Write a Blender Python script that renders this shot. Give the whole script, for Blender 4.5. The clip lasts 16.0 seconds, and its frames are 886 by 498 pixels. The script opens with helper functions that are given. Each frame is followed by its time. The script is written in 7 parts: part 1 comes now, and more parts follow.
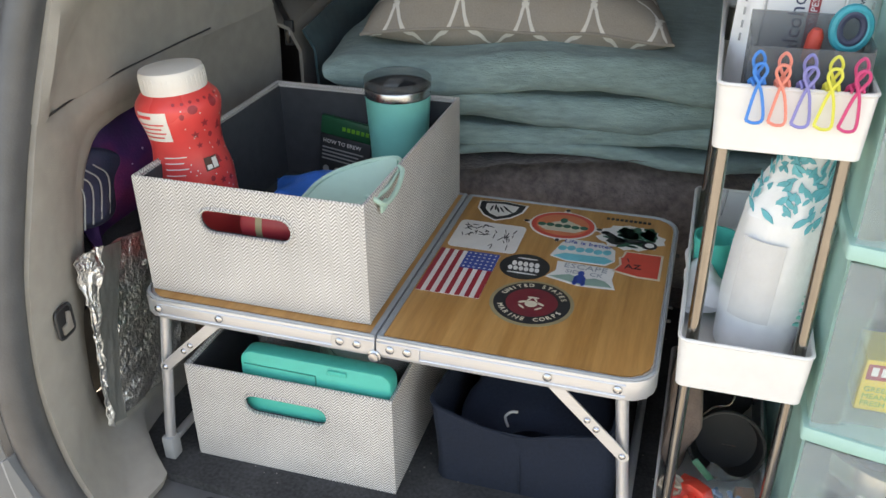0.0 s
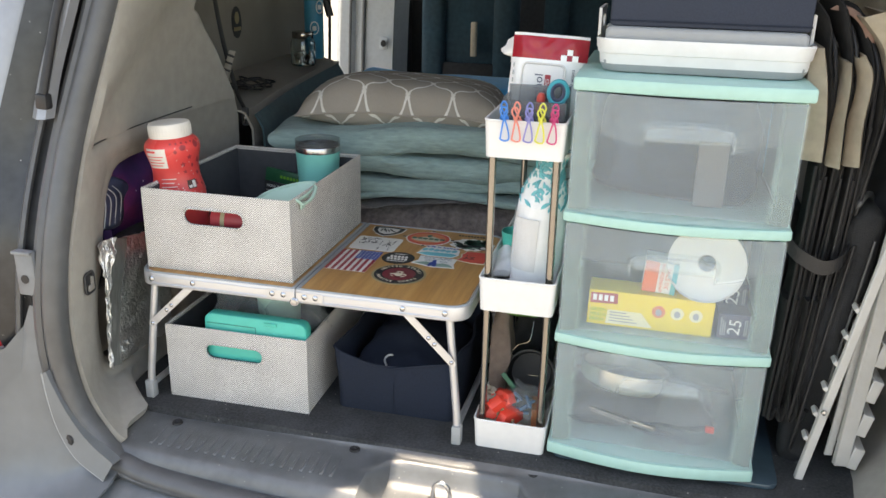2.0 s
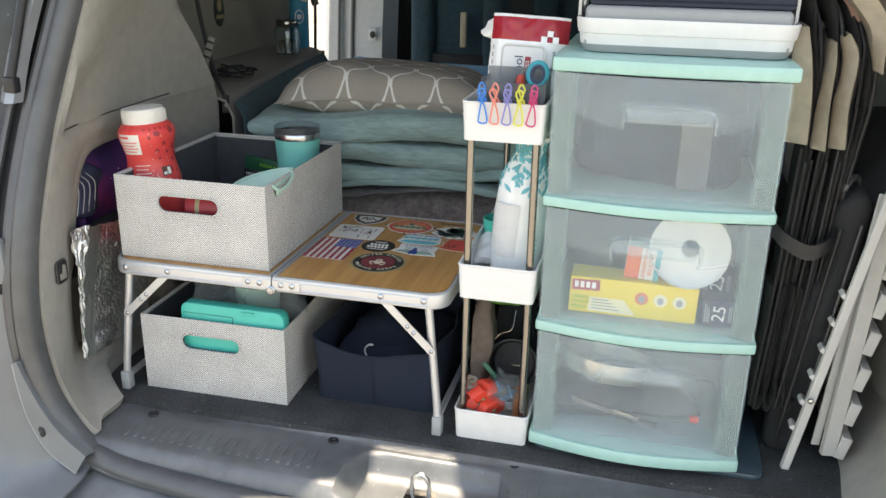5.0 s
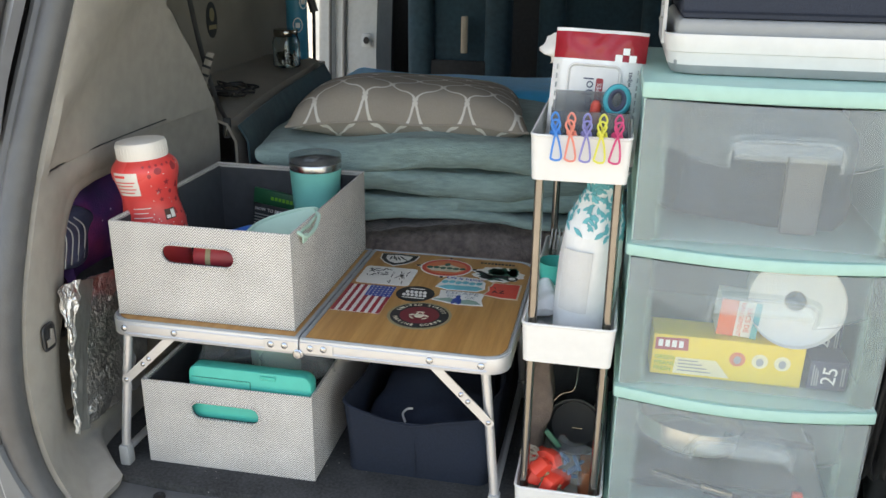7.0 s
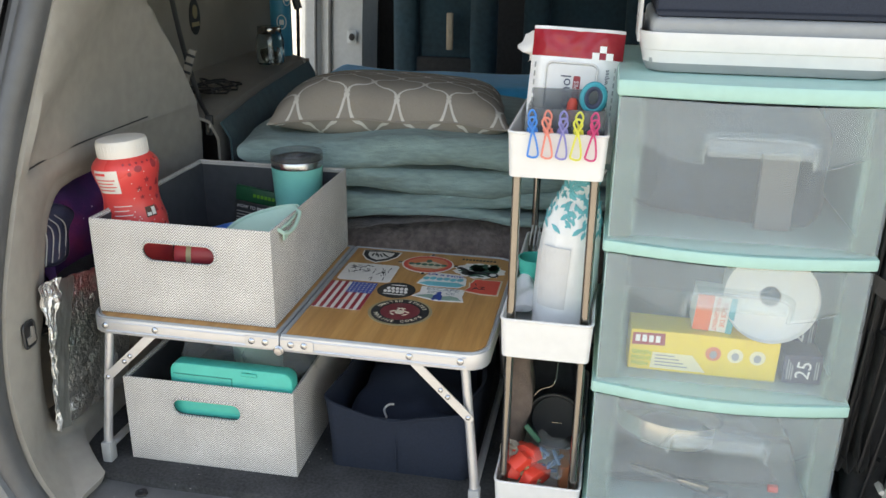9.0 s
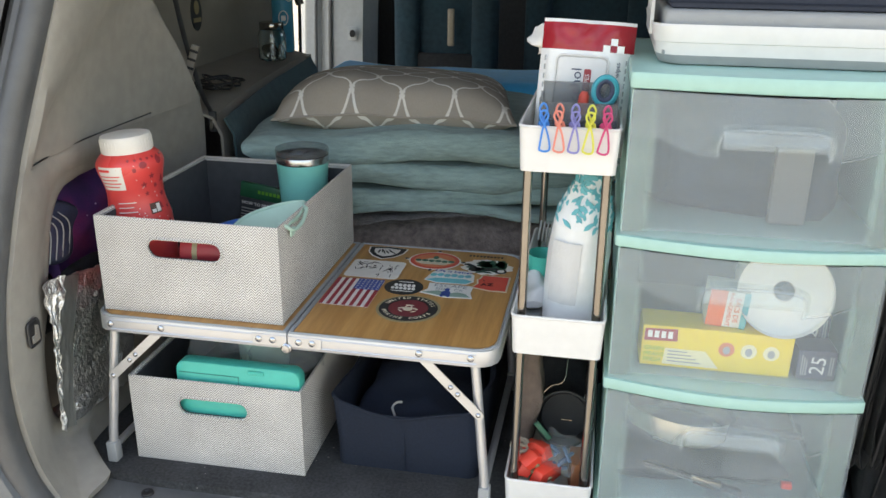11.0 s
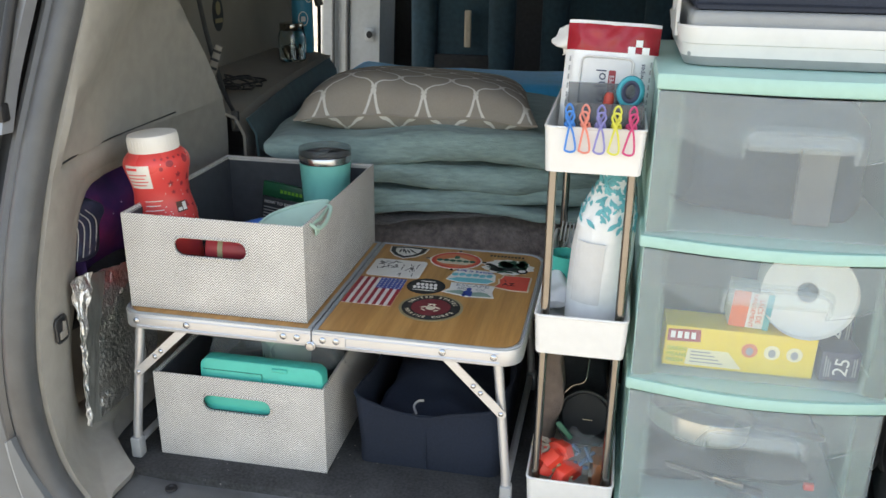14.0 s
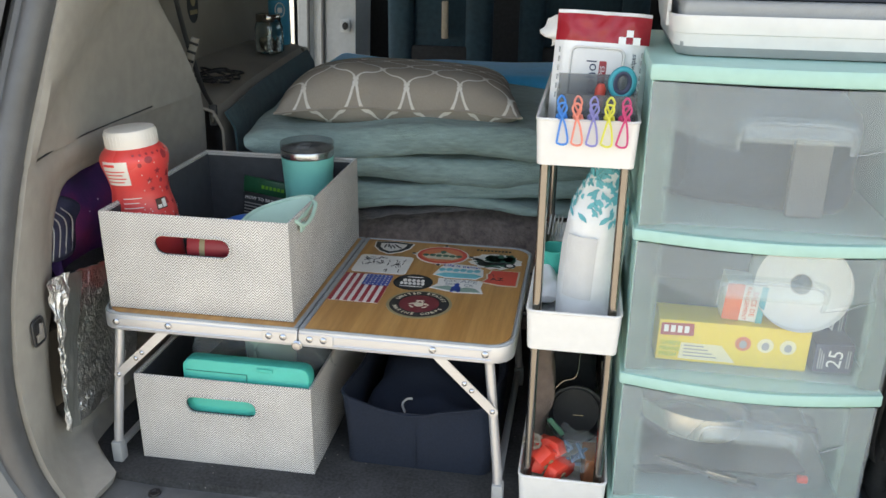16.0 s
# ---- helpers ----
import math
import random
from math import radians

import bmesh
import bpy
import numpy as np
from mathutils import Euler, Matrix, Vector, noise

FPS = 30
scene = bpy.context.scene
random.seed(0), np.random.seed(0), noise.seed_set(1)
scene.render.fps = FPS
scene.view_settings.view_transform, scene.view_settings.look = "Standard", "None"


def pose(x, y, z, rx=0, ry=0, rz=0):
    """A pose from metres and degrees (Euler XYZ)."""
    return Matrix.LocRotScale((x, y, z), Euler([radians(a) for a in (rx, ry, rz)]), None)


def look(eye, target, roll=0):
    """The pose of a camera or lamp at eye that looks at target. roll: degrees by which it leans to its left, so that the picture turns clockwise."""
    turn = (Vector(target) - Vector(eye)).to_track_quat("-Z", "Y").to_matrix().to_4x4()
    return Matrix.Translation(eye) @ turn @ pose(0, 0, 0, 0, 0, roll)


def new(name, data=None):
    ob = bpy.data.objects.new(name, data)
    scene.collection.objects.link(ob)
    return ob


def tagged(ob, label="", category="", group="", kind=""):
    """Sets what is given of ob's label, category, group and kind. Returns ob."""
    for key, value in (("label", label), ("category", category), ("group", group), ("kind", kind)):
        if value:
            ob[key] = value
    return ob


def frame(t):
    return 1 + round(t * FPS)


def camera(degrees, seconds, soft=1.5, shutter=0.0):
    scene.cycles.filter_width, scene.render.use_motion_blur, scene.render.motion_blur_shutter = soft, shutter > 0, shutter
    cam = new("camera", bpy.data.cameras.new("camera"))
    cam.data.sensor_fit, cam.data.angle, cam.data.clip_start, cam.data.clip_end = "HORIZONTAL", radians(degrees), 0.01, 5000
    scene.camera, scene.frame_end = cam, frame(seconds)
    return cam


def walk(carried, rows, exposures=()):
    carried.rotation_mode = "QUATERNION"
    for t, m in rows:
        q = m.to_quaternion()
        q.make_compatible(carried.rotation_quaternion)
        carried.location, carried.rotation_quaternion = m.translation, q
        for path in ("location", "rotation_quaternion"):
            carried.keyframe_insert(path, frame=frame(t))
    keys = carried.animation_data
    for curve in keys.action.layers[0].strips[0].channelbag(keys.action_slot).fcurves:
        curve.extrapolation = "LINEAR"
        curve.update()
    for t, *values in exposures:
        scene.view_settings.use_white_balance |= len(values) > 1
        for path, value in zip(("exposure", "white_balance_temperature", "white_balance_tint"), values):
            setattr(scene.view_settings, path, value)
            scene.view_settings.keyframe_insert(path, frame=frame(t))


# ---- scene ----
cam = camera(54.9, 16.0)
PATH = [
    (0, (0.322, -0.727, 0.8), (-0.201, 0.945, -0.165), -0.5),
    (0.5, (0.319, -0.978, 0.812), (-0.145, 0.762, -0.058), -0.1),
    (1, (0.392, -1.121, 0.823), (-0.036, 0.652, 0.003), 0.1),
    (1.5, (0.531, -1.238, 0.829), (0.076, 0.578, 0.126), 1.2),
    (2, (0.585, -1.265, 0.825), (0.138, 0.565, 0.152), 1.2),
    (2.5, (0.593, -1.266, 0.824), (0.154, 0.568, 0.158), 1.2),
    (3, (0.602, -1.26, 0.818), (0.16, 0.569, 0.14), 1.1),
    (5.5, (0.61, -1.214, 0.798), (0.169, 0.615, 0.118), 1.1),
    (6, (0.535, -1.133, 0.801), (0.093, 0.695, 0.12), 1.0),
    (6.5, (0.456, -1.069, 0.81), (0.03, 0.764, 0.133), 0.9),
    (7, (0.441, -1.051, 0.804), (0.065, 0.79, 0.121), 0.7),
    (7.5, (0.448, -1.049, 0.802), (0.096, 0.795, 0.111), 0.8),
    (8, (0.458, -1.051, 0.804), (0.106, 0.793, 0.112), 0.8),
    (10.5, (0.446, -1.058, 0.809), (0.093, 0.786, 0.118), 0.7),
    (11, (0.439, -1.047, 0.8), (0.092, 0.796, 0.104), 0.6),
    (11.5, (0.439, -1.044, 0.799), (0.099, 0.799, 0.1), 0.6),
    (12, (0.431, -1.052, 0.801), (0.08, 0.79, 0.105), 0.7),
    (12.5, (0.413, -1.061, 0.808), (0.04, 0.777, 0.115), 0.7),
    (13, (0.423, -1.064, 0.804), (0.049, 0.774, 0.11), 0.7),
    (13.5, (0.421, -1.067, 0.799), (0.05, 0.772, 0.106), 0.8),
    (14, (0.422, -1.059, 0.8), (0.051, 0.78, 0.107), 0.7),
    (14.5, (0.415, -1.048, 0.799), (0.049, 0.792, 0.106), 0.7),
    (15, (0.411, -1.039, 0.802), (0.048, 0.8, 0.106), 0.6),
    (15.5, (0.402, -1.035, 0.795), (0.056, 0.806, 0.094), 0.6),
    (16, (0.397, -1.039, 0.796), (0.087, 0.805, 0.086), 0.7),
]
walk(cam, [(t, look(e, g, r)) for t, e, g, r in PATH], [(0, 1.83, 9000, 13), (3, 1.85, 9000, 13), (6, 1.78, 8850, 11), (16, 1.77, 8850, 11)])

# ---- light ----
world = bpy.data.worlds.new("sky_world")
scene.world = world
world.use_nodes = True
wn, wl = world.node_tree.nodes, world.node_tree.links
sky = wn.new("ShaderNodeTexSky")
sky.sky_type, sky.sun_disc = "NISHITA", False
sky.sun_elevation, sky.sun_rotation = radians(83), radians(153)
wl.new(sky.outputs[0], wn["Background"].inputs[0])
wn["Background"].inputs[1].default_value = 0.15
sun = new("sun", bpy.data.lights.new("sun", "SUN"))
sun.data.energy, sun.data.angle, sun.data.color = 4.2, radians(0.6), (1.0, 0.985, 0.965)
sun.matrix_world = look((0.05 * 5, -0.10 * 5, 5), (0, 0, 0))


# ---- materials ----
def mat(name, color, rough=0.6, metal=0.0, vary=0.12, grain=60.0, blotch=6.0, bump=0.15, bscale=300.0, spec=0.5, stretch=(1, 1, 1), sheen=0.0, coat=0.0, trans=0.0):
    m = bpy.data.materials.new(name)
    m.use_nodes = True
    n, l = m.node_tree.nodes, m.node_tree.links
    p = n["Principled BSDF"]
    tc, mp = n.new("ShaderNodeTexCoord"), n.new("ShaderNodeMapping")
    mp.inputs["Scale"].default_value = stretch
    l.new(tc.outputs["Object"], mp.inputs["Vector"])
    a, b = n.new("ShaderNodeTexNoise"), n.new("ShaderNodeTexNoise")
    a.inputs["Scale"].default_value, a.inputs["Detail"].default_value = grain, 5
    b.inputs["Scale"].default_value, b.inputs["Detail"].default_value = blotch, 3
    l.new(mp.outputs[0], a.inputs["Vector"])
    l.new(mp.outputs[0], b.inputs["Vector"])
    s = n.new("ShaderNodeMath")
    s.operation = "ADD"
    l.new(a.outputs[0], s.inputs[0])
    l.new(b.outputs[0], s.inputs[1])
    r = n.new("ShaderNodeMapRange")
    r.inputs["From Min"].default_value, r.inputs["From Max"].default_value = 0.7, 1.3
    r.inputs["To Min"].default_value, r.inputs["To Max"].default_value = 1 - vary, 1 + vary
    l.new(s.outputs[0], r.inputs["Value"])
    mul = n.new("ShaderNodeVectorMath")
    mul.operation = "SCALE"
    mul.inputs[0].default_value = color
    l.new(r.outputs[0], mul.inputs["Scale"])
    l.new(mul.outputs[0], p.inputs["Base Color"])
    rr = n.new("ShaderNodeMapRange")
    rr.inputs["From Min"].default_value, rr.inputs["From Max"].default_value = 0.3, 0.7
    rr.inputs["To Min"].default_value, rr.inputs["To Max"].default_value = rough * 0.88, min(1, rough * 1.12)
    l.new(b.outputs[0], rr.inputs["Value"])
    l.new(rr.outputs[0], p.inputs["Roughness"])
    p.inputs["Metallic"].default_value = metal
    p.inputs["Specular IOR Level"].default_value = spec
    p.inputs["Sheen Weight"].default_value = sheen
    p.inputs["Coat Weight"].default_value = coat
    p.inputs["Transmission Weight"].default_value = trans
    if bump:
        c, bp = n.new("ShaderNodeTexNoise"), n.new("ShaderNodeBump")
        c.inputs["Scale"].default_value, c.inputs["Detail"].default_value = bscale, 4
        l.new(mp.outputs[0], c.inputs["Vector"])
        bp.inputs["Strength"].default_value, bp.inputs["Distance"].default_value = bump, 0.004
        l.new(c.outputs[0], bp.inputs["Height"])
        l.new(bp.outputs[0], p.inputs["Normal"])
    return m


def math_node(n, l, op, a, b=None, c=None):
    k = n.new("ShaderNodeMath")
    k.operation = op
    for i, v in enumerate((a, b, c)):
        if v is None:
            continue
        if isinstance(v, (int, float)):
            k.inputs[i].default_value = v
        else:
            l.new(v, k.inputs[i])
    return k.outputs[0]


def base_mix(m, fac, dark, light):
    """Mixes two colours by fac into the base colour, keeping the rest of the material."""
    n, l = m.node_tree.nodes, m.node_tree.links
    p = n["Principled BSDF"]
    old = p.inputs["Base Color"].links[0].from_socket
    mx, sc = n.new("ShaderNodeMix"), n.new("ShaderNodeMix")
    mx.data_type = sc.data_type = "RGBA"
    mx.inputs[6].default_value, mx.inputs[7].default_value = (*dark, 1), (*light, 1)
    l.new(fac, mx.inputs[0])
    sc.blend_type = "MULTIPLY"
    sc.inputs[0].default_value = 1.0
    l.new(mx.outputs[2], sc.inputs[6])
    l.new(old, sc.inputs[7])
    l.new(sc.outputs[2], p.inputs["Base Color"])


def herringbone():
    m = mat("herringbone_cloth", (1, 1, 1), 0.9, vary=0.13, grain=900, blotch=14, bump=0.35, bscale=900, spec=0.2)
    n, l = m.node_tree.nodes, m.node_tree.links
    tc, sp = n.new("ShaderNodeTexCoord"), n.new("ShaderNodeSeparateXYZ")
    l.new(tc.outputs["Object"], sp.inputs[0])
    u = math_node(n, l, "ADD", sp.outputs[0], sp.outputs[1])
    zig = math_node(n, l, "PINGPONG", u, 0.0062)
    ph = math_node(n, l, "ADD", sp.outputs[2], math_node(n, l, "MULTIPLY", zig, 1.1))
    wv = math_node(n, l, "SINE", math_node(n, l, "MULTIPLY", ph, 2 * math.pi / 0.0042))
    nz = n.new("ShaderNodeTexNoise")
    nz.inputs["Scale"].default_value, nz.inputs["Detail"].default_value = 420, 3
    l.new(tc.outputs["Object"], nz.inputs["Vector"])
    w2 = math_node(n, l, "ADD", math_node(n, l, "MULTIPLY", wv, 0.52), math_node(n, l, "MULTIPLY", nz.outputs[0], 0.75))
    f = n.new("ShaderNodeMapRange")
    f.inputs["From Min"].default_value, f.inputs["From Max"].default_value = -0.15, 0.80
    l.new(w2, f.inputs["Value"])
    base_mix(m, f.outputs[0], (0.23, 0.22, 0.205), (0.76, 0.74, 0.71))
    return m


def bamboo():
    m = mat("bamboo_veneer", (1, 1, 1), 0.38, vary=0.10, grain=70, blotch=5, bump=0.05, bscale=200, stretch=(6, 0.6, 6))
    n, l = m.node_tree.nodes, m.node_tree.links
    tc, mp, nz = n.new("ShaderNodeTexCoord"), n.new("ShaderNodeMapping"), n.new("ShaderNodeTexNoise")
    mp.inputs["Scale"].default_value = (55, 2.2, 1)
    l.new(tc.outputs["Object"], mp.inputs[0])
    l.new(mp.outputs[0], nz.inputs["Vector"])
    nz.inputs["Scale"].default_value, nz.inputs["Detail"].default_value = 1.6, 5
    f = n.new("ShaderNodeMapRange")
    f.inputs["From Min"].default_value, f.inputs["From Max"].default_value = 0.35, 0.65
    l.new(nz.outputs[0], f.inputs["Value"])
    base_mix(m, f.outputs[0], (0.40, 0.195, 0.058), (0.52, 0.275, 0.092))
    return m


def trellis():
    """A lattice of four-lobed cells: ogee arcs that meet in small tied knots."""
    m = mat("trellis_cloth", (1, 1, 1), 0.9, vary=0.10, grain=500, blotch=9, bump=0.3, bscale=700, spec=0.2)
    n, l = m.node_tree.nodes, m.node_tree.links
    uv, sp = n.new("ShaderNodeUVMap"), n.new("ShaderNodeSeparateXYZ")
    l.new(uv.outputs[0], sp.inputs[0])
    u = math_node(n, l, "PINGPONG", sp.outputs[0], 0.5)
    v = math_node(n, l, "PINGPONG", sp.outputs[1], 0.5)
    c = math_node(n, l, "COSINE", math_node(n, l, "MULTIPLY", v, 2 * math.pi))
    lobe = math_node(n, l, "MULTIPLY", math_node(n, l, "SIGN", c), math_node(n, l, "POWER", math_node(n, l, "ABSOLUTE", c), 0.62))
    g = math_node(n, l, "MULTIPLY_ADD", lobe, 0.238, 0.25)
    across = math_node(n, l, "MULTIPLY", math_node(n, l, "ABSOLUTE", math_node(n, l, "SUBTRACT", u, g)), 0.098)
    w = math_node(n, l, "MULTIPLY", math_node(n, l, "SUBTRACT", u, 0.25), 1 / 0.238)
    w = math_node(n, l, "MINIMUM", math_node(n, l, "MAXIMUM", w, -1.0), 1.0)
    back = math_node(n, l, "MULTIPLY", math_node(n, l, "SIGN", w), math_node(n, l, "POWER", math_node(n, l, "ABSOLUTE", w), 1 / 0.62))
    vg = math_node(n, l, "MULTIPLY", math_node(n, l, "ARCCOSINE", back), 0.5 / math.pi)
    along = math_node(n, l, "MULTIPLY", math_node(n, l, "ABSOLUTE", math_node(n, l, "SUBTRACT", v, vg)), 0.105)
    d = math_node(n, l, "MINIMUM", across, along)
    knots = []
    for hu, hv in ((0.5, 0.0), (0.0, 0.5)):
        ku = math_node(n, l, "MULTIPLY", math_node(n, l, "ABSOLUTE", math_node(n, l, "SUBTRACT", u, hu)), 0.098)
        kv = math_node(n, l, "MULTIPLY", math_node(n, l, "ABSOLUTE", math_node(n, l, "SUBTRACT", v, hv)), 0.105)
        bar = math_node(n, l, "ABSOLUTE", math_node(n, l, "SUBTRACT", kv, 0.0035))
        knots.append(math_node(n, l, "MAXIMUM", math_node(n, l, "SUBTRACT", ku, 0.0030), bar))
    d = math_node(n, l, "MINIMUM", d, math_node(n, l, "MINIMUM", *knots))
    f = n.new("ShaderNodeMapRange")
    f.inputs["From Min"].default_value, f.inputs["From Max"].default_value = 0.0030, 0.0020
    l.new(d, f.inputs["Value"])
    base_mix(m, f.outputs[0], (0.36, 0.32, 0.275), (0.76, 0.73, 0.68))
    return m


def frosted(name, color, clear, rough=0.5, blur=0.0):
    """Milky plastic: part of the light goes straight through, the rest is scattered."""
    m = mat(name, color, rough, vary=0.06, grain=40, blotch=5, bump=0.05, bscale=500)
    n, l = m.node_tree.nodes, m.node_tree.links
    t, x = n.new("ShaderNodeBsdfTransparent"), n.new("ShaderNodeMixShader")
    t.inputs[0].default_value = (0.975, 0.985, 0.98, 1)
    x.inputs[0].default_value = clear
    l.new(n["Principled BSDF"].outputs[0], x.inputs[1])
    through_light = t.outputs[0]
    if blur:
        r, y = n.new("ShaderNodeBsdfRefraction"), n.new("ShaderNodeMixShader")
        r.inputs["Color"].default_value = (0.985, 0.99, 0.99, 1)
        r.inputs["Roughness"].default_value, r.inputs["IOR"].default_value = blur, 1.0
        y.inputs[0].default_value = 0.55
        l.new(t.outputs[0], y.inputs[1])
        l.new(r.outputs[0], y.inputs[2])
        through_light = y.outputs[0]
    l.new(through_light, x.inputs[2])
    l.new(x.outputs[0], n["Material Output"].inputs["Surface"])
    return m


def galaxy():
    m = mat("galaxy_cloth", (1, 1, 1), 0.7, vary=0.2, grain=40, blotch=8, bump=0.2)
    n, l = m.node_tree.nodes, m.node_tree.links
    tc, a, v = n.new("ShaderNodeTexCoord"), n.new("ShaderNodeTexNoise"), n.new("ShaderNodeValToRGB")
    a.inputs["Scale"].default_value, a.inputs["Detail"].default_value = 9, 4
    l.new(tc.outputs["Object"], a.inputs["Vector"])
    e = v.color_ramp.elements
    e[0].position, e[0].color = 0.35, (0.012, 0.014, 0.06, 1)
    e[1].position, e[1].color = 0.72, (0.22, 0.02, 0.10, 1)
    x = e.new(0.52)
    x.color = (0.06, 0.015, 0.11, 1)
    l.new(a.outputs[0], v.inputs[0])
    l.new(v.outputs[0], n["Principled BSDF"].inputs["Base Color"])
    return m


def specked(m, scale, share, color):
    """Scattered light specks of dust and lint."""
    n, l = m.node_tree.nodes, m.node_tree.links
    tc, v = n.new("ShaderNodeTexCoord"), n.new("ShaderNodeTexVoronoi")
    v.inputs["Scale"].default_value = scale
    l.new(tc.outputs["Object"], v.inputs["Vector"])
    sp = n.new("ShaderNodeSeparateColor")
    l.new(v.outputs["Color"], sp.inputs[0])
    near = math_node(n, l, "LESS_THAN", v.outputs["Distance"], 0.16)
    few = math_node(n, l, "LESS_THAN", sp.outputs[0], share)
    p = n["Principled BSDF"]
    old = p.inputs["Base Color"].links[0].from_socket
    mx = n.new("ShaderNodeMix")
    mx.data_type = "RGBA"
    mx.inputs[7].default_value = (*color, 1)
    l.new(math_node(n, l, "MULTIPLY", near, few), mx.inputs[0])
    l.new(old, mx.inputs[6])
    l.new(mx.outputs[2], p.inputs["Base Color"])
    return m


CLOTH = herringbone()
LINING = mat("dark_lining", (0.055, 0.06, 0.068), 0.85, vary=0.15)
BAMBOO = bamboo()
TRELLIS = trellis()
GALAXY = galaxy()
ALU = mat("brushed_aluminium", (0.63, 0.64, 0.66), 0.40, 0.75, vary=0.06, grain=200, bump=0.06, bscale=600, stretch=(0.2, 1, 6))
STEEL = mat("polished_steel", (0.52, 0.53, 0.55), 0.26, 1.0, vary=0.05, bump=0)
CHROME = mat("satin_steel", (0.31, 0.29, 0.265), 0.16, 1.0, vary=0.08, bump=0)
GREYTRIM = mat("grey_edge_trim", (0.30, 0.33, 0.35), 0.5)
WHITE = mat("white_plastic", (0.74, 0.735, 0.715), 0.38, vary=0.04, bump=0.03)
GREYPL = mat("pale_grey_plastic", (0.33, 0.345, 0.35), 0.45, vary=0.05)
MINT = mat("mint_plastic", (0.35, 0.585, 0.53), 0.4, vary=0.05, bump=0.04)
MINTCLEAR = frosted("mint_clear_plastic", (0.50, 0.80, 0.74), 0.20)
CLEAR = frosted("frosted_drawer_plastic", (0.77, 0.87, 0.93), 0.885, 0.30, 0.25)
MINTFAINT = frosted("faint_mint_plastic", (0.62, 0.88, 0.80), 0.925, 0.45)
MILKY = frosted("milky_drawer_band", (0.74, 0.83, 0.86), 0.93, 0.35)
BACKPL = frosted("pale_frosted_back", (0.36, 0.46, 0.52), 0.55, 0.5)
TRAYPL = frosted("pale_frosted_tray", (0.60, 0.68, 0.70), 0.72, 0.5)
HANDLE = frosted("thick_frosted_plastic", (0.74, 0.80, 0.82), 0.76, 0.25)
GRIP = frosted("hazy_grip_plastic", (0.74, 0.82, 0.86), 0.84, 0.28)
THINCLEAR = frosted("clear_plastic_bag", (0.55, 0.60, 0.62), 0.88, 0.12)
LIDCLEAR = frosted("clear_grey_lid", (0.12, 0.13, 0.14), 0.70, 0.08)
BAGFILM = frosted("crinkled_bag_film", (0.50, 0.55, 0.57), 0.80, 0.14)
SMOKE = frosted("smoke_clear_plastic", (0.16, 0.18, 0.20), 0.45, 0.2)
NAVY = mat("navy_canvas", (0.017, 0.024, 0.040), 0.85, vary=0.2, grain=300, bump=0.4, bscale=900, spec=0.25)
NAVYBOX = mat("dark_navy_box_cloth", (0.040, 0.049, 0.072), 0.85, vary=0.12, grain=400, bump=0.35, bscale=1100, spec=0.25)
TEALBLANKET = mat("grey_teal_fleece", (0.285, 0.405, 0.388), 0.95, vary=0.24, grain=110, blotch=11, bump=0.8, bscale=420, sheen=0.18, spec=0.15, stretch=(0.35, 0.8, 1.6))
BROWNFUR = mat("dark_brown_fleece", (0.158, 0.132, 0.124), 0.95, vary=0.4, grain=90, blotch=22, bump=0.8, bscale=200, sheen=0.3, spec=0.15)
RED = mat("glossy_red_wrap", (0.82, 0.075, 0.070), 0.3, vary=0.05, bump=0.02)
CREAM = mat("cream_plastic", (0.78, 0.75, 0.69), 0.42, vary=0.04, bump=0.05)
DOORGREY = mat("pale_grey_door_paint", (0.50, 0.53, 0.54), 0.4, vary=0.08, bump=0.03)
TEALSHEET = mat("dull_teal_sheet", (0.040, 0.088, 0.102), 0.85, vary=0.25, grain=40, blotch=7, bump=0.3, bscale=300, sheen=0.1)
LEMON = mat("pale_lemon_print", (0.80, 0.74, 0.48), 0.5, vary=0.05)
MUGTEAL = mat("mint_powder_coat", (0.16, 0.58, 0.50), 0.42, vary=0.05, bump=0.06, bscale=1500)
TEAL = mat("teal_plastic", (0.025, 0.50, 0.41), 0.35, vary=0.05, bump=0.03)
TEALDARK = mat("dark_teal_groove", (0.012, 0.26, 0.21), 0.5, bump=0)
SAGE = mat("sage_silicone", (0.40, 0.59, 0.50), 0.6, vary=0.05, bump=0.04)
BLACK = mat("black_plastic", (0.018, 0.018, 0.02), 0.45, vary=0.25, bump=0.2)
INK = mat("black_ink", (0.02, 0.02, 0.022), 0.5, bump=0)
RUBBER = mat("black_rubber", (0.078, 0.081, 0.084), 0.46, vary=0.22, grain=30, bump=0.12, spec=0.8)
SILLPL = mat("worn_black_sill_plastic", (0.100, 0.107, 0.112), 0.33, vary=0.28, grain=35, blotch=9, bump=0.22, bscale=900, spec=0.9)
CARPET = mat("black_carpet", (0.066, 0.069, 0.072), 0.95, vary=0.4, grain=200, blotch=14, bump=0.8, bscale=700, spec=0.15)
BEIGE = mat("grey_beige_trim_plastic", (0.352, 0.334, 0.296), 0.62, vary=0.10, grain=45, blotch=4, bump=0.30, bscale=900)
TAUPE = mat("taupe_trim_plastic", (0.27, 0.25, 0.22), 0.7, vary=0.10, grain=12, blotch=3, bump=0.2, bscale=900)
# body grey darkened to carry the jamb's shade and dark reflections
PAINT = mat("shade_dark_car_paint", (0.034, 0.035, 0.037), 0.32, 0.1, vary=0.35, grain=45, blotch=7, bump=0.03, coat=0.15)
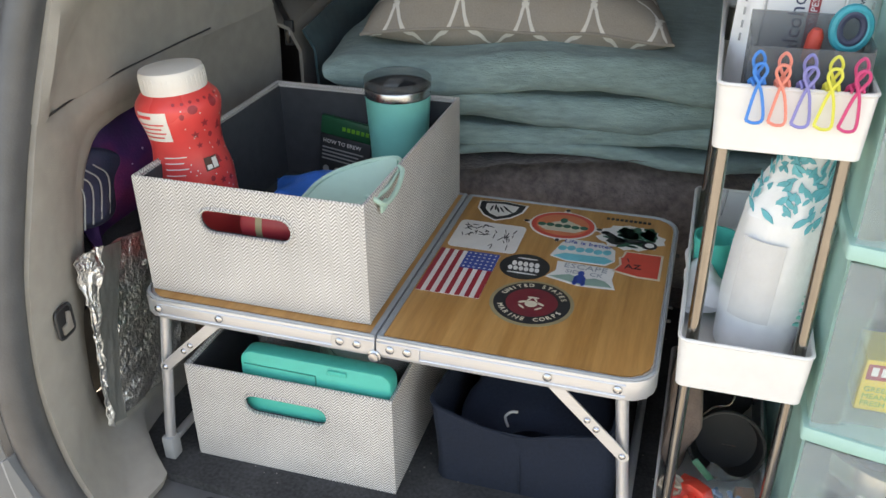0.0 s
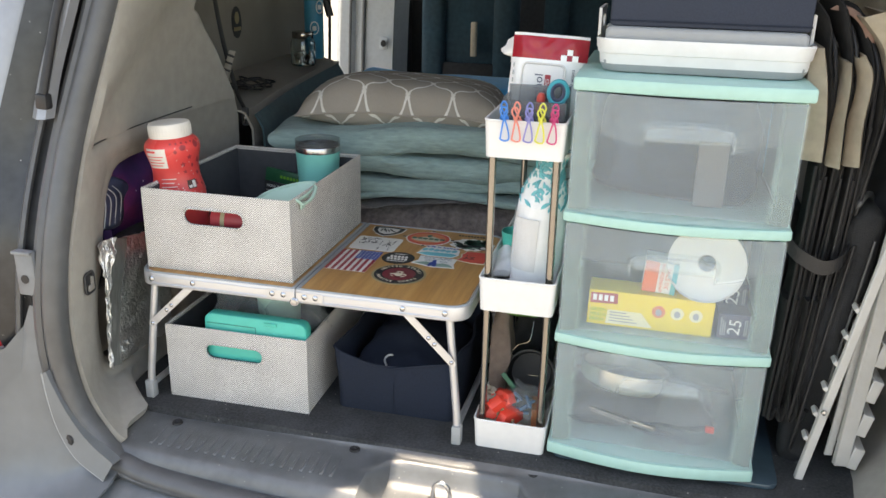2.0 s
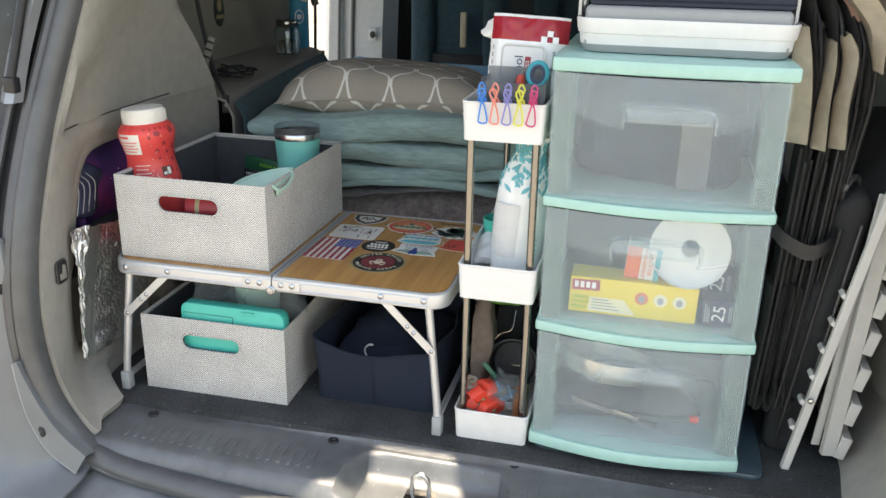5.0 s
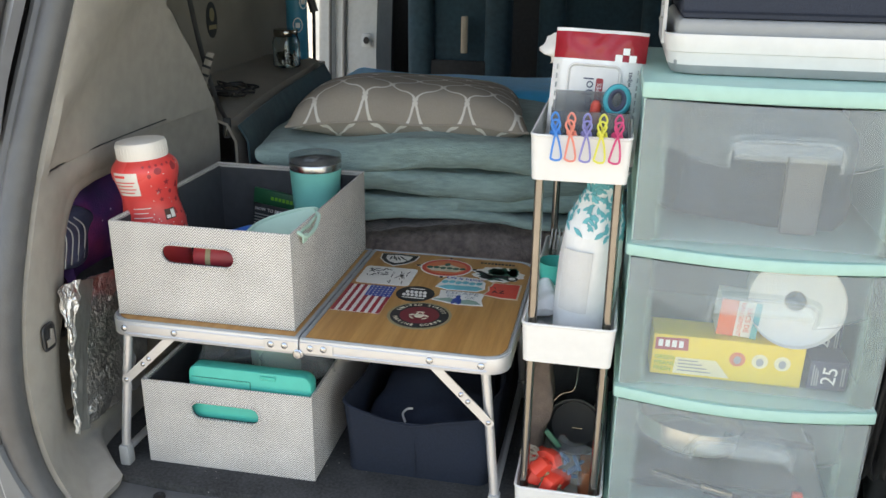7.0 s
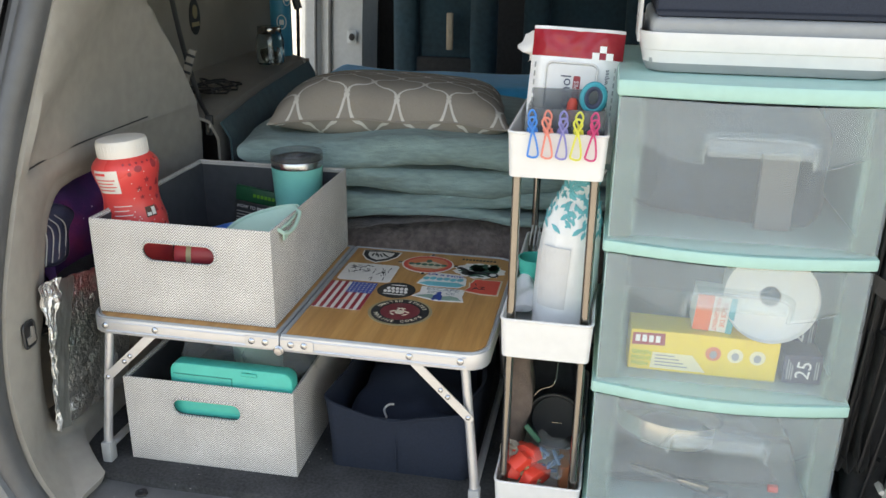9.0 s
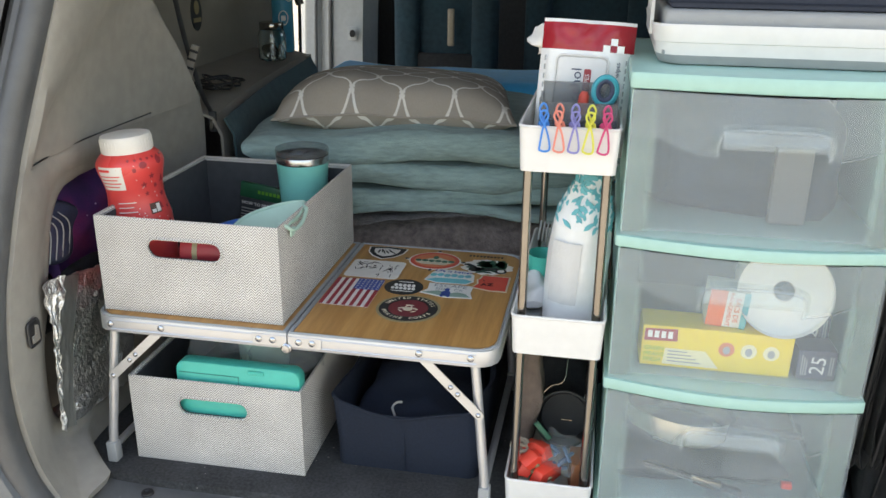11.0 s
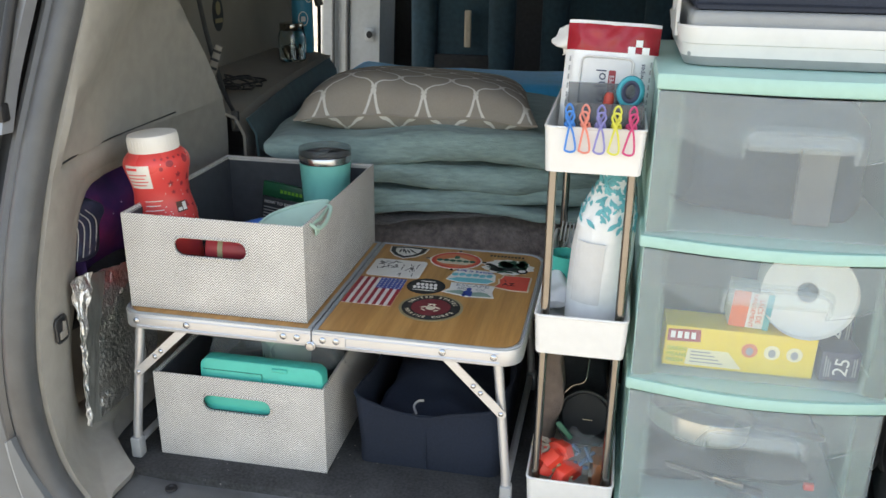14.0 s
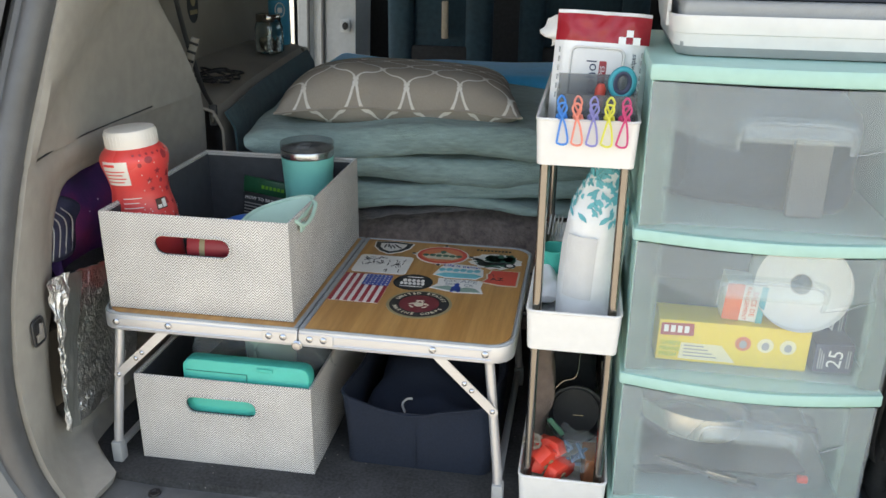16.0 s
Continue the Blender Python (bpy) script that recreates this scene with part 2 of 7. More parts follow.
JAMB = mat("dusty_grey_jamb_paint", (0.165, 0.178, 0.187), 0.40, 0.2, vary=0.10, grain=25, blotch=5, bump=0.03)
SILVER = mat("dusty_silver_car_paint", (0.30, 0.31, 0.325), 0.35, 0.35, vary=0.12, grain=25, blotch=4, bump=0.03, coat=0.4)
BUMPER = mat("scuffed_grey_bumper_plastic", (0.185, 0.197, 0.206), 0.45, vary=0.28, grain=22, blotch=6, bump=0.12, bscale=500)
LAMPRED = mat("red_lamp_lens", (0.62, 0.035, 0.045), 0.12, vary=0.1, bump=0, coat=1.0)
LAMPCLEAR = mat("clear_lamp_lens", (0.75, 0.70, 0.70), 0.12, vary=0.1, bump=0, coat=1.0)
FOIL = mat("crinkled_silver_foil", (0.76, 0.77, 0.77), 0.30, 1.0, vary=0.12, bump=0.9, bscale=160)
FOILGREY = mat("smooth_grey_foil_side", (0.20, 0.21, 0.20), 0.42, 0.6, vary=0.12, grain=30, bump=0.2, bscale=60)
PANMETAL = mat("brushed_cook_pan", (0.70, 0.64, 0.54), 0.26, 0.95, vary=0.06, bump=0.05)
GRAVEL = mat("pale_gravel", (0.22, 0.21, 0.19), 0.9, vary=0.45, grain=30, blotch=1.2, bump=1.0, bscale=35)
BLUESHEET = mat("bright_blue_sheet", (0.02, 0.43, 0.76), 0.8, vary=0.14, grain=40, bump=0.3, bscale=200, sheen=0.2)
SEATBLUE = mat("dark_blue_seat_cloth", (0.018, 0.048, 0.066), 0.9, vary=0.25, bump=0.5)
DARK = mat("near_black_cloth", (0.026, 0.027, 0.029), 0.9, vary=0.3, bump=0.5, bscale=500)
TAN = mat("tan_mesh_cloth", (0.42, 0.36, 0.28), 0.85, vary=0.15, bump=0.4, bscale=900)
BROWN = mat("brown_wool", (0.16, 0.12, 0.10), 0.9, vary=0.25, bump=0.5)
CHAIRCLOTH = mat("worn_black_chair_cloth", (0.034, 0.034, 0.034), 0.88, vary=0.3, grain=60, blotch=12, bump=0.5, bscale=500, spec=0.3)
CHAIRROD = mat("scuffed_dark_tube", (0.026, 0.026, 0.028), 0.45, 0.2, vary=0.2)
SLAT = mat("off_white_painted_slat", (0.60, 0.585, 0.55), 0.5, vary=0.10, grain=20, bump=0.1)
YELLOW = mat("yellow_carton", (0.84, 0.62, 0.045), 0.5, vary=0.04)
ORANGE = mat("orange_red_carton", (0.80, 0.15, 0.045), 0.5, vary=0.04)
CARTON = mat("dark_navy_carton", (0.045, 0.056, 0.105), 0.5, vary=0.1)
PAPER = mat("white_paper", (0.82, 0.81, 0.79), 0.85, vary=0.05, bump=0.2)
FILM = mat("white_plastic_film", (0.86, 0.875, 0.875), 0.35, vary=0.05, bump=0.35, bscale=60)
WRAPRED = mat("glossy_dark_red_film", (0.40, 0.018, 0.032), 0.25, vary=0.1, bump=0.3, bscale=70)
CORD = mat("dull_pale_cord", (0.42, 0.41, 0.40), 0.8)
AQUA = mat("aqua_print", (0.11, 0.48, 0.55), 0.5, vary=0.15)
FOREST = mat("forest_green_film", (0.010, 0.095, 0.045), 0.35, vary=0.15, bump=0.2)
CHARCOAL = mat("charcoal_film", (0.03, 0.032, 0.034), 0.4, vary=0.15)
BLUEBAG = mat("bright_blue_film", (0.012, 0.16, 0.62), 0.35, vary=0.15, bump=0.2)
FLAGRED = mat("flag_red_print", (0.34, 0.02, 0.035), 0.4, vary=0.05, bump=0)
FLAGBLUE = mat("flag_blue_print", (0.02, 0.06, 0.30), 0.4, vary=0.05, bump=0)
MAROON = mat("maroon_print", (0.17, 0.018, 0.028), 0.4, vary=0.06, bump=0)
STICKWHITE = mat("white_vinyl", (0.72, 0.71, 0.68), 0.4, vary=0.05, bump=0)
GOLD = mat("dull_gold_print", (0.30, 0.25, 0.14), 0.4, vary=0.05, bump=0)
PRINTRED = mat("brick_red_print", (0.66, 0.075, 0.05), 0.45, vary=0.06, bump=0)
DARKUMBER = mat("dark_umber_print", (0.10, 0.045, 0.03), 0.45, vary=0.1, bump=0)
CRIMSON = mat("crimson_print", (0.36, 0.03, 0.04), 0.45, vary=0.06, bump=0)
PRINTORANGE = mat("orange_print", (0.70, 0.20, 0.09), 0.45, vary=0.1, bump=0)
PRINTGREEN = mat("dark_green_print", (0.03, 0.13, 0.085), 0.45, vary=0.2, grain=250, bump=0)
PRINTSAND = mat("sand_print", (0.60, 0.55, 0.42), 0.45, vary=0.1, bump=0)
DEEPLIME = mat("deep_green_nylon", (0.06, 0.19, 0.022), 0.6, vary=0.25, bump=0.3)
PANBLACK = mat("matt_black_pan", (0.009, 0.009, 0.010), 0.55, vary=0.2, bump=0.05)
LIME = mat("lime_green_plastic", (0.13, 0.40, 0.03), 0.5, vary=0.15)
BLUEGREY = mat("blue_grey_plastic", (0.10, 0.19, 0.32), 0.5, vary=0.2)
COLOURS = [("blue", (0.02, 0.22, 0.66)), ("coral", (0.78, 0.25, 0.19)), ("violet", (0.22, 0.22, 0.52)), ("yellow", (0.66, 0.65, 0.09)), ("magenta", (0.60, 0.05, 0.18))]
CLIPS = [(c, mat(c + "_coated_wire", rgb, 0.35, vary=0.05, bump=0)) for c, rgb in COLOURS]
GLASS = mat("clear_glass", (0.9, 0.95, 0.93), 0.03, vary=0, bump=0, trans=1.0)

specked(PAINT, 150, 0.05, (0.32, 0.32, 0.31))
specked(SILLPL, 130, 0.07, (0.30, 0.29, 0.27))
specked(CARPET, 120, 0.05, (0.30, 0.29, 0.27))
specked(BUMPER, 90, 0.05, (0.34, 0.34, 0.33))
specked(GALAXY, 90, 0.12, (0.45, 0.35, 0.55))


# ---- mesh helpers ----
def link_mesh(name, bm, material, parent, sharp=38):
    bmesh.ops.recalc_face_normals(bm, faces=bm.faces)
    for f in bm.faces:
        f.smooth = True
    for e in bm.edges:
        e.smooth = len(e.link_faces) == 2 and e.calc_face_angle(0) < radians(sharp)
    me = bpy.data.meshes.new(name)
    bm.to_mesh(me)
    bm.free()
    me.materials.append(material)
    ob = new(name, me)
    if parent:
        ob.parent = parent
    return ob


def part(name, bm, material, parent, label=""):
    return tagged(link_mesh(name, bm, material, parent), label)


def thing(name, loc, label, category, group="", kind="", turn=(0, 0, 0)):
    e = new(name)
    e.empty_display_size = 0.05
    e.matrix_basis = pose(*loc, *turn)
    return tagged(e, label, category, group, kind)


def box(x0, x1, y0, y1, z0, z1, bevel=0.0, seg=2, bm=None):
    tmp = bmesh.new()
    bmesh.ops.create_cube(tmp, size=1, matrix=Matrix.LocRotScale(((x0 + x1) / 2, (y0 + y1) / 2, (z0 + z1) / 2), None, (x1 - x0, y1 - y0, z1 - z0)))
    if bevel:
        bmesh.ops.bevel(tmp, geom=tmp.edges[:] + tmp.verts[:], offset=bevel, segments=seg, profile=0.5, affect="EDGES")
    return join(bm, tmp)


def join(bm, tmp, m=None):
    if m is not None:
        bmesh.ops.transform(tmp, matrix=m, verts=tmp.verts)
    if bm is None:
        return tmp
    me = bpy.data.meshes.new("tmp")
    tmp.to_mesh(me)
    tmp.free()
    bm.from_mesh(me)
    bpy.data.meshes.remove(me)
    return bm


def lathe(profile, n=32, bm=None, close=True):
    tmp = bmesh.new()
    rings = [[tmp.verts.new((r * math.cos(2 * math.pi * k / n), r * math.sin(2 * math.pi * k / n), z)) for k in range(n)] for r, z in profile]
    for a, b in zip(rings, rings[1:]):
        for k in range(n):
            tmp.faces.new((a[k], a[(k + 1) % n], b[(k + 1) % n], b[k]))
    if close:
        tmp.faces.new(rings[0])
        tmp.faces.new(rings[-1])
    return join(bm, tmp)


def smooth_line(pts, steps=6):
    """Catmull-Rom through the points."""
    p = [Vector(q) for q in pts]
    p = [2 * p[0] - p[1], *p, 2 * p[-1] - p[-2]]
    out = []
    for i in range(1, len(p) - 2):
        for s in range(steps):
            t = s / steps
            a, b, c, d = p[i - 1], p[i], p[i + 1], p[i + 2]
            out.append(0.5 * (2 * b + (c - a) * t + (2 * a - 5 * b + 4 * c - d) * t * t + (3 * b - a - 3 * c + d) * t ** 3))
    return out + [p[-2]]


def tube(pts, r, n=8, bm=None, closed=False, flat=1.0):
    tmp = bmesh.new()
    p = [Vector(q) for q in pts]
    rings, up = [], None
    for i, q in enumerate(p):
        if closed:
            d = (p[(i + 1) % len(p)] - p[i - 1]).normalized()
        else:
            d = (p[min(i + 1, len(p) - 1)] - p[max(i - 1, 0)]).normalized()
        up = up if up is not None else (Vector((0, 0, 1)) if abs(d.z) < 0.9 else Vector((1, 0, 0)))
        s = d.cross(up).normalized()
        up = s.cross(d).normalized()
        rad = r[i] if isinstance(r, (list, tuple)) else r
        rings.append([tmp.verts.new(q + rad * (math.cos(2 * math.pi * k / n) * s + flat * math.sin(2 * math.pi * k / n) * up)) for k in range(n)])
    pairs = list(zip(rings, rings[1:])) + ([(rings[-1], rings[0])] if closed else [])
    for a, b in pairs:
        for k in range(n):
            tmp.faces.new((a[k], a[(k + 1) % n], b[(k + 1) % n], b[k]))
    if not closed:
        tmp.faces.new(rings[0])
        tmp.faces.new(rings[-1])
    return join(bm, tmp)


def prism(outline, z0, z1, bevel=0.0, bm=None, m=None):
    """A flat outline (x, y), closed, raised from z0 to z1."""
    tmp = bmesh.new()
    f = tmp.faces.new([tmp.verts.new((x, y, z0)) for x, y in outline])
    ret = bmesh.ops.extrude_face_region(tmp, geom=[f])
    bmesh.ops.translate(tmp, verts=[v for v in ret["geom"] if isinstance(v, bmesh.types.BMVert)], vec=(0, 0, z1 - z0))
    if bevel:
        bmesh.ops.recalc_face_normals(tmp, faces=tmp.faces)
        bmesh.ops.bevel(tmp, geom=[e for e in tmp.edges if e.calc_face_angle(0) > 0.6], offset=bevel, segments=2, profile=0.5, affect="EDGES")
    return join(bm, tmp, m)


def rounded(x0, x1, y0, y1, r, n=6):
    pts = []
    for cx, cy, a in ((x1 - r, y1 - r, 0), (x0 + r, y1 - r, 90), (x0 + r, y0 + r, 180), (x1 - r, y0 + r, 270)):
        pts += [(cx + r * math.cos(radians(a + 90 * k / n)), cy + r * math.sin(radians(a + 90 * k / n))) for k in range(n + 1)]
    return pts


def oval(cx, cy, rx, ry, n=40, turn=0):
    c, s = math.cos(radians(turn)), math.sin(radians(turn))
    return [(cx + rx * math.cos(a) * c - ry * math.sin(a) * s, cy + rx * math.cos(a) * s + ry * math.sin(a) * c) for a in (2 * math.pi * k / n for k in range(n))]


def loft(curves, steps=5, thick=0.0, bm=None):
    """A skin over curves of the same number of points; thick gives it a back."""
    tmp = bmesh.new()
    rows = [smooth_line(c, steps) for c in curves]
    g = [[tmp.verts.new(q) for q in r] for r in rows]
    for a, b in zip(g, g[1:]):
        for k in range(len(a) - 1):
            tmp.faces.new((a[k], a[k + 1], b[k + 1], b[k]))
    if thick:
        bmesh.ops.recalc_face_normals(tmp, faces=tmp.faces)
        bmesh.ops.solidify(tmp, geom=tmp.faces[:], thickness=thick)
    return join(bm, tmp)


def holed_plate(w, h, t, hx, hz, hw, hh, bm=None, m=None):
    """An upright plate w by h, t thick, from (0, 0, 0), with a rounded slot of hw by hh about (hx, hz)."""
    tmp = bmesh.new()
    r, slot = hh / 2, []
    for sx, a0 in ((1, -90), (-1, 90)):
        for k in range(9):
            a = radians(a0 + 180 * k / 8)
            slot.append((hx + sx * (hw / 2 - r) + r * math.cos(a), hz + r * math.sin(a)))
    outer = []
    for x, z in slot:
        dx, dz = x - hx, z - hz
        s = min(((w - hx) / dx if dx > 0 else -hx / dx) if abs(dx) > 1e-6 else 9e9, ((h - hz) / dz if dz > 0 else -hz / dz) if abs(dz) > 1e-6 else 9e9)
        outer.append([hx + dx * s, hz + dz * s])
    for cx, cz in ((0, 0), (w, 0), (0, h), (w, h)):
        k = min(range(len(outer)), key=lambda i: math.hypot(outer[i][0] - cx, outer[i][1] - cz))
        outer[k] = [cx, cz]
    n = len(slot)
    loops = [[tmp.verts.new((x, y, z)) for x, z in lp] for y in (0, t) for lp in (slot, outer)]
    for k in range(n):
        j = (k + 1) % n
        for a, b in ((0, 1), (1, 3), (3, 2), (2, 0)):
            tmp.faces.new((loops[a][k], loops[a][j], loops[b][j], loops[b][k]))
    return join(bm, tmp, m)


def letters(text, size, m, bm=None, thick=0.0004, align="CENTER"):
    c = bpy.data.curves.new("txt", "FONT")
    c.body, c.size, c.extrude, c.align_x, c.align_y = text, size, thick / 2, align, "CENTER"
    c.resolution_u = 2
    o = bpy.data.objects.new("txt", c)
    me = bpy.data.meshes.new_from_object(o)
    bpy.data.objects.remove(o)
    tmp = bmesh.new()
    tmp.from_mesh(me)
    bpy.data.meshes.remove(me)
    return join(bm, tmp, m)


def rumple(bm, amount, scale, seed=0.0, keep_z=None):
    for v in bm.verts:
        if keep_z is not None and v.co.z <= keep_z:
            continue
        p = v.co * scale + Vector((seed, seed * 0.7, seed * 1.3))
        v.co += amount * Vector((noise.noise(p), noise.noise(p + Vector((7, 3, 1))), noise.noise(p + Vector((2, 9, 5)))))
    return bm


def cushion(sx, sy, sz, nx=24, ny=20, pinch=0.55, power=2.6):
    """A stuffed, pillow-like body about the origin with a UV in metres."""
    tmp = bmesh.new()
    uvl = tmp.loops.layers.uv.new("UVMap")
    grids = []
    for side in (1, -1):
        g = []
        for j in range(ny + 1):
            row = []
            for i in range(nx + 1):
                u, v = 2 * i / nx - 1, 2 * j / ny - 1
                hgt = ((1 - abs(u) ** power) * (1 - abs(v) ** power)) ** 0.55
                px = u * (1 - 0.07 * (1 - abs(v)) ** 1 * abs(u) ** 3 * pinch)
                py = v * (1 - 0.10 * (1 - abs(u)) ** 1 * abs(v) ** 3 * pinch)
                if side == -1 and (i in (0, nx) or j in (0, ny)):
                    row.append(grids[0][j][i])
                else:
                    row.append(tmp.verts.new((px * sx / 2, py * sy / 2, side * hgt * sz / 2)))
            g.append(row)
        grids.append(g)
        for j in range(ny):
            for i in range(nx):
                f = tmp.faces.new((g[j][i], g[j][i + 1], g[j + 1][i + 1], g[j + 1][i]))
                for lp, (a, b) in zip(f.loops, ((i, j), (i + 1, j), (i + 1, j + 1), (i, j + 1))):
                    lp[uvl].uv = (a / nx * sx, (b / ny if side == 1 else -b / ny) * sy * 1.15)
    return tmp


# ---- the setting ----
def ground():
    bm = bmesh.new()
    bmesh.ops.create_grid(bm, x_segments=60, y_segments=60, size=60, matrix=Matrix.Translation((0, 0, -0.62)))
    for v in bm.verts:
        v.co.z += 0.03 * noise.noise(v.co * 0.6)
    tagged(link_mesh("ground", bm, GRAVEL, None), "pale sunlit gravel ground round the van", "ground", kind="structure")
    bm = bmesh.new()
    for _ in range(900):
        x, y = random.uniform(-3.2, -0.62), random.uniform(-0.8, 4.5)
        r = random.uniform(0.008, 0.028)
        bmesh.ops.create_icosphere(bm, subdivisions=1, radius=r, matrix=Matrix.LocRotScale((x, y, -0.605), Euler((x * 9, y * 7, x)), (1, random.uniform(0.6, 1), 0.6)))
    tagged(link_mesh("gravel", bm, GRAVEL, None), "loose pale gravel stones beside the van", "gravel", kind="stuff")


def floor():
    bm = prism([(-0.372, 0.12), (-0.360, 0.045), (-0.348, 0.008), (-0.336, -0.008), (-0.310, -0.018), (-0.279, -0.028), (-0.20, -0.033), (0.92, -0.035), (1.0, 0.0), (1.02, 0.1), (1.02, 3.0), (-0.385, 3.0)], -0.04, 0.0)
    ob = tagged(link_mesh("floor", bm, CARPET, None), "black carpeted cargo floor of a minivan", "floor", kind="structure")
    bm = prism(rounded(-0.62, 1.25, 0.35, 3.2, 0.05), -0.10, -0.045)
    part("underlay", bm, CARPET, ob)


ZS = (-0.02, 0.06, 0.18, 0.335, 0.50, 0.726, 0.98)
SEAL_IN = [(-0.262, -0.128, -0.012), (-0.322, -0.128, 0.07), (-0.340, -0.128, 0.20), (-0.333, -0.112, 0.337), (-0.322, -0.055, 0.501), (-0.283, 0.018, 0.727), (-0.235, 0.10, 0.98)]
SEAL_MID = [(-0.282, -0.143, -0.036), (-0.341, -0.144, 0.052), (-0.361, -0.144, 0.18), (-0.355, -0.126, 0.335), (-0.345, -0.068, 0.50), (-0.303, 0.008, 0.726), (-0.255, 0.091, 0.98)]
SEAL_OUT = [(-0.335, -0.146, -0.055), (-0.393, -0.146, 0.045), (-0.408, -0.146, 0.16), (-0.392, -0.128, 0.332), (-0.383, -0.066, 0.498), (-0.338, 0.005, 0.725), (-0.29, 0.088, 0.98)]


def shift(curve, dx, dy, dz=0.0):
    return [(x + dx, y + dy, z + dz) for x, y, z in curve]


def ring_skin(rings, steps=4, thick=0.0):
    """A skin over closed rings of the same number of points, each smoothed."""
    tmp = bmesh.new()
    g = []
    for r in rings:
        q = smooth_line([r[-1], *r, r[0], r[1]], steps)[steps:-2 * steps]
        g.append([tmp.verts.new(p) for p in (q if len(q) == steps * len(r) else q[:steps * len(r)])])
    for a, b in zip(g, g[1:]):
        for k in range(len(a)):
            tmp.faces.new((a[k], a[(k + 1) % len(a)], b[(k + 1) % len(a)], b[k]))
    if thick:
        bmesh.ops.recalc_face_normals(tmp, faces=tmp.faces)
        bmesh.ops.solidify(tmp, geom=tmp.faces[:], thickness=thick)
    return tmp


def mirrored(curve, mid=0.335):
    return [(2 * mid - x, y, z) for x, y, z in curve]


def wall_left():
    e = thing("wall_left", (0, 0, 0), "grey-beige moulded plastic side trim of the cargo bay with an open side pocket", "wall", kind="structure")
    # one moulded panel from the rubber seal to the floor, round the mouth of the pocket
    outer = [(-0.3225, -0.057, 0.497), (-0.330, -0.090, 0.40), (-0.333, -0.112, 0.337), (-0.338, -0.122, 0.27), (-0.340, -0.128, 0.20), (-0.335, -0.128, 0.13), (-0.322, -0.128, 0.07), (-0.297, -0.128, 0.02), (-0.264, -0.127, -0.012), (-0.282, -0.090, -0.004), (-0.280, -0.030, 0.001), (-0.333, -0.013, 0.002), (-0.347, 0.015, 0.002), (-0.358, 0.10, 0.002), (-0.360, 0.30, 0.002), (-0.355, 0.50, 0.002), (-0.345, 0.50, 0.25), (-0.335, 0.49, 0.493), (-0.342, 0.30, 0.500), (-0.350, 0.15, 0.496), (-0.345, 0.03, 0.493), (-0.330, -0.042, 0.494)]
    mouth = [(0.046, 0.440), (0.020, 0.405), (0.000, 0.340), (-0.015, 0.272), (-0.032, 0.19), (-0.038, 0.12), (-0.034, 0.075), (-0.022, 0.050), (-0.008, 0.040), (0.010, 0.034), (0.04, 0.031), (0.07, 0.030), (0.10, 0.029), (0.17, 0.028), (0.27, 0.034), (0.30, 0.07), (0.305, 0.25), (0.30, 0.42), (0.26, 0.452), (0.15, 0.4545), (0.085, 0.452), (0.060, 0.448)]
    inner = [(-0.366 + 0.028 * max(0.0, z - 0.10), y, z) for y, z in mouth]
    rings = [[(x - (0.014 if k < 9 else 0.004), y - (0.001 if k < 9 else 0.0), z - (0.012 if 8 <= k <= 15 else 0.0)) for k, (x, y, z) in enumerate(outer)]]
    for u in (0.0, 0.06, 0.2, 0.4, 0.6, 0.8, 0.94, 1.0):
        rings.append([(a[0] + (b[0] - a[0]) * u + (0.024 if k < 6 or k > 18 else -0.016 if 7 < k < 13 else 0.0) * u * (1 - u), a[1] + (b[1] - a[1]) * u, a[2] + (b[2] - a[2]) * u) for k, (a, b) in enumerate(zip(outer, inner))])
    cy, cz = 0.13, 0.25
    for dx, k in ((0.0015, 0.003), (0.003, 0.010), (0.007, 0.017), (0.016, 0.021), (0.055, 0.023)):
        rings.append([(x - dx, y + (k if y < cy else -k), z + (k if z < cz else -k)) for x, y, z in inner])
    part("lower_trim", ring_skin(rings, 4, 0.003), BEIGE, e)
    # upper panel: a broad band that faces the opening, a soft crease, then the flat side
    zs = (0.4925, 0.553, 0.602, 0.672, 0.727, 0.98)
    seal = list(zip((-0.323, -0.313, -0.305, -0.293, -0.283, -0.235), (-0.058, -0.038, -0.022, 0.0, 0.018, 0.10), zs))
    crease = list(zip((-0.335, -0.334, -0.326, -0.318, -0.311, -0.285), (-0.020, 0.020, 0.068, 0.150, 0.212, 0.47), zs))
    band = [(a[0] * 0.55 + b[0] * 0.45 + out, a[1] * 0.55 + b[1] * 0.45, a[2]) for a, b, out in zip(seal, crease, (0.0, 0.004, 0.007, 0.009, 0.010, 0.010))]
    flat = list(zip((-0.352, -0.352, -0.346, -0.336, -0.328, -0.30), (0.12, 0.15, 0.18, 0.24, 0.275, 0.51), zs))
    end = list(zip((-0.335, -0.335, -0.335, -0.334, -0.332, -0.305), (0.485, 0.447, 0.412, 0.352, 0.352, 0.57), zs))
    back = list(zip((-0.350, -0.350, -0.350, -0.352, -0.352, -0.325), (0.505, 0.470, 0.438, 0.385, 0.380, 0.60), zs))
    far = [(-0.56, y + 0.03, z) for x, y, z in back]
    part("upper_trim", loft([shift(seal, -0.014, 0.0), seal, [(x + 0.003 * (z > 0.5), y + 0.006, z) for x, y, z in seal], band, [(x + 0.002 * (z > 0.5), y - 0.010, z) for x, y, z in crease], crease, shift(crease, -0.004, 0.012), flat, shift(end, -0.002, -0.03), end, back, far], 6, 0.004), BEIGE, e)
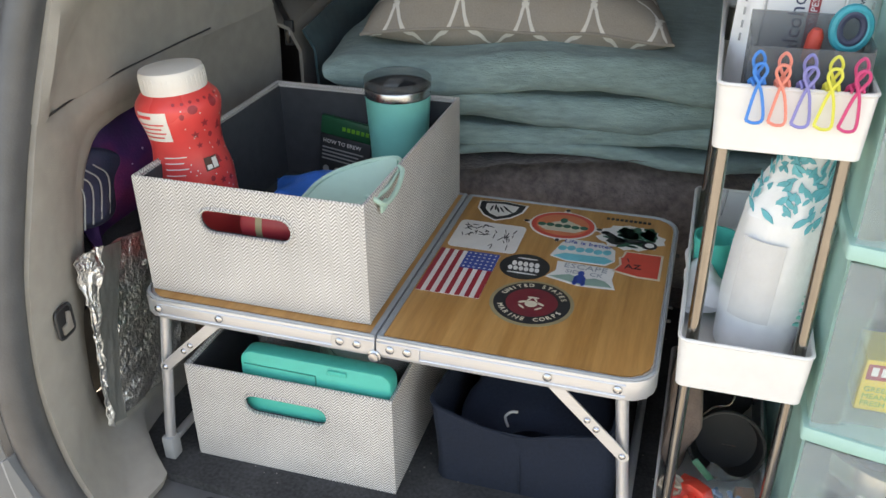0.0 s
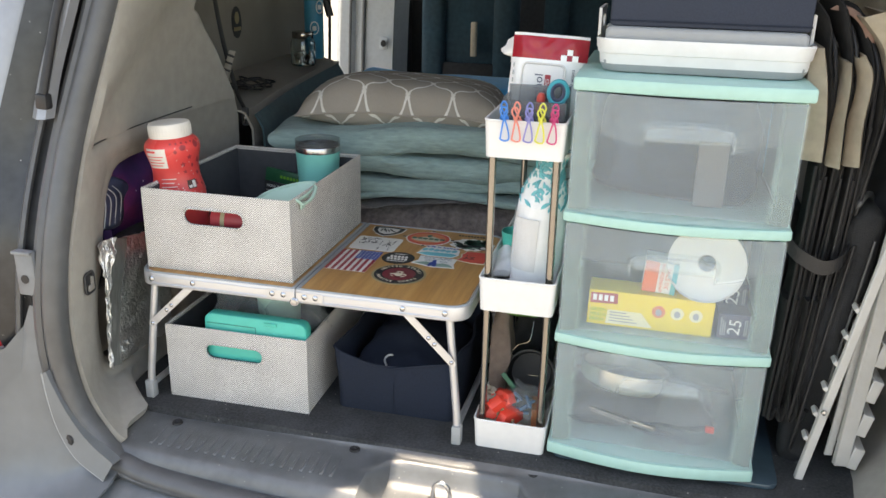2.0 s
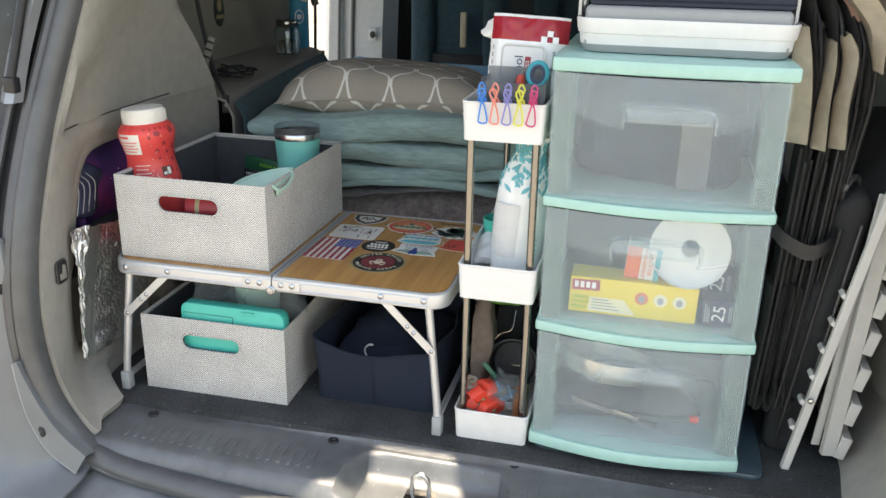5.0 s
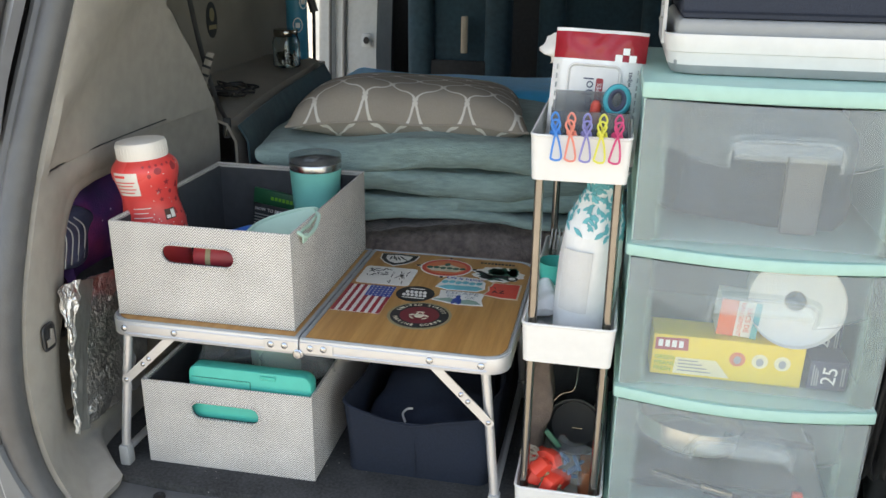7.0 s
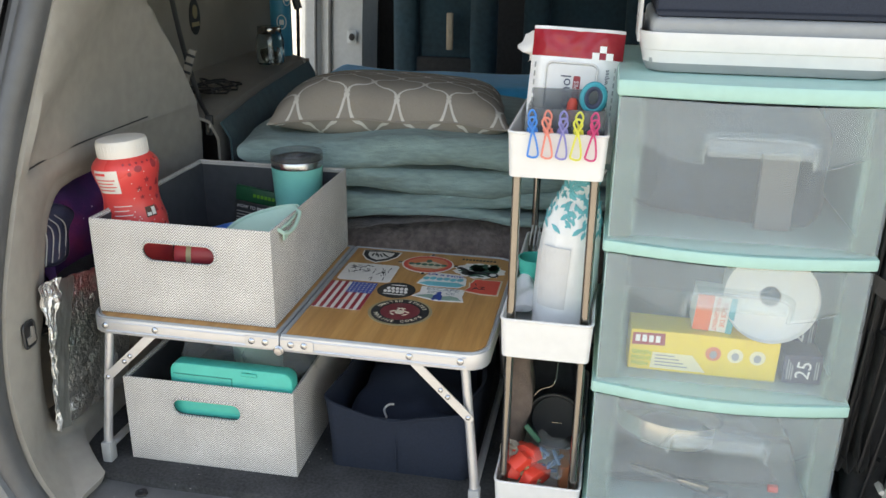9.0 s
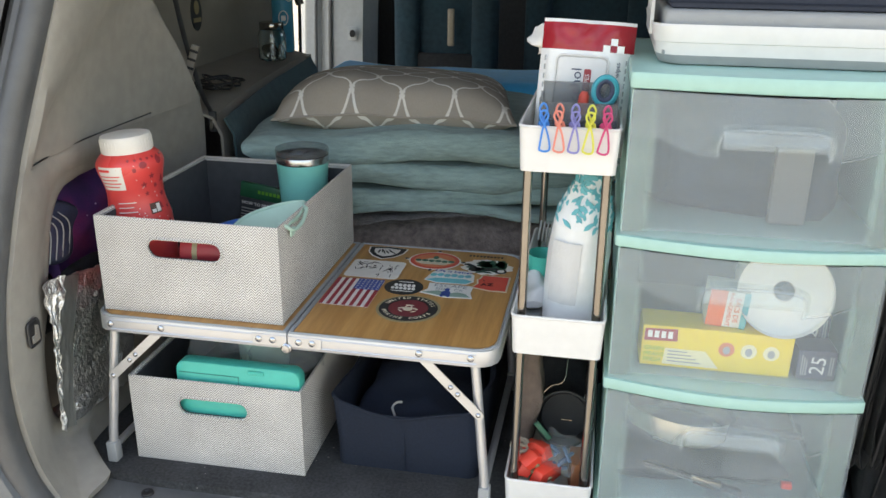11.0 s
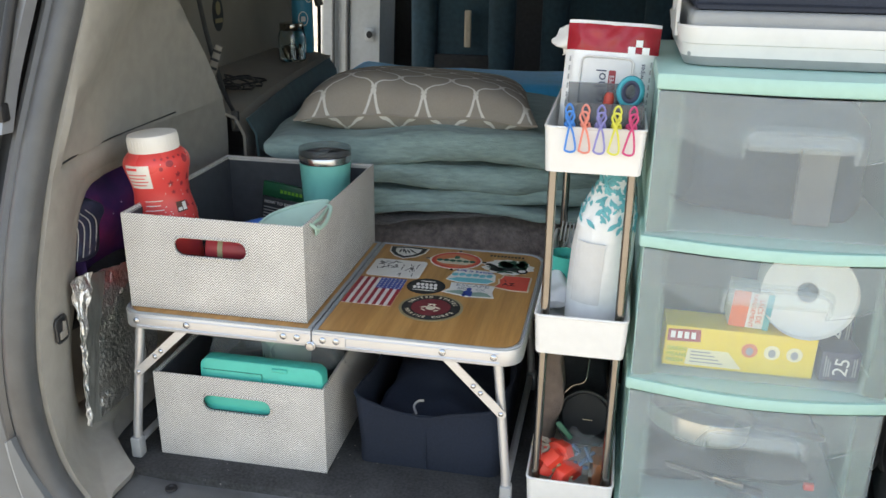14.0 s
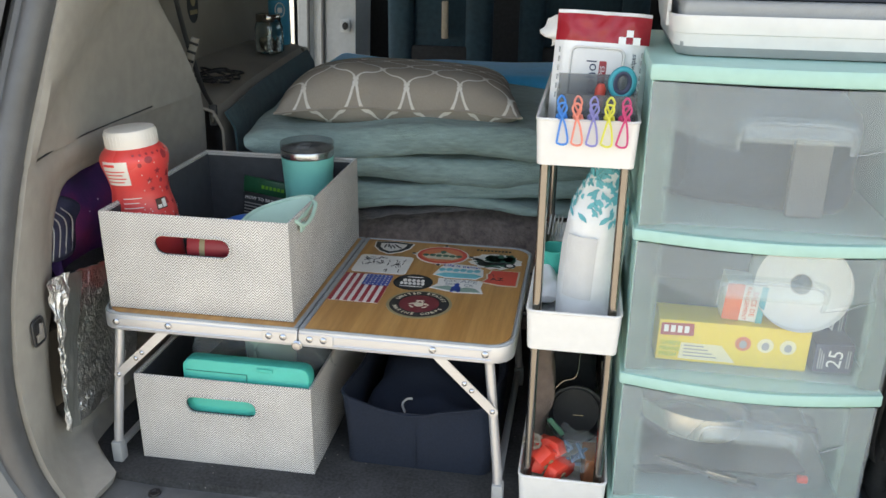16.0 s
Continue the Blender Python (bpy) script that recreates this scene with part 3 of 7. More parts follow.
    seam = [(-0.3245, -0.055, 0.4935), (-0.331, -0.03, 0.4935), (-0.3435, 0.03, 0.4935), (-0.3505, 0.12, 0.495), (-0.348, 0.2, 0.497), (-0.341, 0.31, 0.500)]
    part("panel_seam", tube([q + Vector((0.0032, -0.001, 0)) for q in smooth_line(seam, 6)], 0.0013, 6), CHARCOAL, e, "thin dark joint between the trim panels")
    part("pocket_back", box(-0.52, -0.50, -0.05, 0.60, -0.02, 0.46), TAUPE, e)
    # latch plate with its recess
    lm = Matrix.Translation((-0.3418, -0.074, 0.257)) @ pose(0, 0, 0, 0, 0, 97) @ pose(0, 0, 0, 90, 0, 0)
    la = part("latch", prism(rounded(-0.014, 0.014, -0.018, 0.018, 0.006), 0, 0.003, 0.001, m=lm), BLACK, e, "dark moulded cargo hook recess")
    part("latch_frame", tube([lm @ Vector((x, y, 0.003)) for x, y in rounded(-0.0145, 0.0145, -0.0185, 0.0185, 0.007)], 0.0022, 6, closed=True), CHARCOAL, la)
    part("hook", join(None, prism([(-0.008, -0.014), (0.010, -0.014), (0.010, 0.009), (0.004, 0.011), (0.001, -0.003), (-0.008, -0.003)], 0.003, 0.006, 0.0008), lm), TAUPE, la, "beige fold-out hook")
    # quarter wall with its cover, and the ledge over the wheel arch
    part("quarter_panel", box(-0.60, -0.535, 0.46, 1.52, 0.40, 1.0, 0.01), TAUPE, e)
    ledge = [(-0.60, 0.50, 0.485), (-0.60, 0.80, 0.490), (-0.60, 1.24, 0.495)]
    l2 = [(-0.36, 0.50, 0.470), (-0.40, 0.80, 0.482), (-0.425, 1.24, 0.492)]
    l3 = [(-0.315, 0.50, 0.455), (-0.352, 0.80, 0.470), (-0.385, 1.24, 0.482)]
    l4 = [(-0.297, 0.50, 0.42), (-0.335, 0.80, 0.44), (-0.365, 1.24, 0.45)]
    l5 = [(-0.297, 0.50, -0.03), (-0.335, 0.80, -0.03), (-0.365, 1.24, -0.03)]
    part("wheel_arch_ledge", loft([ledge, l2, l3, l4, l5], 6, 0.005), TAUPE, e)
    part("ledge_end", box(-0.60, -0.37, 1.22, 1.245, -0.03, 0.48), TAUPE, e)
    o = prism(oval(0, 0, 0.028, 0.042), 0, 0.001, m=Matrix.Translation((-0.534, 0.907, 0.615)) @ pose(0, 0, 0, 90, 0, 90))
    s = part("sticker", o, INK, e, "black oval sticker with gold print")
    o = prism(oval(0, 0.012, 0.012, 0.016), 0, 0.001, m=Matrix.Translation((-0.5325, 0.907, 0.615)) @ pose(0, 0, 0, 90, 0, 90))
    o = prism([(-0.019, -0.022), (0.019, -0.022), (0.019, -0.012), (-0.019, -0.012)], 0, 0.001, bm=o, m=Matrix.Translation((-0.5325, 0.907, 0.615)) @ pose(0, 0, 0, 90, 0, 90))
    part("print", o, GOLD, s)


def wall_right():
    e = thing("wall_right", (0, 0, 0), "grey plastic side trim on the far side of the cargo bay", "wall", kind="structure")
    m = mirrored(SEAL_IN)
    part("pillar_trim", loft([shift(m, 0.012, -0.006), shift(m, 0.0, 0.02), shift(m, 0.014, 0.09), shift(m, 0.03, 0.2), shift(m, 0.05, 0.6), shift(m, 0.12, 1.2)], 5, 0.004), BEIGE, e)
    part("quarter_panel", box(1.14, 1.19, 1.0, 3.0, -0.05, 0.80, 0.01), TAUPE, e)
    part("lower_panel", box(1.03, 1.17, 0.0, 1.25, -0.05, 0.30, 0.02), BEIGE, e)


def shell():
    tagged(link_mesh("ceiling", box(-0.62, 1.25, 0.10, 3.1, 1.0, 1.05), TAUPE, None), "taupe cloth headliner over the cargo bay", "ceiling", kind="structure")
    tagged(link_mesh("wall_front", box(-0.75, 1.25, 3.0, 3.05, -0.1, 0.78), DARK, None), "dark dashboard end of the cabin", "wall", kind="structure")
    e = thing("door_1", (0, 0, 0), "pale grey door pillar beside the open sliding door", "door", kind="structure")
    p = [(-0.76, 2.25, -0.1), (-0.76, 2.25, 0.3), (-0.745, 2.26, 0.7), (-0.71, 2.28, 1.0)]
    part("pillar", loft([p, shift(p, 0.02, -0.02), shift(p, 0.055, -0.01), shift(p, 0.065, 0.03), shift(p, 0.11, 0.03), shift(p, 0.12, 0.0), shift(p, 0.235, 0.03), shift(p, 0.25, 0.2)], 5, 0.004), DOORGREY, e)
    part("rubber_seal", tube(smooth_line(shift(p, 0.060, -0.012)), 0.006), RUBBER, e)
    part("rubber_seal", tube(smooth_line(shift(p, 0.118, -0.01)), 0.008), RUBBER, e)
    b = part("lock_plate", prism(rounded(-0.018, 0.018, -0.026, 0.026, 0.008), 0, 0.006, 0.001, m=Matrix.Translation((-0.555, 2.262, 0.425)) @ pose(0, 0, 0, 90, 0, 12)), DOORGREY, e)
    part("button", prism(oval(0, 0, 0.011, 0.014), 0.006, 0.012, m=Matrix.Translation((-0.555, 2.262, 0.425)) @ pose(0, 0, 0, 90, 0, 12)), BLACK, b)
    part("front_door", box(-0.70, -0.64, 2.5, 3.1, -0.1, 0.62, 0.02), DARK, e)


def minivan():
    e = thing("minivan", (0, 0, -0.62), "dark grey minivan with dusty open tailgate and black rubber door seal", "van")

    def add(name, bm, material, parent=None, label=""):
        bmesh.ops.translate(bm, verts=bm.verts, vec=(0, 0, 0.62))
        return part(name, bm, material, parent or e, label)
    across = [(-0.17, -0.158, -0.060), (0.05, -0.178, -0.064), (0.335, -0.183, -0.064), (0.62, -0.178, -0.064), (0.84, -0.158, -0.060)]
    whole = list(reversed(SEAL_MID)) + [(-0.25, -0.146, -0.05)] + across + [(0.92, -0.146, -0.05)] + mirrored(SEAL_MID)
    line = smooth_line(whole, 8)
    add("weatherstrip", tube(line, 0.0240, 14, flat=0.8), RUBBER, label="thick black rubber door seal")
    add("seal_lip", tube([q + Vector((-0.022 if q.x < 0.335 else 0.022, -0.010, -0.004)) for q in line], 0.011, 8), RUBBER)
    # door jamb outside the seal, painted
    out = list(reversed(SEAL_OUT))
    j = add("door_jamb", loft([out, shift(out, -0.012, 0.014), shift(out, -0.03, 0.012), shift(out, -0.055, -0.012), shift(out, -0.082, -0.030), shift(out, -0.088, -0.034)], 6, 0.003), PAINT, label="dusty painted door jamb, its grey darkened for shade")
    # backing sheets added behind the seal, hiding sunlit ground in the gaps
    mid = list(reversed(SEAL_MID))
    add("seal_backing", loft([shift(mid, 0.02, 0.022), shift(mid, -0.02, 0.024), shift(out, -0.02, 0.026)], 6, 0.003), RUBBER)
    low_edge = [(-0.33, -0.125, -0.06), (-0.1, -0.15, -0.085), (0.335, -0.16, -0.09), (0.77, -0.15, -0.085), (1.0, -0.125, -0.06)]
    add("seal_backing", loft([low_edge, shift(low_edge, 0, -0.03, -0.012)], 6, 0.004), RUBBER)
    corner = [(-0.41, -0.128, 0.08), (-0.395, -0.128, 0.0), (-0.34, -0.13, -0.06), (-0.24, -0.14, -0.09)]
    add("corner_backing", loft([shift(corner, 0.05, 0, 0.02), corner, shift(corner, -0.02, 0.0, -0.03)], 6, 0.004), JAMB)
    add("body_seam", tube(smooth_line(shift(out, -0.026, -0.004)), 0.006, 6), RUBBER)
    up = [(-0.352, -0.075, 0.545), (-0.345, -0.05, 0.62), (-0.318, -0.01, 0.75), (-0.275, 0.055, 0.98)]
    add("pillar_cover", loft([shift(up, -0.012, 0.0), shift(up, -0.016, -0.018), shift(up, -0.030, -0.022), shift(up, -0.048, -0.008), shift(up, -0.052, 0.02)], 5, 0.003), SILVER)
    add("gas_strut", tube([(-0.372, -0.085, 0.585), (-0.355, -0.055, 0.70), (-0.30, 0.03, 0.98)], 0.0075, 10), BLACK)
    add("strut_mount", box(-0.385, -0.363, -0.092, -0.074, 0.560, 0.586, 0.004), BLACK)
    # flat black disc drawn for the dark of the bolt hole
    add("bolt_hole", join(None, lathe([(0.0001, 0.0), (0.0075, 0.0), (0.0075, 0.0012), (0.0001, 0.0012)], 16, close=False), pose(-0.398, -0.1562, 0.288, 90, 0, 0)), BLACK)
    br = add("bracket", box(-0.415, -0.379, -0.156, -0.144, 0.258, 0.338, 0.004), BUMPER, label="dusty grey metal bumper-stop bracket")
    add("bracket_lip", box(-0.415, -0.379, -0.162, -0.154, 0.332, 0.338, 0.002), BUMPER, br)
    # tail lamp
    t0 = [(-0.462, -0.172, 0.150), (-0.470, -0.171, 0.20), (-0.478, -0.162, 0.30), (-0.474, -0.115, 0.46), (-0.466, -0.085, 0.535)]
    lamp = add("tail_light", loft([shift(t0, 0.004, 0.02), t0, shift(t0, -0.02, -0.018), shift(t0, -0.06, -0.015), shift(t0, -0.10, 0.03), shift(t0, -0.12, 0.12)], 6, 0.003), LAMPRED, label="glossy red tail light")
    c0 = [(-0.490, -0.195, 0.172), (-0.493, -0.194, 0.20), (-0.499, -0.192, 0.235), (-0.504, -0.188, 0.26)]
    add("reverse_lens", loft([c0, shift(c0, -0.012, -0.003), shift(c0, -0.032, 0.0), shift(c0, -0.045, 0.008)], 4, 0.002), LAMPCLEAR, lamp, "clear reversing lens")
    # pane in pale silver paint, standing for the sky mirrored in glass
    w0 = [(-0.470, -0.085, 0.545), (-0.455, -0.05, 0.66), (-0.43, 0.0, 0.80), (-0.39, 0.07, 0.98)]
    add("side_glass", loft([shift(w0, 0.01, 0.01), w0, shift(w0, -0.03, -0.005), shift(w0, -0.10, 0.05), shift(w0, -0.13, 0.2)], 5, 0.003), SILVER)
    # corner of the bumper, sweeping round
    j0 = [(-0.378, -0.148, 0.240), (-0.388, -0.158, 0.13), (-0.377, -0.164, 0.045), (-0.338, -0.170, -0.026), (-0.279, -0.182, -0.062), (-0.300, -0.36, -0.100)]
    k0 = [(-0.455, -0.178, 0.163), (-0.492, -0.203, 0.01), (-0.505, -0.230, -0.08), (-0.470, -0.37, -0.17)]
    kj = [(-0.455, -0.178, 0.163), (-0.472, -0.188, 0.085), (-0.492, -0.203, 0.01), (-0.505, -0.230, -0.08), (-0.496, -0.29, -0.135), (-0.470, -0.37, -0.17)]
    add("lower_jamb", loft([shift(j0, 0.02, 0.012, 0.004), j0, shift(j0, -0.02, -0.004, 0.0), [((a[0] + b[0]) / 2, (a[1] + b[1]) / 2 + 0.012, (a[2] + b[2]) / 2) for a, b in zip(j0, kj)], shift(kj, 0.008, 0.006), kj], 6, 0.004), JAMB, label="dusty mid-grey lower door jamb")
    k2 = shift(k0, -0.03, -0.022)
    k3 = [(-0.545, -0.185, 0.158), (-0.575, -0.21, 0.01), (-0.58, -0.26, -0.12), (-0.54, -0.33, -0.29)]
    k4 = [(-0.62, 0.0, 0.158), (-0.65, -0.02, -0.02), (-0.65, -0.10, -0.2), (-0.60, -0.20, -0.40)]
    add("bumper_corner", loft([shift(k0, 0.004, 0.010, 0.0), shift(k0, -0.004, -0.004), k2, k3, k4], 6, 0.004), SILVER, label="dusty silver-grey bumper corner")
    ge = [(-0.374, -0.178, 0.128), (-0.369, -0.179, 0.085), (-0.356, -0.181, 0.028), (-0.325, -0.185, -0.024), (-0.271, -0.190, -0.058)]
    g0 = [(-0.371, -0.175, 0.130), (-0.359, -0.174, 0.095), (-0.337, -0.174, 0.048), (-0.304, -0.176, 0.004), (-0.257, -0.180, -0.030)]
    g1 = shift(g0, 0.002, 0.020, -0.002)
    gm = [tuple((p + q) / 2 for p, q in zip(a, b)) for a, b in zip(g0, ge)]
    ga = add("bumper_gusset", loft([g1, g0, gm, ge], 5, 0.003), JAMB)
    add("sealant", tube(smooth_line([(x, y - 0.001, z) for x, y, z in ge], 6), 0.0022, 6), GREYPL, ga, "pale sealant line")
    add("screw", join(None, lathe([(0.012, 0.0), (0.011, 0.004), (0.004, 0.006), (0.0001, 0.002)], 16), pose(-0.338, -0.1785, 0.006, 90, 0, -20)), BLACK, ga)
    b0 = [(-0.305, -0.176, -0.080), (-0.1, -0.196, -0.084), (0.335, -0.205, -0.084), (0.77, -0.196, -0.084), (1.0, -0.170, -0.08)]
    add("bumper", loft([shift(b0, 0, 0.04, 0.012), b0, shift(b0, 0, -0.03, -0.012), shift(b0, 0, -0.13, -0.022), shift(b0, 0, -0.17, -0.05), shift(b0, 0, -0.18, -0.30), shift(b0, 0, -0.12, -0.36)], 6, 0.004), BUMPER, label="scuffed dark grey bumper step")
    # sill plate with ribs, a hollow for the striker and push pins
    hollow = (0.175, 0.445)
    prof = [(-0.034, -0.006), (-0.046, -0.014), (-0.10, -0.017), (-0.140, -0.020), (-0.158, -0.030), (-0.172, -0.062), (-0.178, -0.085)]
    dip = [(-0.034, -0.006), (-0.046, -0.014), (-0.058, -0.018), (-0.078, -0.052), (-0.150, -0.056), (-0.172, -0.066), (-0.178, -0.085)]
    cur = []
    for x, flat in ((-0.285, 1), (-0.16, 1), (0.0, 1), (0.155, 1), (0.175, 1), (0.205, 0), (0.24, 0), (0.40, 0), (0.43, 0), (0.455, 1), (0.5, 1), (0.75, 1), (0.97, 1)):
        dy = 0.02 * ((x - 0.335) / 0.62) ** 2
        cur.append([(x, y + dy, z) for y, z in (prof if flat else dip)])
    sill = add("sill_plate", loft(cur, 4, 0.004), SILLPL, label="worn black plastic load sill with ribs")
    for i in range(30):
        x = -0.225 + i * 0.018
        if x < 0.12:
            add("rib", box(x, x + 0.007, -0.128 + 0.012 * ((x - 0.335) / 0.62) ** 2, -0.058, -0.020, -0.0158, 0.0015, 1), SILLPL, sill)
    for i in range(22):
        x = 0.475 + i * 0.018
        add("rib", box(x, x + 0.007, -0.128, -0.06, -0.020, -0.0158, 0.0015, 1), SILLPL, sill)
    for x, y in ((-0.208, -0.05), (0.135, -0.045), (0.449, -0.035), (0.80, -0.05)):
        add("push_pin", lathe([(0.010, 0.0), (0.009, 0.003), (0.005, 0.003), (0.004, 0.001), (0.0001, 0.001)], 14), BLACK, sill).matrix_basis = pose(x, y, -0.0145)
    st = add("striker", tube(smooth_line([(0.292, -0.10, -0.056), (0.292, -0.10, -0.03), (0.300, -0.10, -0.016), (0.312, -0.10, -0.016), (0.320, -0.10, -0.03), (0.320, -0.10, -0.056)], 4), 0.004, 8), STEEL, label="bright steel tailgate striker loop")
    add("striker_base", box(0.280, 0.332, -0.115, -0.085, -0.0585, -0.0535, 0.002), CHROME, st)
    # raised tailgate overhead, out of sight; hole cut to shape sill's sun patch
    hz, x0, x1, y0, y1 = 1.75, -0.42, 1.15, -1.0, 0.12
    hole = [(0.12, -0.78), (0.12, -0.375), (0.205, -0.350), (0.240, -0.325), (0.268, -0.316), (0.29, -0.305), (0.298, -0.275), (0.302, -0.222), (0.433, -0.220), (0.472, -0.285), (0.487, -0.38), (0.487, -0.78), (0.30, -0.80)]
    cx, cy = 0.30, -0.45
    rim = []
    for x, y in hole:
        dx, dy = x - cx, y - cy
        s = min((x1 - cx) / dx if dx > 0 else (x0 - cx) / dx if dx < 0 else 9e9, (y1 - cy) / dy if dy > 0 else (y0 - cy) / dy if dy < 0 else 9e9)
        rim.append([cx + dx * s, cy + dy * s])
    for a, b in ((x0, y0), (x0, y1), (x1, y0), (x1, y1)):
        k = min(range(len(rim)), key=lambda i: math.hypot(rim[i][0] - a, rim[i][1] - b))
        rim[k] = [a, b]
    bm = bmesh.new()
    lp = [[bm.verts.new((x, y, z)) for x, y in q] for z in (hz, hz + 0.04) for q in (hole, rim)]
    for k in range(len(hole)):
        j = (k + 1) % len(hole)
        for a, b in ((0, 1), (1, 3), (3, 2), (2, 0)):
            bm.faces.new((lp[a][k], lp[a][j], lp[b][j], lp[b][k]))
    add("tailgate", bm, SILVER)
    add("roof", box(-0.70, 1.32, 0.12, 3.2, 1.08, 1.14, 0.02), SILVER)
    add("side_panel", box(1.20, 1.26, 0.25, 3.1, -0.45, 0.80, 0.02), PAINT)
    add("side_panel", box(-0.68, -0.62, 0.30, 1.52, -0.45, 1.08, 0.02), PAINT)


ground()
floor()
wall_left()
wall_right()
shell()
minivan()


# ---- things in the cargo bay ----
def storage_bin(loc, turn=0, label=""):
    w, d, h, t = 0.281, 0.36, 0.147, 0.005
    e = thing("storage_bin", loc, label, "storage bin", "herringbone storage bins", turn=(0, 0, turn))
    hx, hz, hw, hh = 0.1375, 0.104, 0.116, 0.031
    part("front_panel", holed_plate(w, h, t, hx, hz, hw, hh), CLOTH, e)
    part("back_panel", box(0, w, d - t, d, 0, h, 0.001, 1), CLOTH, e)
    part("side_panel", box(0, t, t, d - t, 0, h, 0.001, 1), CLOTH, e)
    part("side_panel", box(w - t, w, t, d - t, 0, h, 0.001, 1), CLOTH, e)
    part("base", box(t, w - t, t, d - t, 0.001, 0.006), LINING, e)
    bm = holed_plate(w - 2 * t - 0.002, h - 0.012, 0.0015, hx - t - 0.001, hz - 0.006, hw, hh, m=Matrix.Translation((t + 0.001, t + 0.0003, 0.0065)))
    part("lining", bm, LINING, e, "dark grey cloth lining")
    for q in ((t + 0.001, w - t - 0.001, d - t - 0.002, d - t - 0.0003, 0.0065, h - 0.006), (t + 0.0003, t + 0.002, t + 0.002, d - t - 0.002, 0.0065, h - 0.004), (w - t - 0.002, w - t - 0.0003, t + 0.002, d - t - 0.002, 0.0065, h - 0.004)):
        part("lining", box(*q), LINING, e, "dark grey cloth lining")
    part("hem", tube([(0.001, 0.002, h), (w - 0.001, 0.002, h), (w - 0.001, d - 0.002, h), (0.001, d - 0.002, h)], 0.0017, 6, closed=True), CLOTH, e)
    slot = [(hx + sx * (hw / 2 - hh / 2) + hh / 2 * math.cos(radians(a0 + 20 * k)), -0.0005, hz + hh / 2 * math.sin(radians(a0 + 20 * k))) for sx, a0 in ((1, -90), (-1, 90)) for k in range(10)]
    part("handle_hem", tube(slot, 0.0022, 6, closed=True), CLOTH, e)
    return e


H = 0.263


def folding_table():
    e = thing("folding_table", (0, 0, 0), "small folding camp table with wood-look top, aluminium rim and stickers", "table")
    x0, xm, x1, y0, y1 = -0.288, 0.0185, 0.322, -0.010, 0.376
    for a, b in ((x0, xm - 0.0008), (xm + 0.0008, x1)):
        left = a == x0
        r, q = 0.032, []
        if left:
            q = [(b, y1), *[(a + r - r * math.sin(t), y1 - r + r * math.cos(t)) for t in (0, 0.4, 0.8, 1.2, 1.57)], *[(a + r - r * math.cos(t), y0 + r - r * math.sin(t)) for t in (0, 0.4, 0.8, 1.2, 1.57)], (b, y0)]
        else:
            q = [(a, y0), *[(b - r + r * math.sin(t), y0 + r - r * math.cos(t)) for t in (0, 0.4, 0.8, 1.2, 1.57)], *[(b - r + r * math.cos(t), y1 - r + r * math.sin(t)) for t in (0, 0.4, 0.8, 1.2, 1.57)], (a, y1)]
        cx, cy = (a + b) / 2, (y0 + y1) / 2
        ins = [(x + (0.007 if x < cx else -0.007), y + (0.007 if y < cy else -0.007)) for x, y in q]
        edge = part("rim", prism(q, H - 0.026, H - 0.0015, 0.0015), ALU, e, "silver aluminium rim")
        tr = [(x, y, H - 0.001) for x, y in [(x + (0.003 if x < cx else -0.003), y + (0.003 if y < cy else -0.003)) for x, y in q]]
        part("edge_trim", tube(tr, 0.0024, 6, closed=True), GREYTRIM, edge)
        part("tabletop", prism(ins, H - 0.004, H), BAMBOO, e, "amber bamboo-look top panel")
    for xa, xb in ((x0 + 0.030, xm - 0.002), (xm + 0.002, x1 - 0.030)):
        for zz, rr in ((H - 0.0205, 0.0013), (H - 0.0062, 0.0011)):
            part("rim_bead", tube([(xa, y0 - 0.0004, zz), (xb, y0 - 0.0004, zz)], rr, 6), ALU, e)
    part("fold_strip", box(xm - 0.0075, xm - 0.0012, y0 + 0.004, y1 - 0.004, H - 0.003, H + 0.0008), GREYTRIM, e)
    part("fold_strip", box(xm + 0.0012, xm + 0.0075, y0 + 0.004, y1 - 0.004, H - 0.003, H + 0.0008), GREYTRIM, e)

    def rivet(x, y, z, r=0.0052):
        return lathe([(r, 0), (r * 0.95, 0.0012), (r * 0.6, 0.0026), (0.0002, 0.003)], 14, close=False), Matrix.Translation((x, y, z)) @ pose(0, 0, 0, 90, 0, 0)
    for x in (-0.258, -0.177, -0.024, -0.003, 0.036, 0.056, 0.211, 0.284):
        bm, m = rivet(x, -0.0105 if abs(x - 0.016) > 0.08 else -0.012, 0.2505)
        bmesh.ops.transform(bm, matrix=m, verts=bm.verts)
        part("rivet", bm, STEEL, e)
    hp = part("hinge", box(-0.034, 0.0175, -0.0118, -0.0100, 0.241, 0.2585, 0.0008, 1), ALU, e, "riveted aluminium hinge plate")
    part("hinge", box(0.0195, 0.070, -0.0118, -0.0100, 0.241, 0.2585, 0.0008, 1), ALU, e)
    kn = lathe([(0.0078, 0), (0.0078, 0.002), (0.006, 0.003), (0.0055, 0.005), (0.0002, 0.006)], 18, close=False)
    bmesh.ops.transform(kn, matrix=Matrix.Translation((0.0175, -0.0118, 0.2395)) @ pose(0, 0, 0, 90, 0, 0), verts=kn.verts)
    part("hinge_knuckle", kn, STEEL, hp)
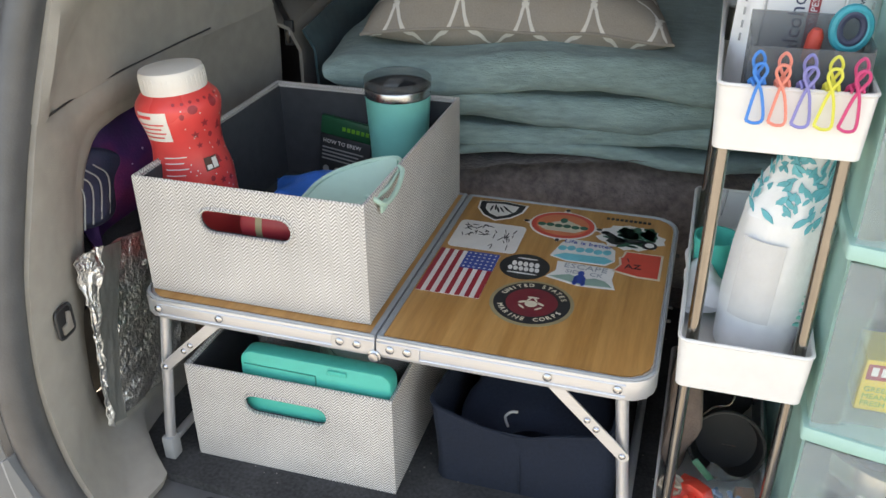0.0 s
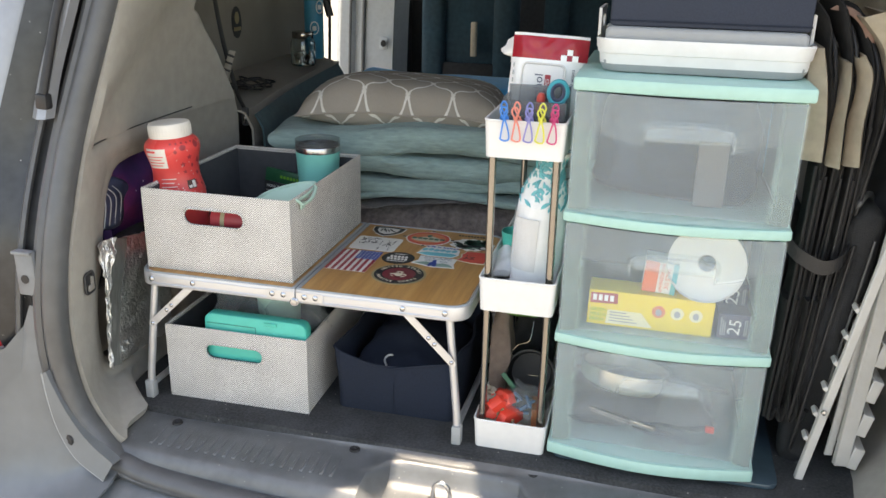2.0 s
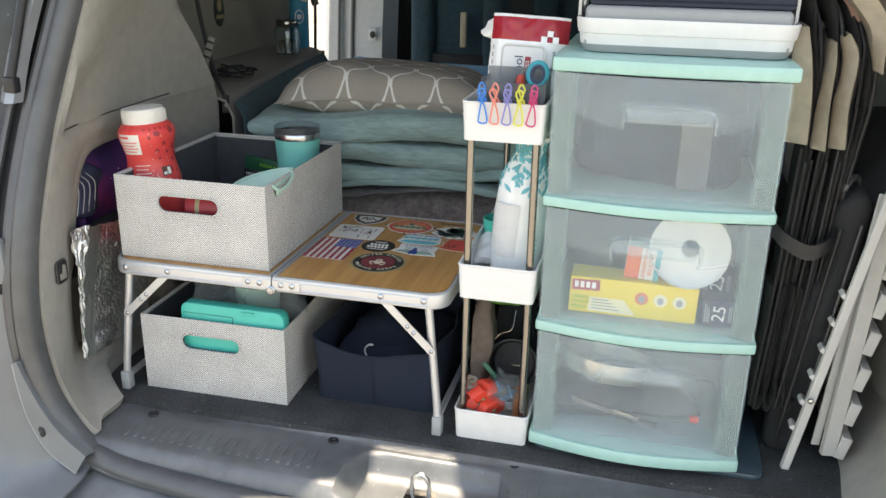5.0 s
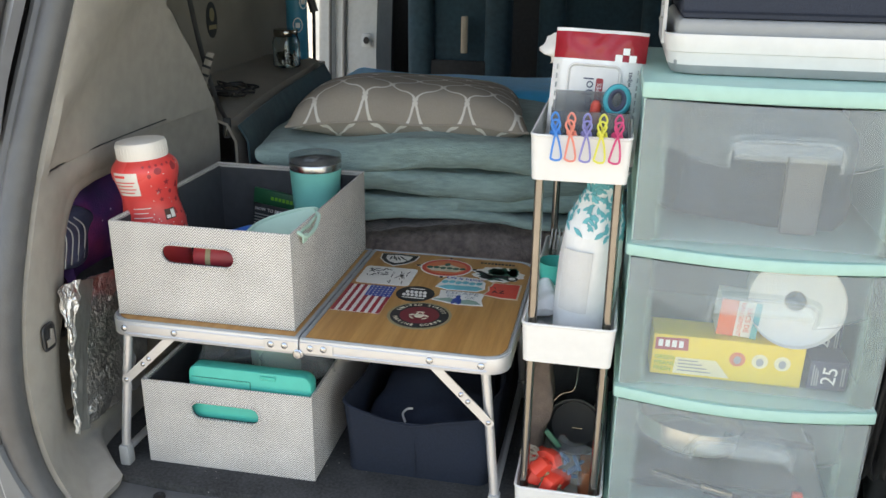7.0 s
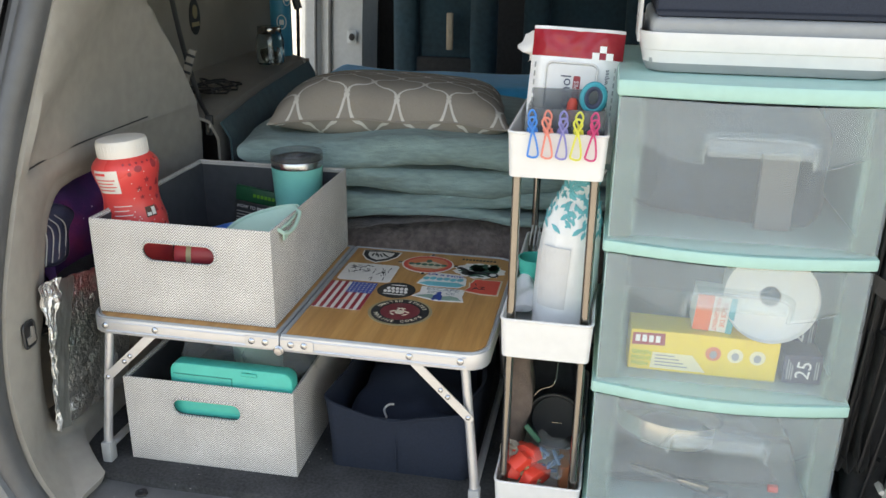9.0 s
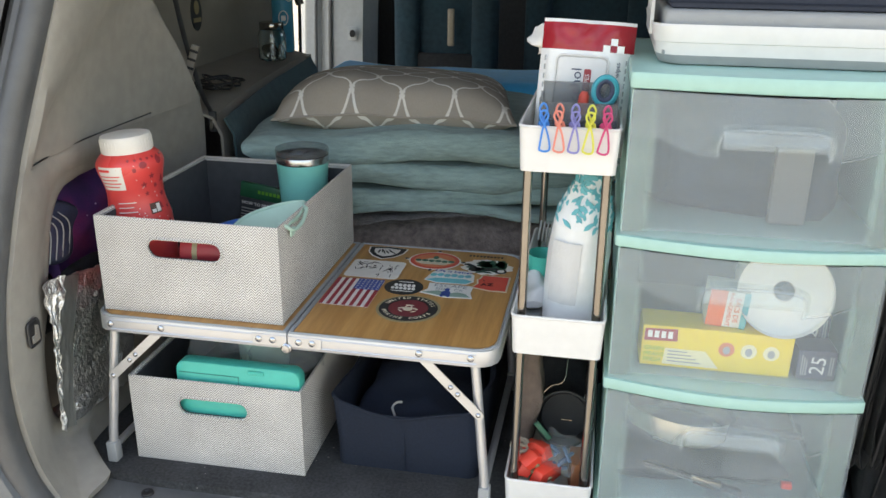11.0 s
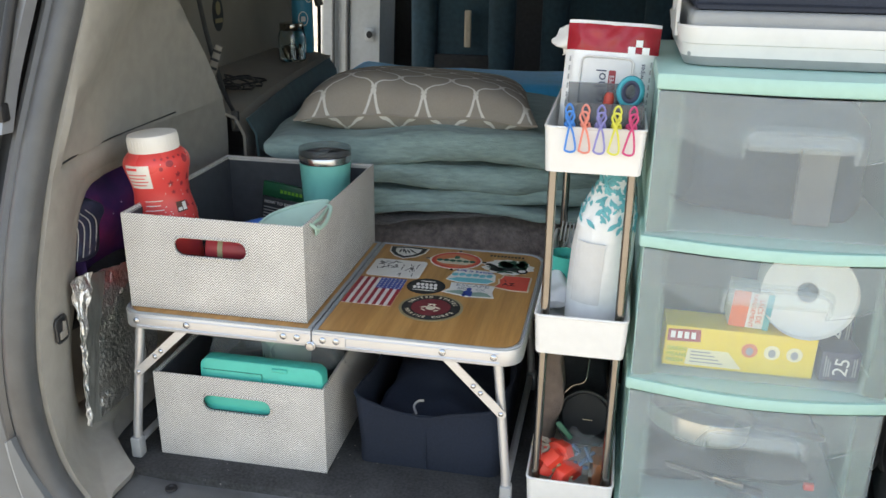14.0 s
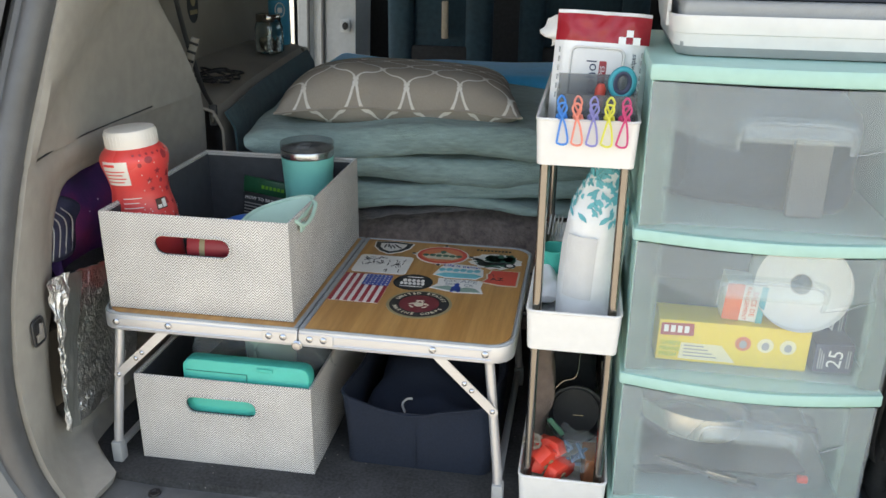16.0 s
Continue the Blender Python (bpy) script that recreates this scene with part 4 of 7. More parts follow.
    for y in (0.004, 0.362):
        for top, bot, br_top, br_bot in ((-0.262, -0.291, -0.181, -0.270), (0.287, 0.307, 0.213, 0.299)):
            s = -1 if top < 0 else 1
            leg = part("leg", tube([(top, y + 0.004, 0.246), (bot - s * 0.002, y + 0.002, 0.055), (bot, y, 0.02)], 0.0070, 12), ALU, e)
            part("foot_cap", box(bot - 0.0085, bot + 0.0085, y - 0.0095, y + 0.0095, 0.0, 0.036, 0.003), GREYPL, leg, "grey plastic foot cap")
            d = Vector((br_bot - br_top, 0, 0.158 - 0.244))
            yy = y - 0.010 if y < 0.1 else y + 0.010
            st = prism(rounded(-0.004, d.length + 0.004, -0.0065, 0.0065, 0.006), -0.0011, 0.0011, m=Matrix.Translation((br_top, yy, 0.244)) @ d.to_track_quat("X", "Y").to_matrix().to_4x4())
            b = part("brace", st, ALU, e, "flat aluminium brace")
            for k in (0.5, 0.62, 0.97):
                bm, m = rivet(br_top + d.x * k, yy - 0.001, 0.244 + d.z * k, 0.004)
                bmesh.ops.transform(bm, matrix=m, verts=bm.verts)
                part("rivet", bm, STEEL, b)
    for x in (-0.289, 0.305):
        part("crossbar", tube([(x, 0.004, 0.026), (x, 0.36, 0.026)], 0.006, 8), ALU, e)
    for yy in (0.14, 0.30, 0.17):
        part("side_screw", tube([(0.32, yy, H - 0.016), (0.327, yy, H - 0.016)], 0.0026, 8), CHARCOAL, e)
    stickers(e)


def star(cx, cy, r):
    return [(cx + (r if k % 2 == 0 else r * 0.42) * math.sin(math.pi * k / 5), cy + (r if k % 2 == 0 else r * 0.42) * math.cos(math.pi * k / 5)) for k in range(10)]


def arc_text(text, cx, cy, rx, ry, a0, a1, size, bm=None, low=False):
    for i, ch in enumerate(text):
        a = radians(a0 + (a1 - a0) * i / (len(text) - 1))
        x, y = cx + rx * math.cos(a), cy + ry * math.sin(a)
        turn = math.degrees(math.atan2(ry * math.sin(a), rx * math.cos(a))) + (90 if low else -90)
        if ch != " ":
            bm = letters(ch, size, pose(x, y, H + 0.0016, 0, 0, turn), bm)
    return bm


def stickers(e):
    def st(outline, material, label="", z=0.0002, parent=None, name="sticker"):
        return part(name, prism(outline, H + z, H + z + 0.0005), material, parent or e, label)

    def blobs(name, spots, material, parent, z=0.0009):
        bm = None
        for cx, cy, rx, ry, tn in spots:
            bm = prism(oval(cx, cy, rx, ry, 14, tn), H + z, H + z + 0.0004, bm=bm)
        return part(name, bm, material, parent)
    # flag, its stripes running front to back
    fx0, fx1, fy0, fy1 = 0.0285, 0.107, 0.0985, 0.206
    f = st([(fx0, fy0), (fx1, fy0), (fx1, fy1), (fx0, fy1)], STICKWHITE, "vinyl flag sticker with red and white stripes and starry blue field")
    w = (fx1 - fx0) / 13
    bm = None
    for k in range(0, 13, 2):
        bm = prism([(fx0 + k * w, fy0), (fx0 + (k + 1) * w, fy0), (fx0 + (k + 1) * w, fy1), (fx0 + k * w, fy1)], H + 0.0008, H + 0.0011, bm=bm)
    part("stripes", bm, FLAGRED, f)
    part("blue_field", prism([(fx1 - 7 * w, fy1 - 0.043), (fx1, fy1 - 0.043), (fx1, fy1), (fx1 - 7 * w, fy1)], H + 0.0012, H + 0.0015), FLAGBLUE, f)
    bm = None
    for i in range(6):
        for j in range(5):
            bm = prism(star(fx1 - 7 * w + 0.0045 + i * 0.0067, fy1 - 0.039 + j * 0.0085, 0.0022), H + 0.0016, H + 0.0017, bm=bm)
    part("stars", bm, STICKWHITE, f)
    # round seal
    cx, cy = 0.169, 0.107
    s = st(oval(cx, cy, 0.0495, 0.0495), GOLD, "round dark seal sticker with red centre and white lettering")
    part("ring", prism(oval(cx, cy, 0.045, 0.045), H + 0.0008, H + 0.0011), INK, s)
    part("centre", prism(oval(cx, cy, 0.0305, 0.0305), H + 0.0012, H + 0.0014), MAROON, s)
    bm = arc_text("UNITED STATES", cx, cy, 0.0375, 0.0375, 158, 22, 0.0095)
    arc_text("MARINE CORPS", cx, cy, 0.0375, 0.0375, 204, 336, 0.0095, bm, True)
    part("lettering", bm, PRINTSAND, s)
    blobs("emblem", [(cx, cy - 0.004, 0.0075, 0.0065, 0), (cx - 0.011, cy - 0.002, 0.005, 0.0018, 30), (cx + 0.011, cy - 0.002, 0.005, 0.0018, -30), (cx, cy + 0.010, 0.007, 0.0014, 0), (cx - 0.010, cy - 0.012, 0.005, 0.0013, -40), (cx + 0.010, cy - 0.012, 0.005, 0.0013, 40), (cx - 0.004, cy + 0.005, 0.004, 0.0012, 60), (cx + 0.004, cy + 0.005, 0.004, 0.0012, -60)], PRINTSAND, s, 0.0015)
    # black oval
    cx, cy = 0.143, 0.188
    s = st(oval(cx, cy, 0.0315, 0.0315), INK, "round black sticker with white lettering")
    blobs("print", [(cx - 0.014 + 0.0072 * k, cy + 0.005, 0.0031, 0.0058, 8) for k in range(5)] + [(cx - 0.017 + 0.0068 * k, cy - 0.007, 0.0029, 0.0052, 8) for k in range(6)] + [(cx, cy - 0.018, 0.019, 0.0012, 0), (cx, cy + 0.019, 0.013, 0.0012, 0)], STICKWHITE, s)
    # white rounded sticker with line drawing
    s = st(rounded(0.032, 0.124, 0.215, 0.293, 0.008), STICKWHITE, "white rounded sticker with black line drawing")
    spots = [(0.055 + random.uniform(-0.012, 0.02), 0.265 + random.uniform(-0.02, 0.018), random.uniform(0.003, 0.008), 0.0007, random.uniform(0, 180)) for _ in range(26)] + [(0.098 + random.uniform(-0.012, 0.014), 0.245 + random.uniform(-0.022, 0.03), random.uniform(0.003, 0.010), 0.0006, random.uniform(40, 120)) for _ in range(16)]
    blobs("drawing", spots, INK, s)
    # shield
    sh = [(-0.036, 0.024), (0.0, 0.030), (0.036, 0.024), (0.033, 0.0), (0.02, -0.02), (0.0, -0.033), (-0.02, -0.02), (-0.033, 0.0)]
    s = st([(0.076 + x, 0.334 + y) for x, y in sh], STICKWHITE, "black and white shield-shaped sticker")
    part("border", prism([(0.076 + x * 0.92, 0.334 + y * 0.92) for x, y in sh], H + 0.0008, H + 0.0011), INK, s)
    part("inner_shield", prism([(0.076 + x * 0.66, 0.334 + y * 0.66) for x, y in sh], H + 0.0012, H + 0.0014), STICKWHITE, s)
    blobs("print", [(0.076 - 0.013 + 0.005 * k, 0.336 + 0.004 * math.sin(k * 2), 0.0015, 0.009, 10 * k) for k in range(6)], INK, s, 0.0015)
    # compass badge
    cx, cy = 0.169, 0.313
    pts = []
    for k in range(48):
        a = 2 * math.pi * k / 48
        r = 1.2 if k % 12 == 0 else 1.0
        pts.append((cx + 0.0455 * r * math.cos(a), cy + 0.0405 * r * math.sin(a)))
    s = st(pts, STICKWHITE, "orange compass badge sticker with a train scene")
    part("ring", prism(oval(cx, cy, 0.043, 0.038), H + 0.0008, H + 0.0010), PRINTRED, s)
    part("sky", prism(oval(cx, cy, 0.036, 0.031), H + 0.0011, H + 0.0013), PRINTORANGE, s)
    part("land", prism([(cx - 0.033, cy - 0.010), (cx - 0.012, cy + 0.006), (cx + 0.005, cy + 0.014), (cx + 0.022, cy + 0.004), (cx + 0.034, cy - 0.006), (cx + 0.02, cy - 0.02), (cx - 0.02, cy - 0.02)], H + 0.0014, H + 0.0016), PRINTSAND, s)
    blobs("train", [(cx - 0.028 + 0.0115 * k, cy - 0.005 + 0.001 * (k % 2), 0.0055, 0.005, 0) for k in range(6)] + [(cx, cy + 0.012, 0.005, 0.007, 0)], PRINTGREEN, s, 0.0017)
    blobs("point", [(cx + 0.05, cy, 0.004, 0.003, 0), (cx - 0.05, cy, 0.004, 0.003, 0), (cx, cy + 0.045, 0.003, 0.004, 0), (cx, cy - 0.045, 0.003, 0.004, 0)], INK, s)
    # motorcycle and tree, cut to its outline
    pts = [(0.262 + (0.043 + 0.005 * math.sin(k * 2.3)) * math.cos(2 * math.pi * k / 26), 0.302 + (0.034 + 0.004 * math.sin(k * 3.1)) * math.sin(2 * math.pi * k / 26)) for k in range(26)]
    s = st(pts, STICKWHITE, "dark green cut-out sticker of a motorcycle below foliage")
    blobs("foliage", [(0.268 + random.uniform(-0.024, 0.026), 0.314 + random.uniform(-0.014, 0.016), random.uniform(0.004, 0.009), random.uniform(0.003, 0.006), random.uniform(0, 180)) for _ in range(46)], PRINTGREEN, s)
    blobs("ground_print", [(0.262 + random.uniform(-0.030, 0.030), 0.284 + random.uniform(-0.008, 0.012), random.uniform(0.004, 0.010), random.uniform(0.002, 0.004), random.uniform(-30, 30)) for _ in range(22)], PRINTGREEN, s, 0.0007)
    blobs("motorcycle", [(0.288, 0.284, 0.010, 0.010, 0), (0.245, 0.286, 0.012, 0.010, 0), (0.262, 0.290, 0.022, 0.005, 12), (0.236, 0.300, 0.014, 0.005, -40), (0.228, 0.306, 0.006, 0.004, 20)], INK, s, 0.0013)
    part("wheel_hub", prism(oval(0.288, 0.284, 0.006, 0.006, 18), H + 0.0018, H + 0.0020), STICKWHITE, s)
    # two pale lettered cut-outs
    s = st([(0.168, 0.226), (0.19, 0.217), (0.24, 0.218), (0.25, 0.232), (0.247, 0.26), (0.23, 0.276), (0.185, 0.277), (0.176, 0.262)], STICKWHITE, "white cut-out sticker with blue lettering")
    part("lettering", letters("Life is better", 0.0125, pose(0.211, 0.267, H + 0.0012, 0, 0, -3), None), FLAGBLUE, s)
    blobs("script", [(0.18 + 0.0115 * k, 0.249 + 0.002 * (k % 2), 0.0055, 0.0066, -15) for k in range(6)], AQUA, s)
    part("banner", prism([(0.172, 0.226), (0.19, 0.219), (0.238, 0.220), (0.247, 0.231), (0.236, 0.238), (0.185, 0.236)], H + 0.0008, H + 0.0012), AQUA, s)
    s = st([(0.172, 0.172), (0.215, 0.16), (0.258, 0.163), (0.252, 0.185), (0.253, 0.212), (0.18, 0.214), (0.182, 0.19)], STICKWHITE, "white cut-out sticker with a dog and green hills")
    part("lettering", letters("ESCAPE", 0.0165, pose(0.217, 0.204, H + 0.0012, 0, 0, -2), None), GREYTRIM, s)
    part("lettering", letters("SIDE  CK", 0.012, pose(0.217, 0.190, H + 0.0012, 0, 0, -2), None), GREYTRIM, s)
    part("hills", prism([(0.176, 0.174), (0.215, 0.163), (0.254, 0.166), (0.245, 0.178), (0.232, 0.182), (0.218, 0.176), (0.20, 0.184), (0.188, 0.179)], H + 0.0008, H + 0.0012), mat("sage_print", (0.24, 0.36, 0.30), 0.5, bump=0), s)
    blobs("dog", [(0.214, 0.175, 0.0075, 0.010, 0), (0.214, 0.189, 0.004, 0.006, 0), (0.209, 0.166, 0.003, 0.006, 0), (0.219, 0.166, 0.003, 0.006, 0)], FLAGBLUE, s, 0.0013)
    # red state outline
    s = st([(0.249, 0.208), (0.28, 0.199), (0.308, 0.199), (0.308, 0.263), (0.259, 0.263), (0.257, 0.247), (0.253, 0.245), (0.256, 0.226)], PRINTSAND, "brick red state-outline sticker with hand-drawn letters")
    part("red_print", prism([(0.252, 0.210), (0.281, 0.202), (0.305, 0.202), (0.305, 0.260), (0.262, 0.260), (0.259, 0.245), (0.256, 0.243), (0.259, 0.226)], H + 0.0008, H + 0.0011), PRINTRED, s)
    part("lettering", letters("AZ", 0.016, pose(0.273, 0.223, H + 0.0014, 0, 0, 6), None), INK, s)
    bm = letters("I", 0.013, pose(0.266, 0.238, H + 0.0014, 0, 0, 20), None)
    part("mark", bm, INK, s)
    bm = None
    for k in range(10):
        bm = prism(rounded(0.224 + k * 0.0062, 0.2285 + k * 0.0062, 0.3475, 0.3545, 0.001, 2), H + 0.0003, H + 0.0006, bm=bm)
    part("table_mark", bm, INK, e)


def drawer_unit():
    X0, X1, D = 0.469, 0.797, 0.36
    e = thing("drawer_unit", (0, 0, 0), "mint plastic three-drawer unit with frosted see-through drawers", "drawer unit")

    def bowed(x0, x1, y0, y1, z0, z1, bow, bevel=0.002, bm=None):
        n = 14
        front = [(x0 + (x1 - x0) * k / n, y0 - bow * math.sin(math.pi * k / n)) for k in range(n + 1)]
        return prism(front + [(x1, y1), (x0, y1)], z0, z1, bevel, bm=bm)
    part("lid", bowed(X0 - 0.002, X1 + 0.006, 0.0, D, 0.6275, 0.648, 0.014, 0.004), MINT, e, "mint lid")
    for za, zb in ((0.426, 0.442), (0.220, 0.237), (0.012, 0.033)):
        part("rail", bowed(X0 - 0.004, X1 + 0.002, 0.001, D, za, zb, 0.024, 0.003), MINT, e, "mint cross rail")
    for x0, x1 in ((X0 + 0.002, X0 + 0.005), (X1 - 0.006, X1 - 0.003)):
        for za, zb in ((0.0335, 0.2195), (0.2375, 0.4255), (0.4425, 0.6270)):
            part("side_panel", box(x0, x1, 0.016, D - 0.004, za, zb), MINTCLEAR, e)
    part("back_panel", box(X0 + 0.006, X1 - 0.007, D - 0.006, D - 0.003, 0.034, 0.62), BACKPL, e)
    for z0, z1, top in ((0.4435, 0.6268, 1), (0.2385, 0.4245, 0), (0.0345, 0.2185, 0)):
        xa, xb = X0 + 0.001, X1 - 0.003
        n, rows = 24, []
        hz = z1 - (0.051 if top else 0.046)
        for k in range(n + 1):
            u = k / n
            x = xa + (xb - xa) * u
            y = -0.001 - 0.020 * math.sin(math.pi * u)
            hang = 0.006 if 0.30 < u < 0.70 else 0.0
            rows.append([(x, y + 0.002, z0), (x, y, z0 + 0.05), (x, y, hz - 0.024), (x, y - hang * 1.2, hz - 0.008), (x, y - hang * 1.6, hz + 0.006), (x, y - hang, hz + 0.018), (x, y + 0.001, z1)])
        bm = loft(rows, 1, 0.0016)
        d = part("drawer", bm, CLEAR, e, "frosted clear drawer")
        part("tray", box(xa + 0.010, xb - 0.010, 0.012, D - 0.02, z0 + 0.004, z0 + 0.006), TRAYPL, d)
        arch = [(0.574, -0.021, hz - 0.022), (0.574, -0.026, hz), (0.582, -0.028, hz + 0.010), (0.60, -0.029, hz + 0.013), (0.667, -0.029, hz + 0.013), (0.69, -0.028, hz + 0.010), (0.699, -0.026, hz), (0.699, -0.021, hz - 0.022)]
        wide = [(0.6365 + (x - 0.6365) * 1.10, -0.0205, hz + (z - hz) * 1.0 + 0.006) for x, y, z in arch]
        inner = [(0.6365 + (x - 0.6365) * 0.985, -0.0275, z - 0.002) for x, y, z in arch]
        part("handle", tube(smooth_line(arch, 5), 0.0024, 10), GRIP, d, "moulded clear handle")
        part("handle_shoulder", loft([wide, [(0.6365 + (x - 0.6365) * 1.03, -0.026, z + 0.003) for x, y, z in arch]], 4, 0.0008), MILKY, d)
        low, high = [], []
        for k in range(41):
            x = xa + 0.002 + (xb - xa - 0.004) * k / 40
            y = 0.002 - 0.020 * math.sin(math.pi * (x - xa) / (xb - xa))
            s = min(abs(x - 0.572), abs(x - 0.701)) if not 0.572 < x < 0.701 else 0.0
            low.append((x, y, hz - 0.012 if 0.572 < x < 0.701 else hz - 0.022 + 0.016 * min(1.0, s / 0.062) ** 1.4))
            high.append((x, y, z1 - 0.001))
        part("milky_band", loft([low, high], 1, 0.0008), MILKY, d)
        for sa, sb in ((xa + 0.002, xa + 0.012), (xb - 0.012, xb - 0.002)):
            bm = None
            for q in range(9):
                grow = 0.0028 * q
                bm = box(sa - (0.0 if sa < 0.6 else grow), sb + (grow if sa < 0.6 else 0.0), 0.0045 + 0.0006 * q, 0.0048 + 0.0006 * q, z0 + 0.002, z1 - 0.002, bm=bm)
            part("side_flange", bm, MINTFAINT, d, "mint-tinted edge of the drawer")
        part("handle_lip", loft([[(0.578 + 0.0146 * k, -0.0275, hz + 0.010) for k in range(9)], [(0.578 + 0.0146 * k, -0.031, hz - 0.004) for k in range(9)], [(0.578 + 0.0146 * k, -0.0265, hz - 0.011) for k in range(9)]], 2, 0.0012), CLEAR, d)
        for sgn, xs in ((-1, 0.572), (1, 0.701)):
            part("crease", tube(smooth_line([(xs, -0.0215, hz - 0.022), (xs + sgn * 0.03, -0.0175, hz - 0.017), (xs + sgn * 0.062, -0.0095, hz - 0.006)], 4), 0.0005, 6), HANDLE, d)
    # loose dark lid that the unit stands on
    t = thing("tray_lid", (0, 0, 0), "thin smoke-blue plastic lid lying on the carpet under the drawers", "lid")
    part("panel", prism(rounded(0.472, 0.842, 0.004, 0.36, 0.02), 0.0, 0.010, 0.003), mat("slate_blue_plastic", (0.045, 0.075, 0.095), 0.22, vary=0.1, bump=0.02), t)


def rolling_cart():
    e = thing("rolling_cart", (0, 0, 0), "slim white three-tier storage cart with steel posts", "cart")
    X0, X1, Y1 = 0.336, 0.462, 0.375
    for x in (X0 + 0.013, X1 - 0.013):
        for y in (0.016, Y1 - 0.016):
            part("post", tube([(x, y, 0.012), (x, y, 0.56)], 0.0062, 12), CHROME, e, "polished steel post")
    for i, (z0, z1) in enumerate(((0.517, 0.575), (0.259, 0.316), (-0.004, 0.054))):
        z0 = max(z0, 0.0005)
        k = 0.003
        a = prism(rounded(X0 + k, X1 - k, 0.003, Y1 - k, 0.008), z0, z0 + 0.004, 0.001)
        q0, q1 = rounded(X0 + k, X1 - k, 0.003, Y1 - k, 0.008, 4), rounded(X0, X1, 0.0, Y1, 0.010, 4)
        p0, p1 = rounded(X0 + k + 0.0022, X1 - k - 0.0022, 0.0052, Y1 - k - 0.0022, 0.007, 4), rounded(X0 + 0.0022, X1 - 0.0022, 0.0022, Y1 - 0.0022, 0.008, 4)
        loops = [[a.verts.new((x, y, z)) for x, y in q] for q, z in ((q0, z0 + 0.001), (q1, z1), (p1, z1), (p0, z0 + 0.004))]
        for la, lb in zip(loops, loops[1:]):
            for j in range(len(la)):
                a.faces.new((la[j], la[(j + 1) % len(la)], lb[(j + 1) % len(la)], lb[j]))
        t = part("tray", a, WHITE, e, "white plastic tray")
        part("tray_rim", tube([(x, y, z1) for x, y in rounded(X0 + 0.001, X1 - 0.001, 0.001, Y1 - 0.001, 0.009, 4)], 0.0022, 6, closed=True), WHITE, t)


def tote():
    e = thing("canvas_tote", (0, 0, 0), "open navy canvas tote with slouching rim under the table", "tote")
    rows, ring = [], []
    q = rounded(0.060, 0.288, 0.066, 0.345, 0.018, 4)
    for a, b in zip(q, q[1:] + q[:1]):
        k = max(1, round(math.hypot(b[0] - a[0], b[1] - a[1]) / 0.022))
        ring += [(a[0] + (b[0] - a[0]) * i / k, a[1] + (b[1] - a[1]) * i / k) for i in range(k)]
    for z, g in ((0.0, 0.0), (0.03, 0.002), (0.07, 0.003), (0.10, 0.0), (1, 0)):
        row = []
        for x, y in ring:
            dip = 0.026 * max(0, 1 - abs(x - 0.17) / 0.118) if y < 0.12 else 0
            zz = z if z < 1 else 0.120 - dip + 0.002 * math.sin(x * 40)
            bul = g * (1 if y < 0.2 else -1)
            row.append((x + 0.02 * noise.noise(Vector((x * 9, y * 9, zz * 9))) * (zz / 0.12), y - bul + 0.008 * noise.noise(Vector((x * 14, y * 11, zz * 12))) * (zz / 0.12), zz))
        rows.append(row)
    bm = bmesh.new()
    g = [[bm.verts.new(q) for q in r + r[:0]] for r in rows]
    for a, b in zip(g, g[1:]):
        for k in range(len(a)):
            bm.faces.new((a[k], a[(k + 1) % len(a)], b[(k + 1) % len(a)], b[k]))
    bm.faces.new(g[0])
    bmesh.ops.recalc_face_normals(bm, faces=bm.faces)
    bmesh.ops.solidify(bm, geom=bm.faces[:], thickness=0.003)
    part("body", bm, NAVY, e)
    part("rim_seam", tube([Vector(q) + Vector((0, -0.001, -0.001)) for q in rows[-1]], 0.0022, 6, closed=True), NAVY, e)
    part("front_seam", tube([(0.172, 0.0640, 0.004), (0.172, 0.0615, 0.05), (0.170, 0.066, 0.09)], 0.0013, 6), NAVY, e)
    bm = cushion(0.19, 0.22, 0.09)
    rumple(bm, 0.02, 14, 3)
    bmesh.ops.translate(bm, verts=bm.verts, vec=(0.175, 0.215, 0.062))
    tagged(link_mesh("folded_cloth", bm, NAVY, None), "crumpled dark navy cloth inside the tote", "cloth")
    for x, y, z, s in ((0.148, 0.10, 0.088, 1),):
        c = thing("cord_end", (x, y, z), "short loop of pale cord on the tote's contents", "cord")
        part("loop", tube(smooth_line([(0, 0, -0.01), (-0.004 * s, 0, 0.004), (0.003 * s, 0, 0.014), (0.012 * s, 0, 0.016)], 4), 0.0018, 6), CORD, c)


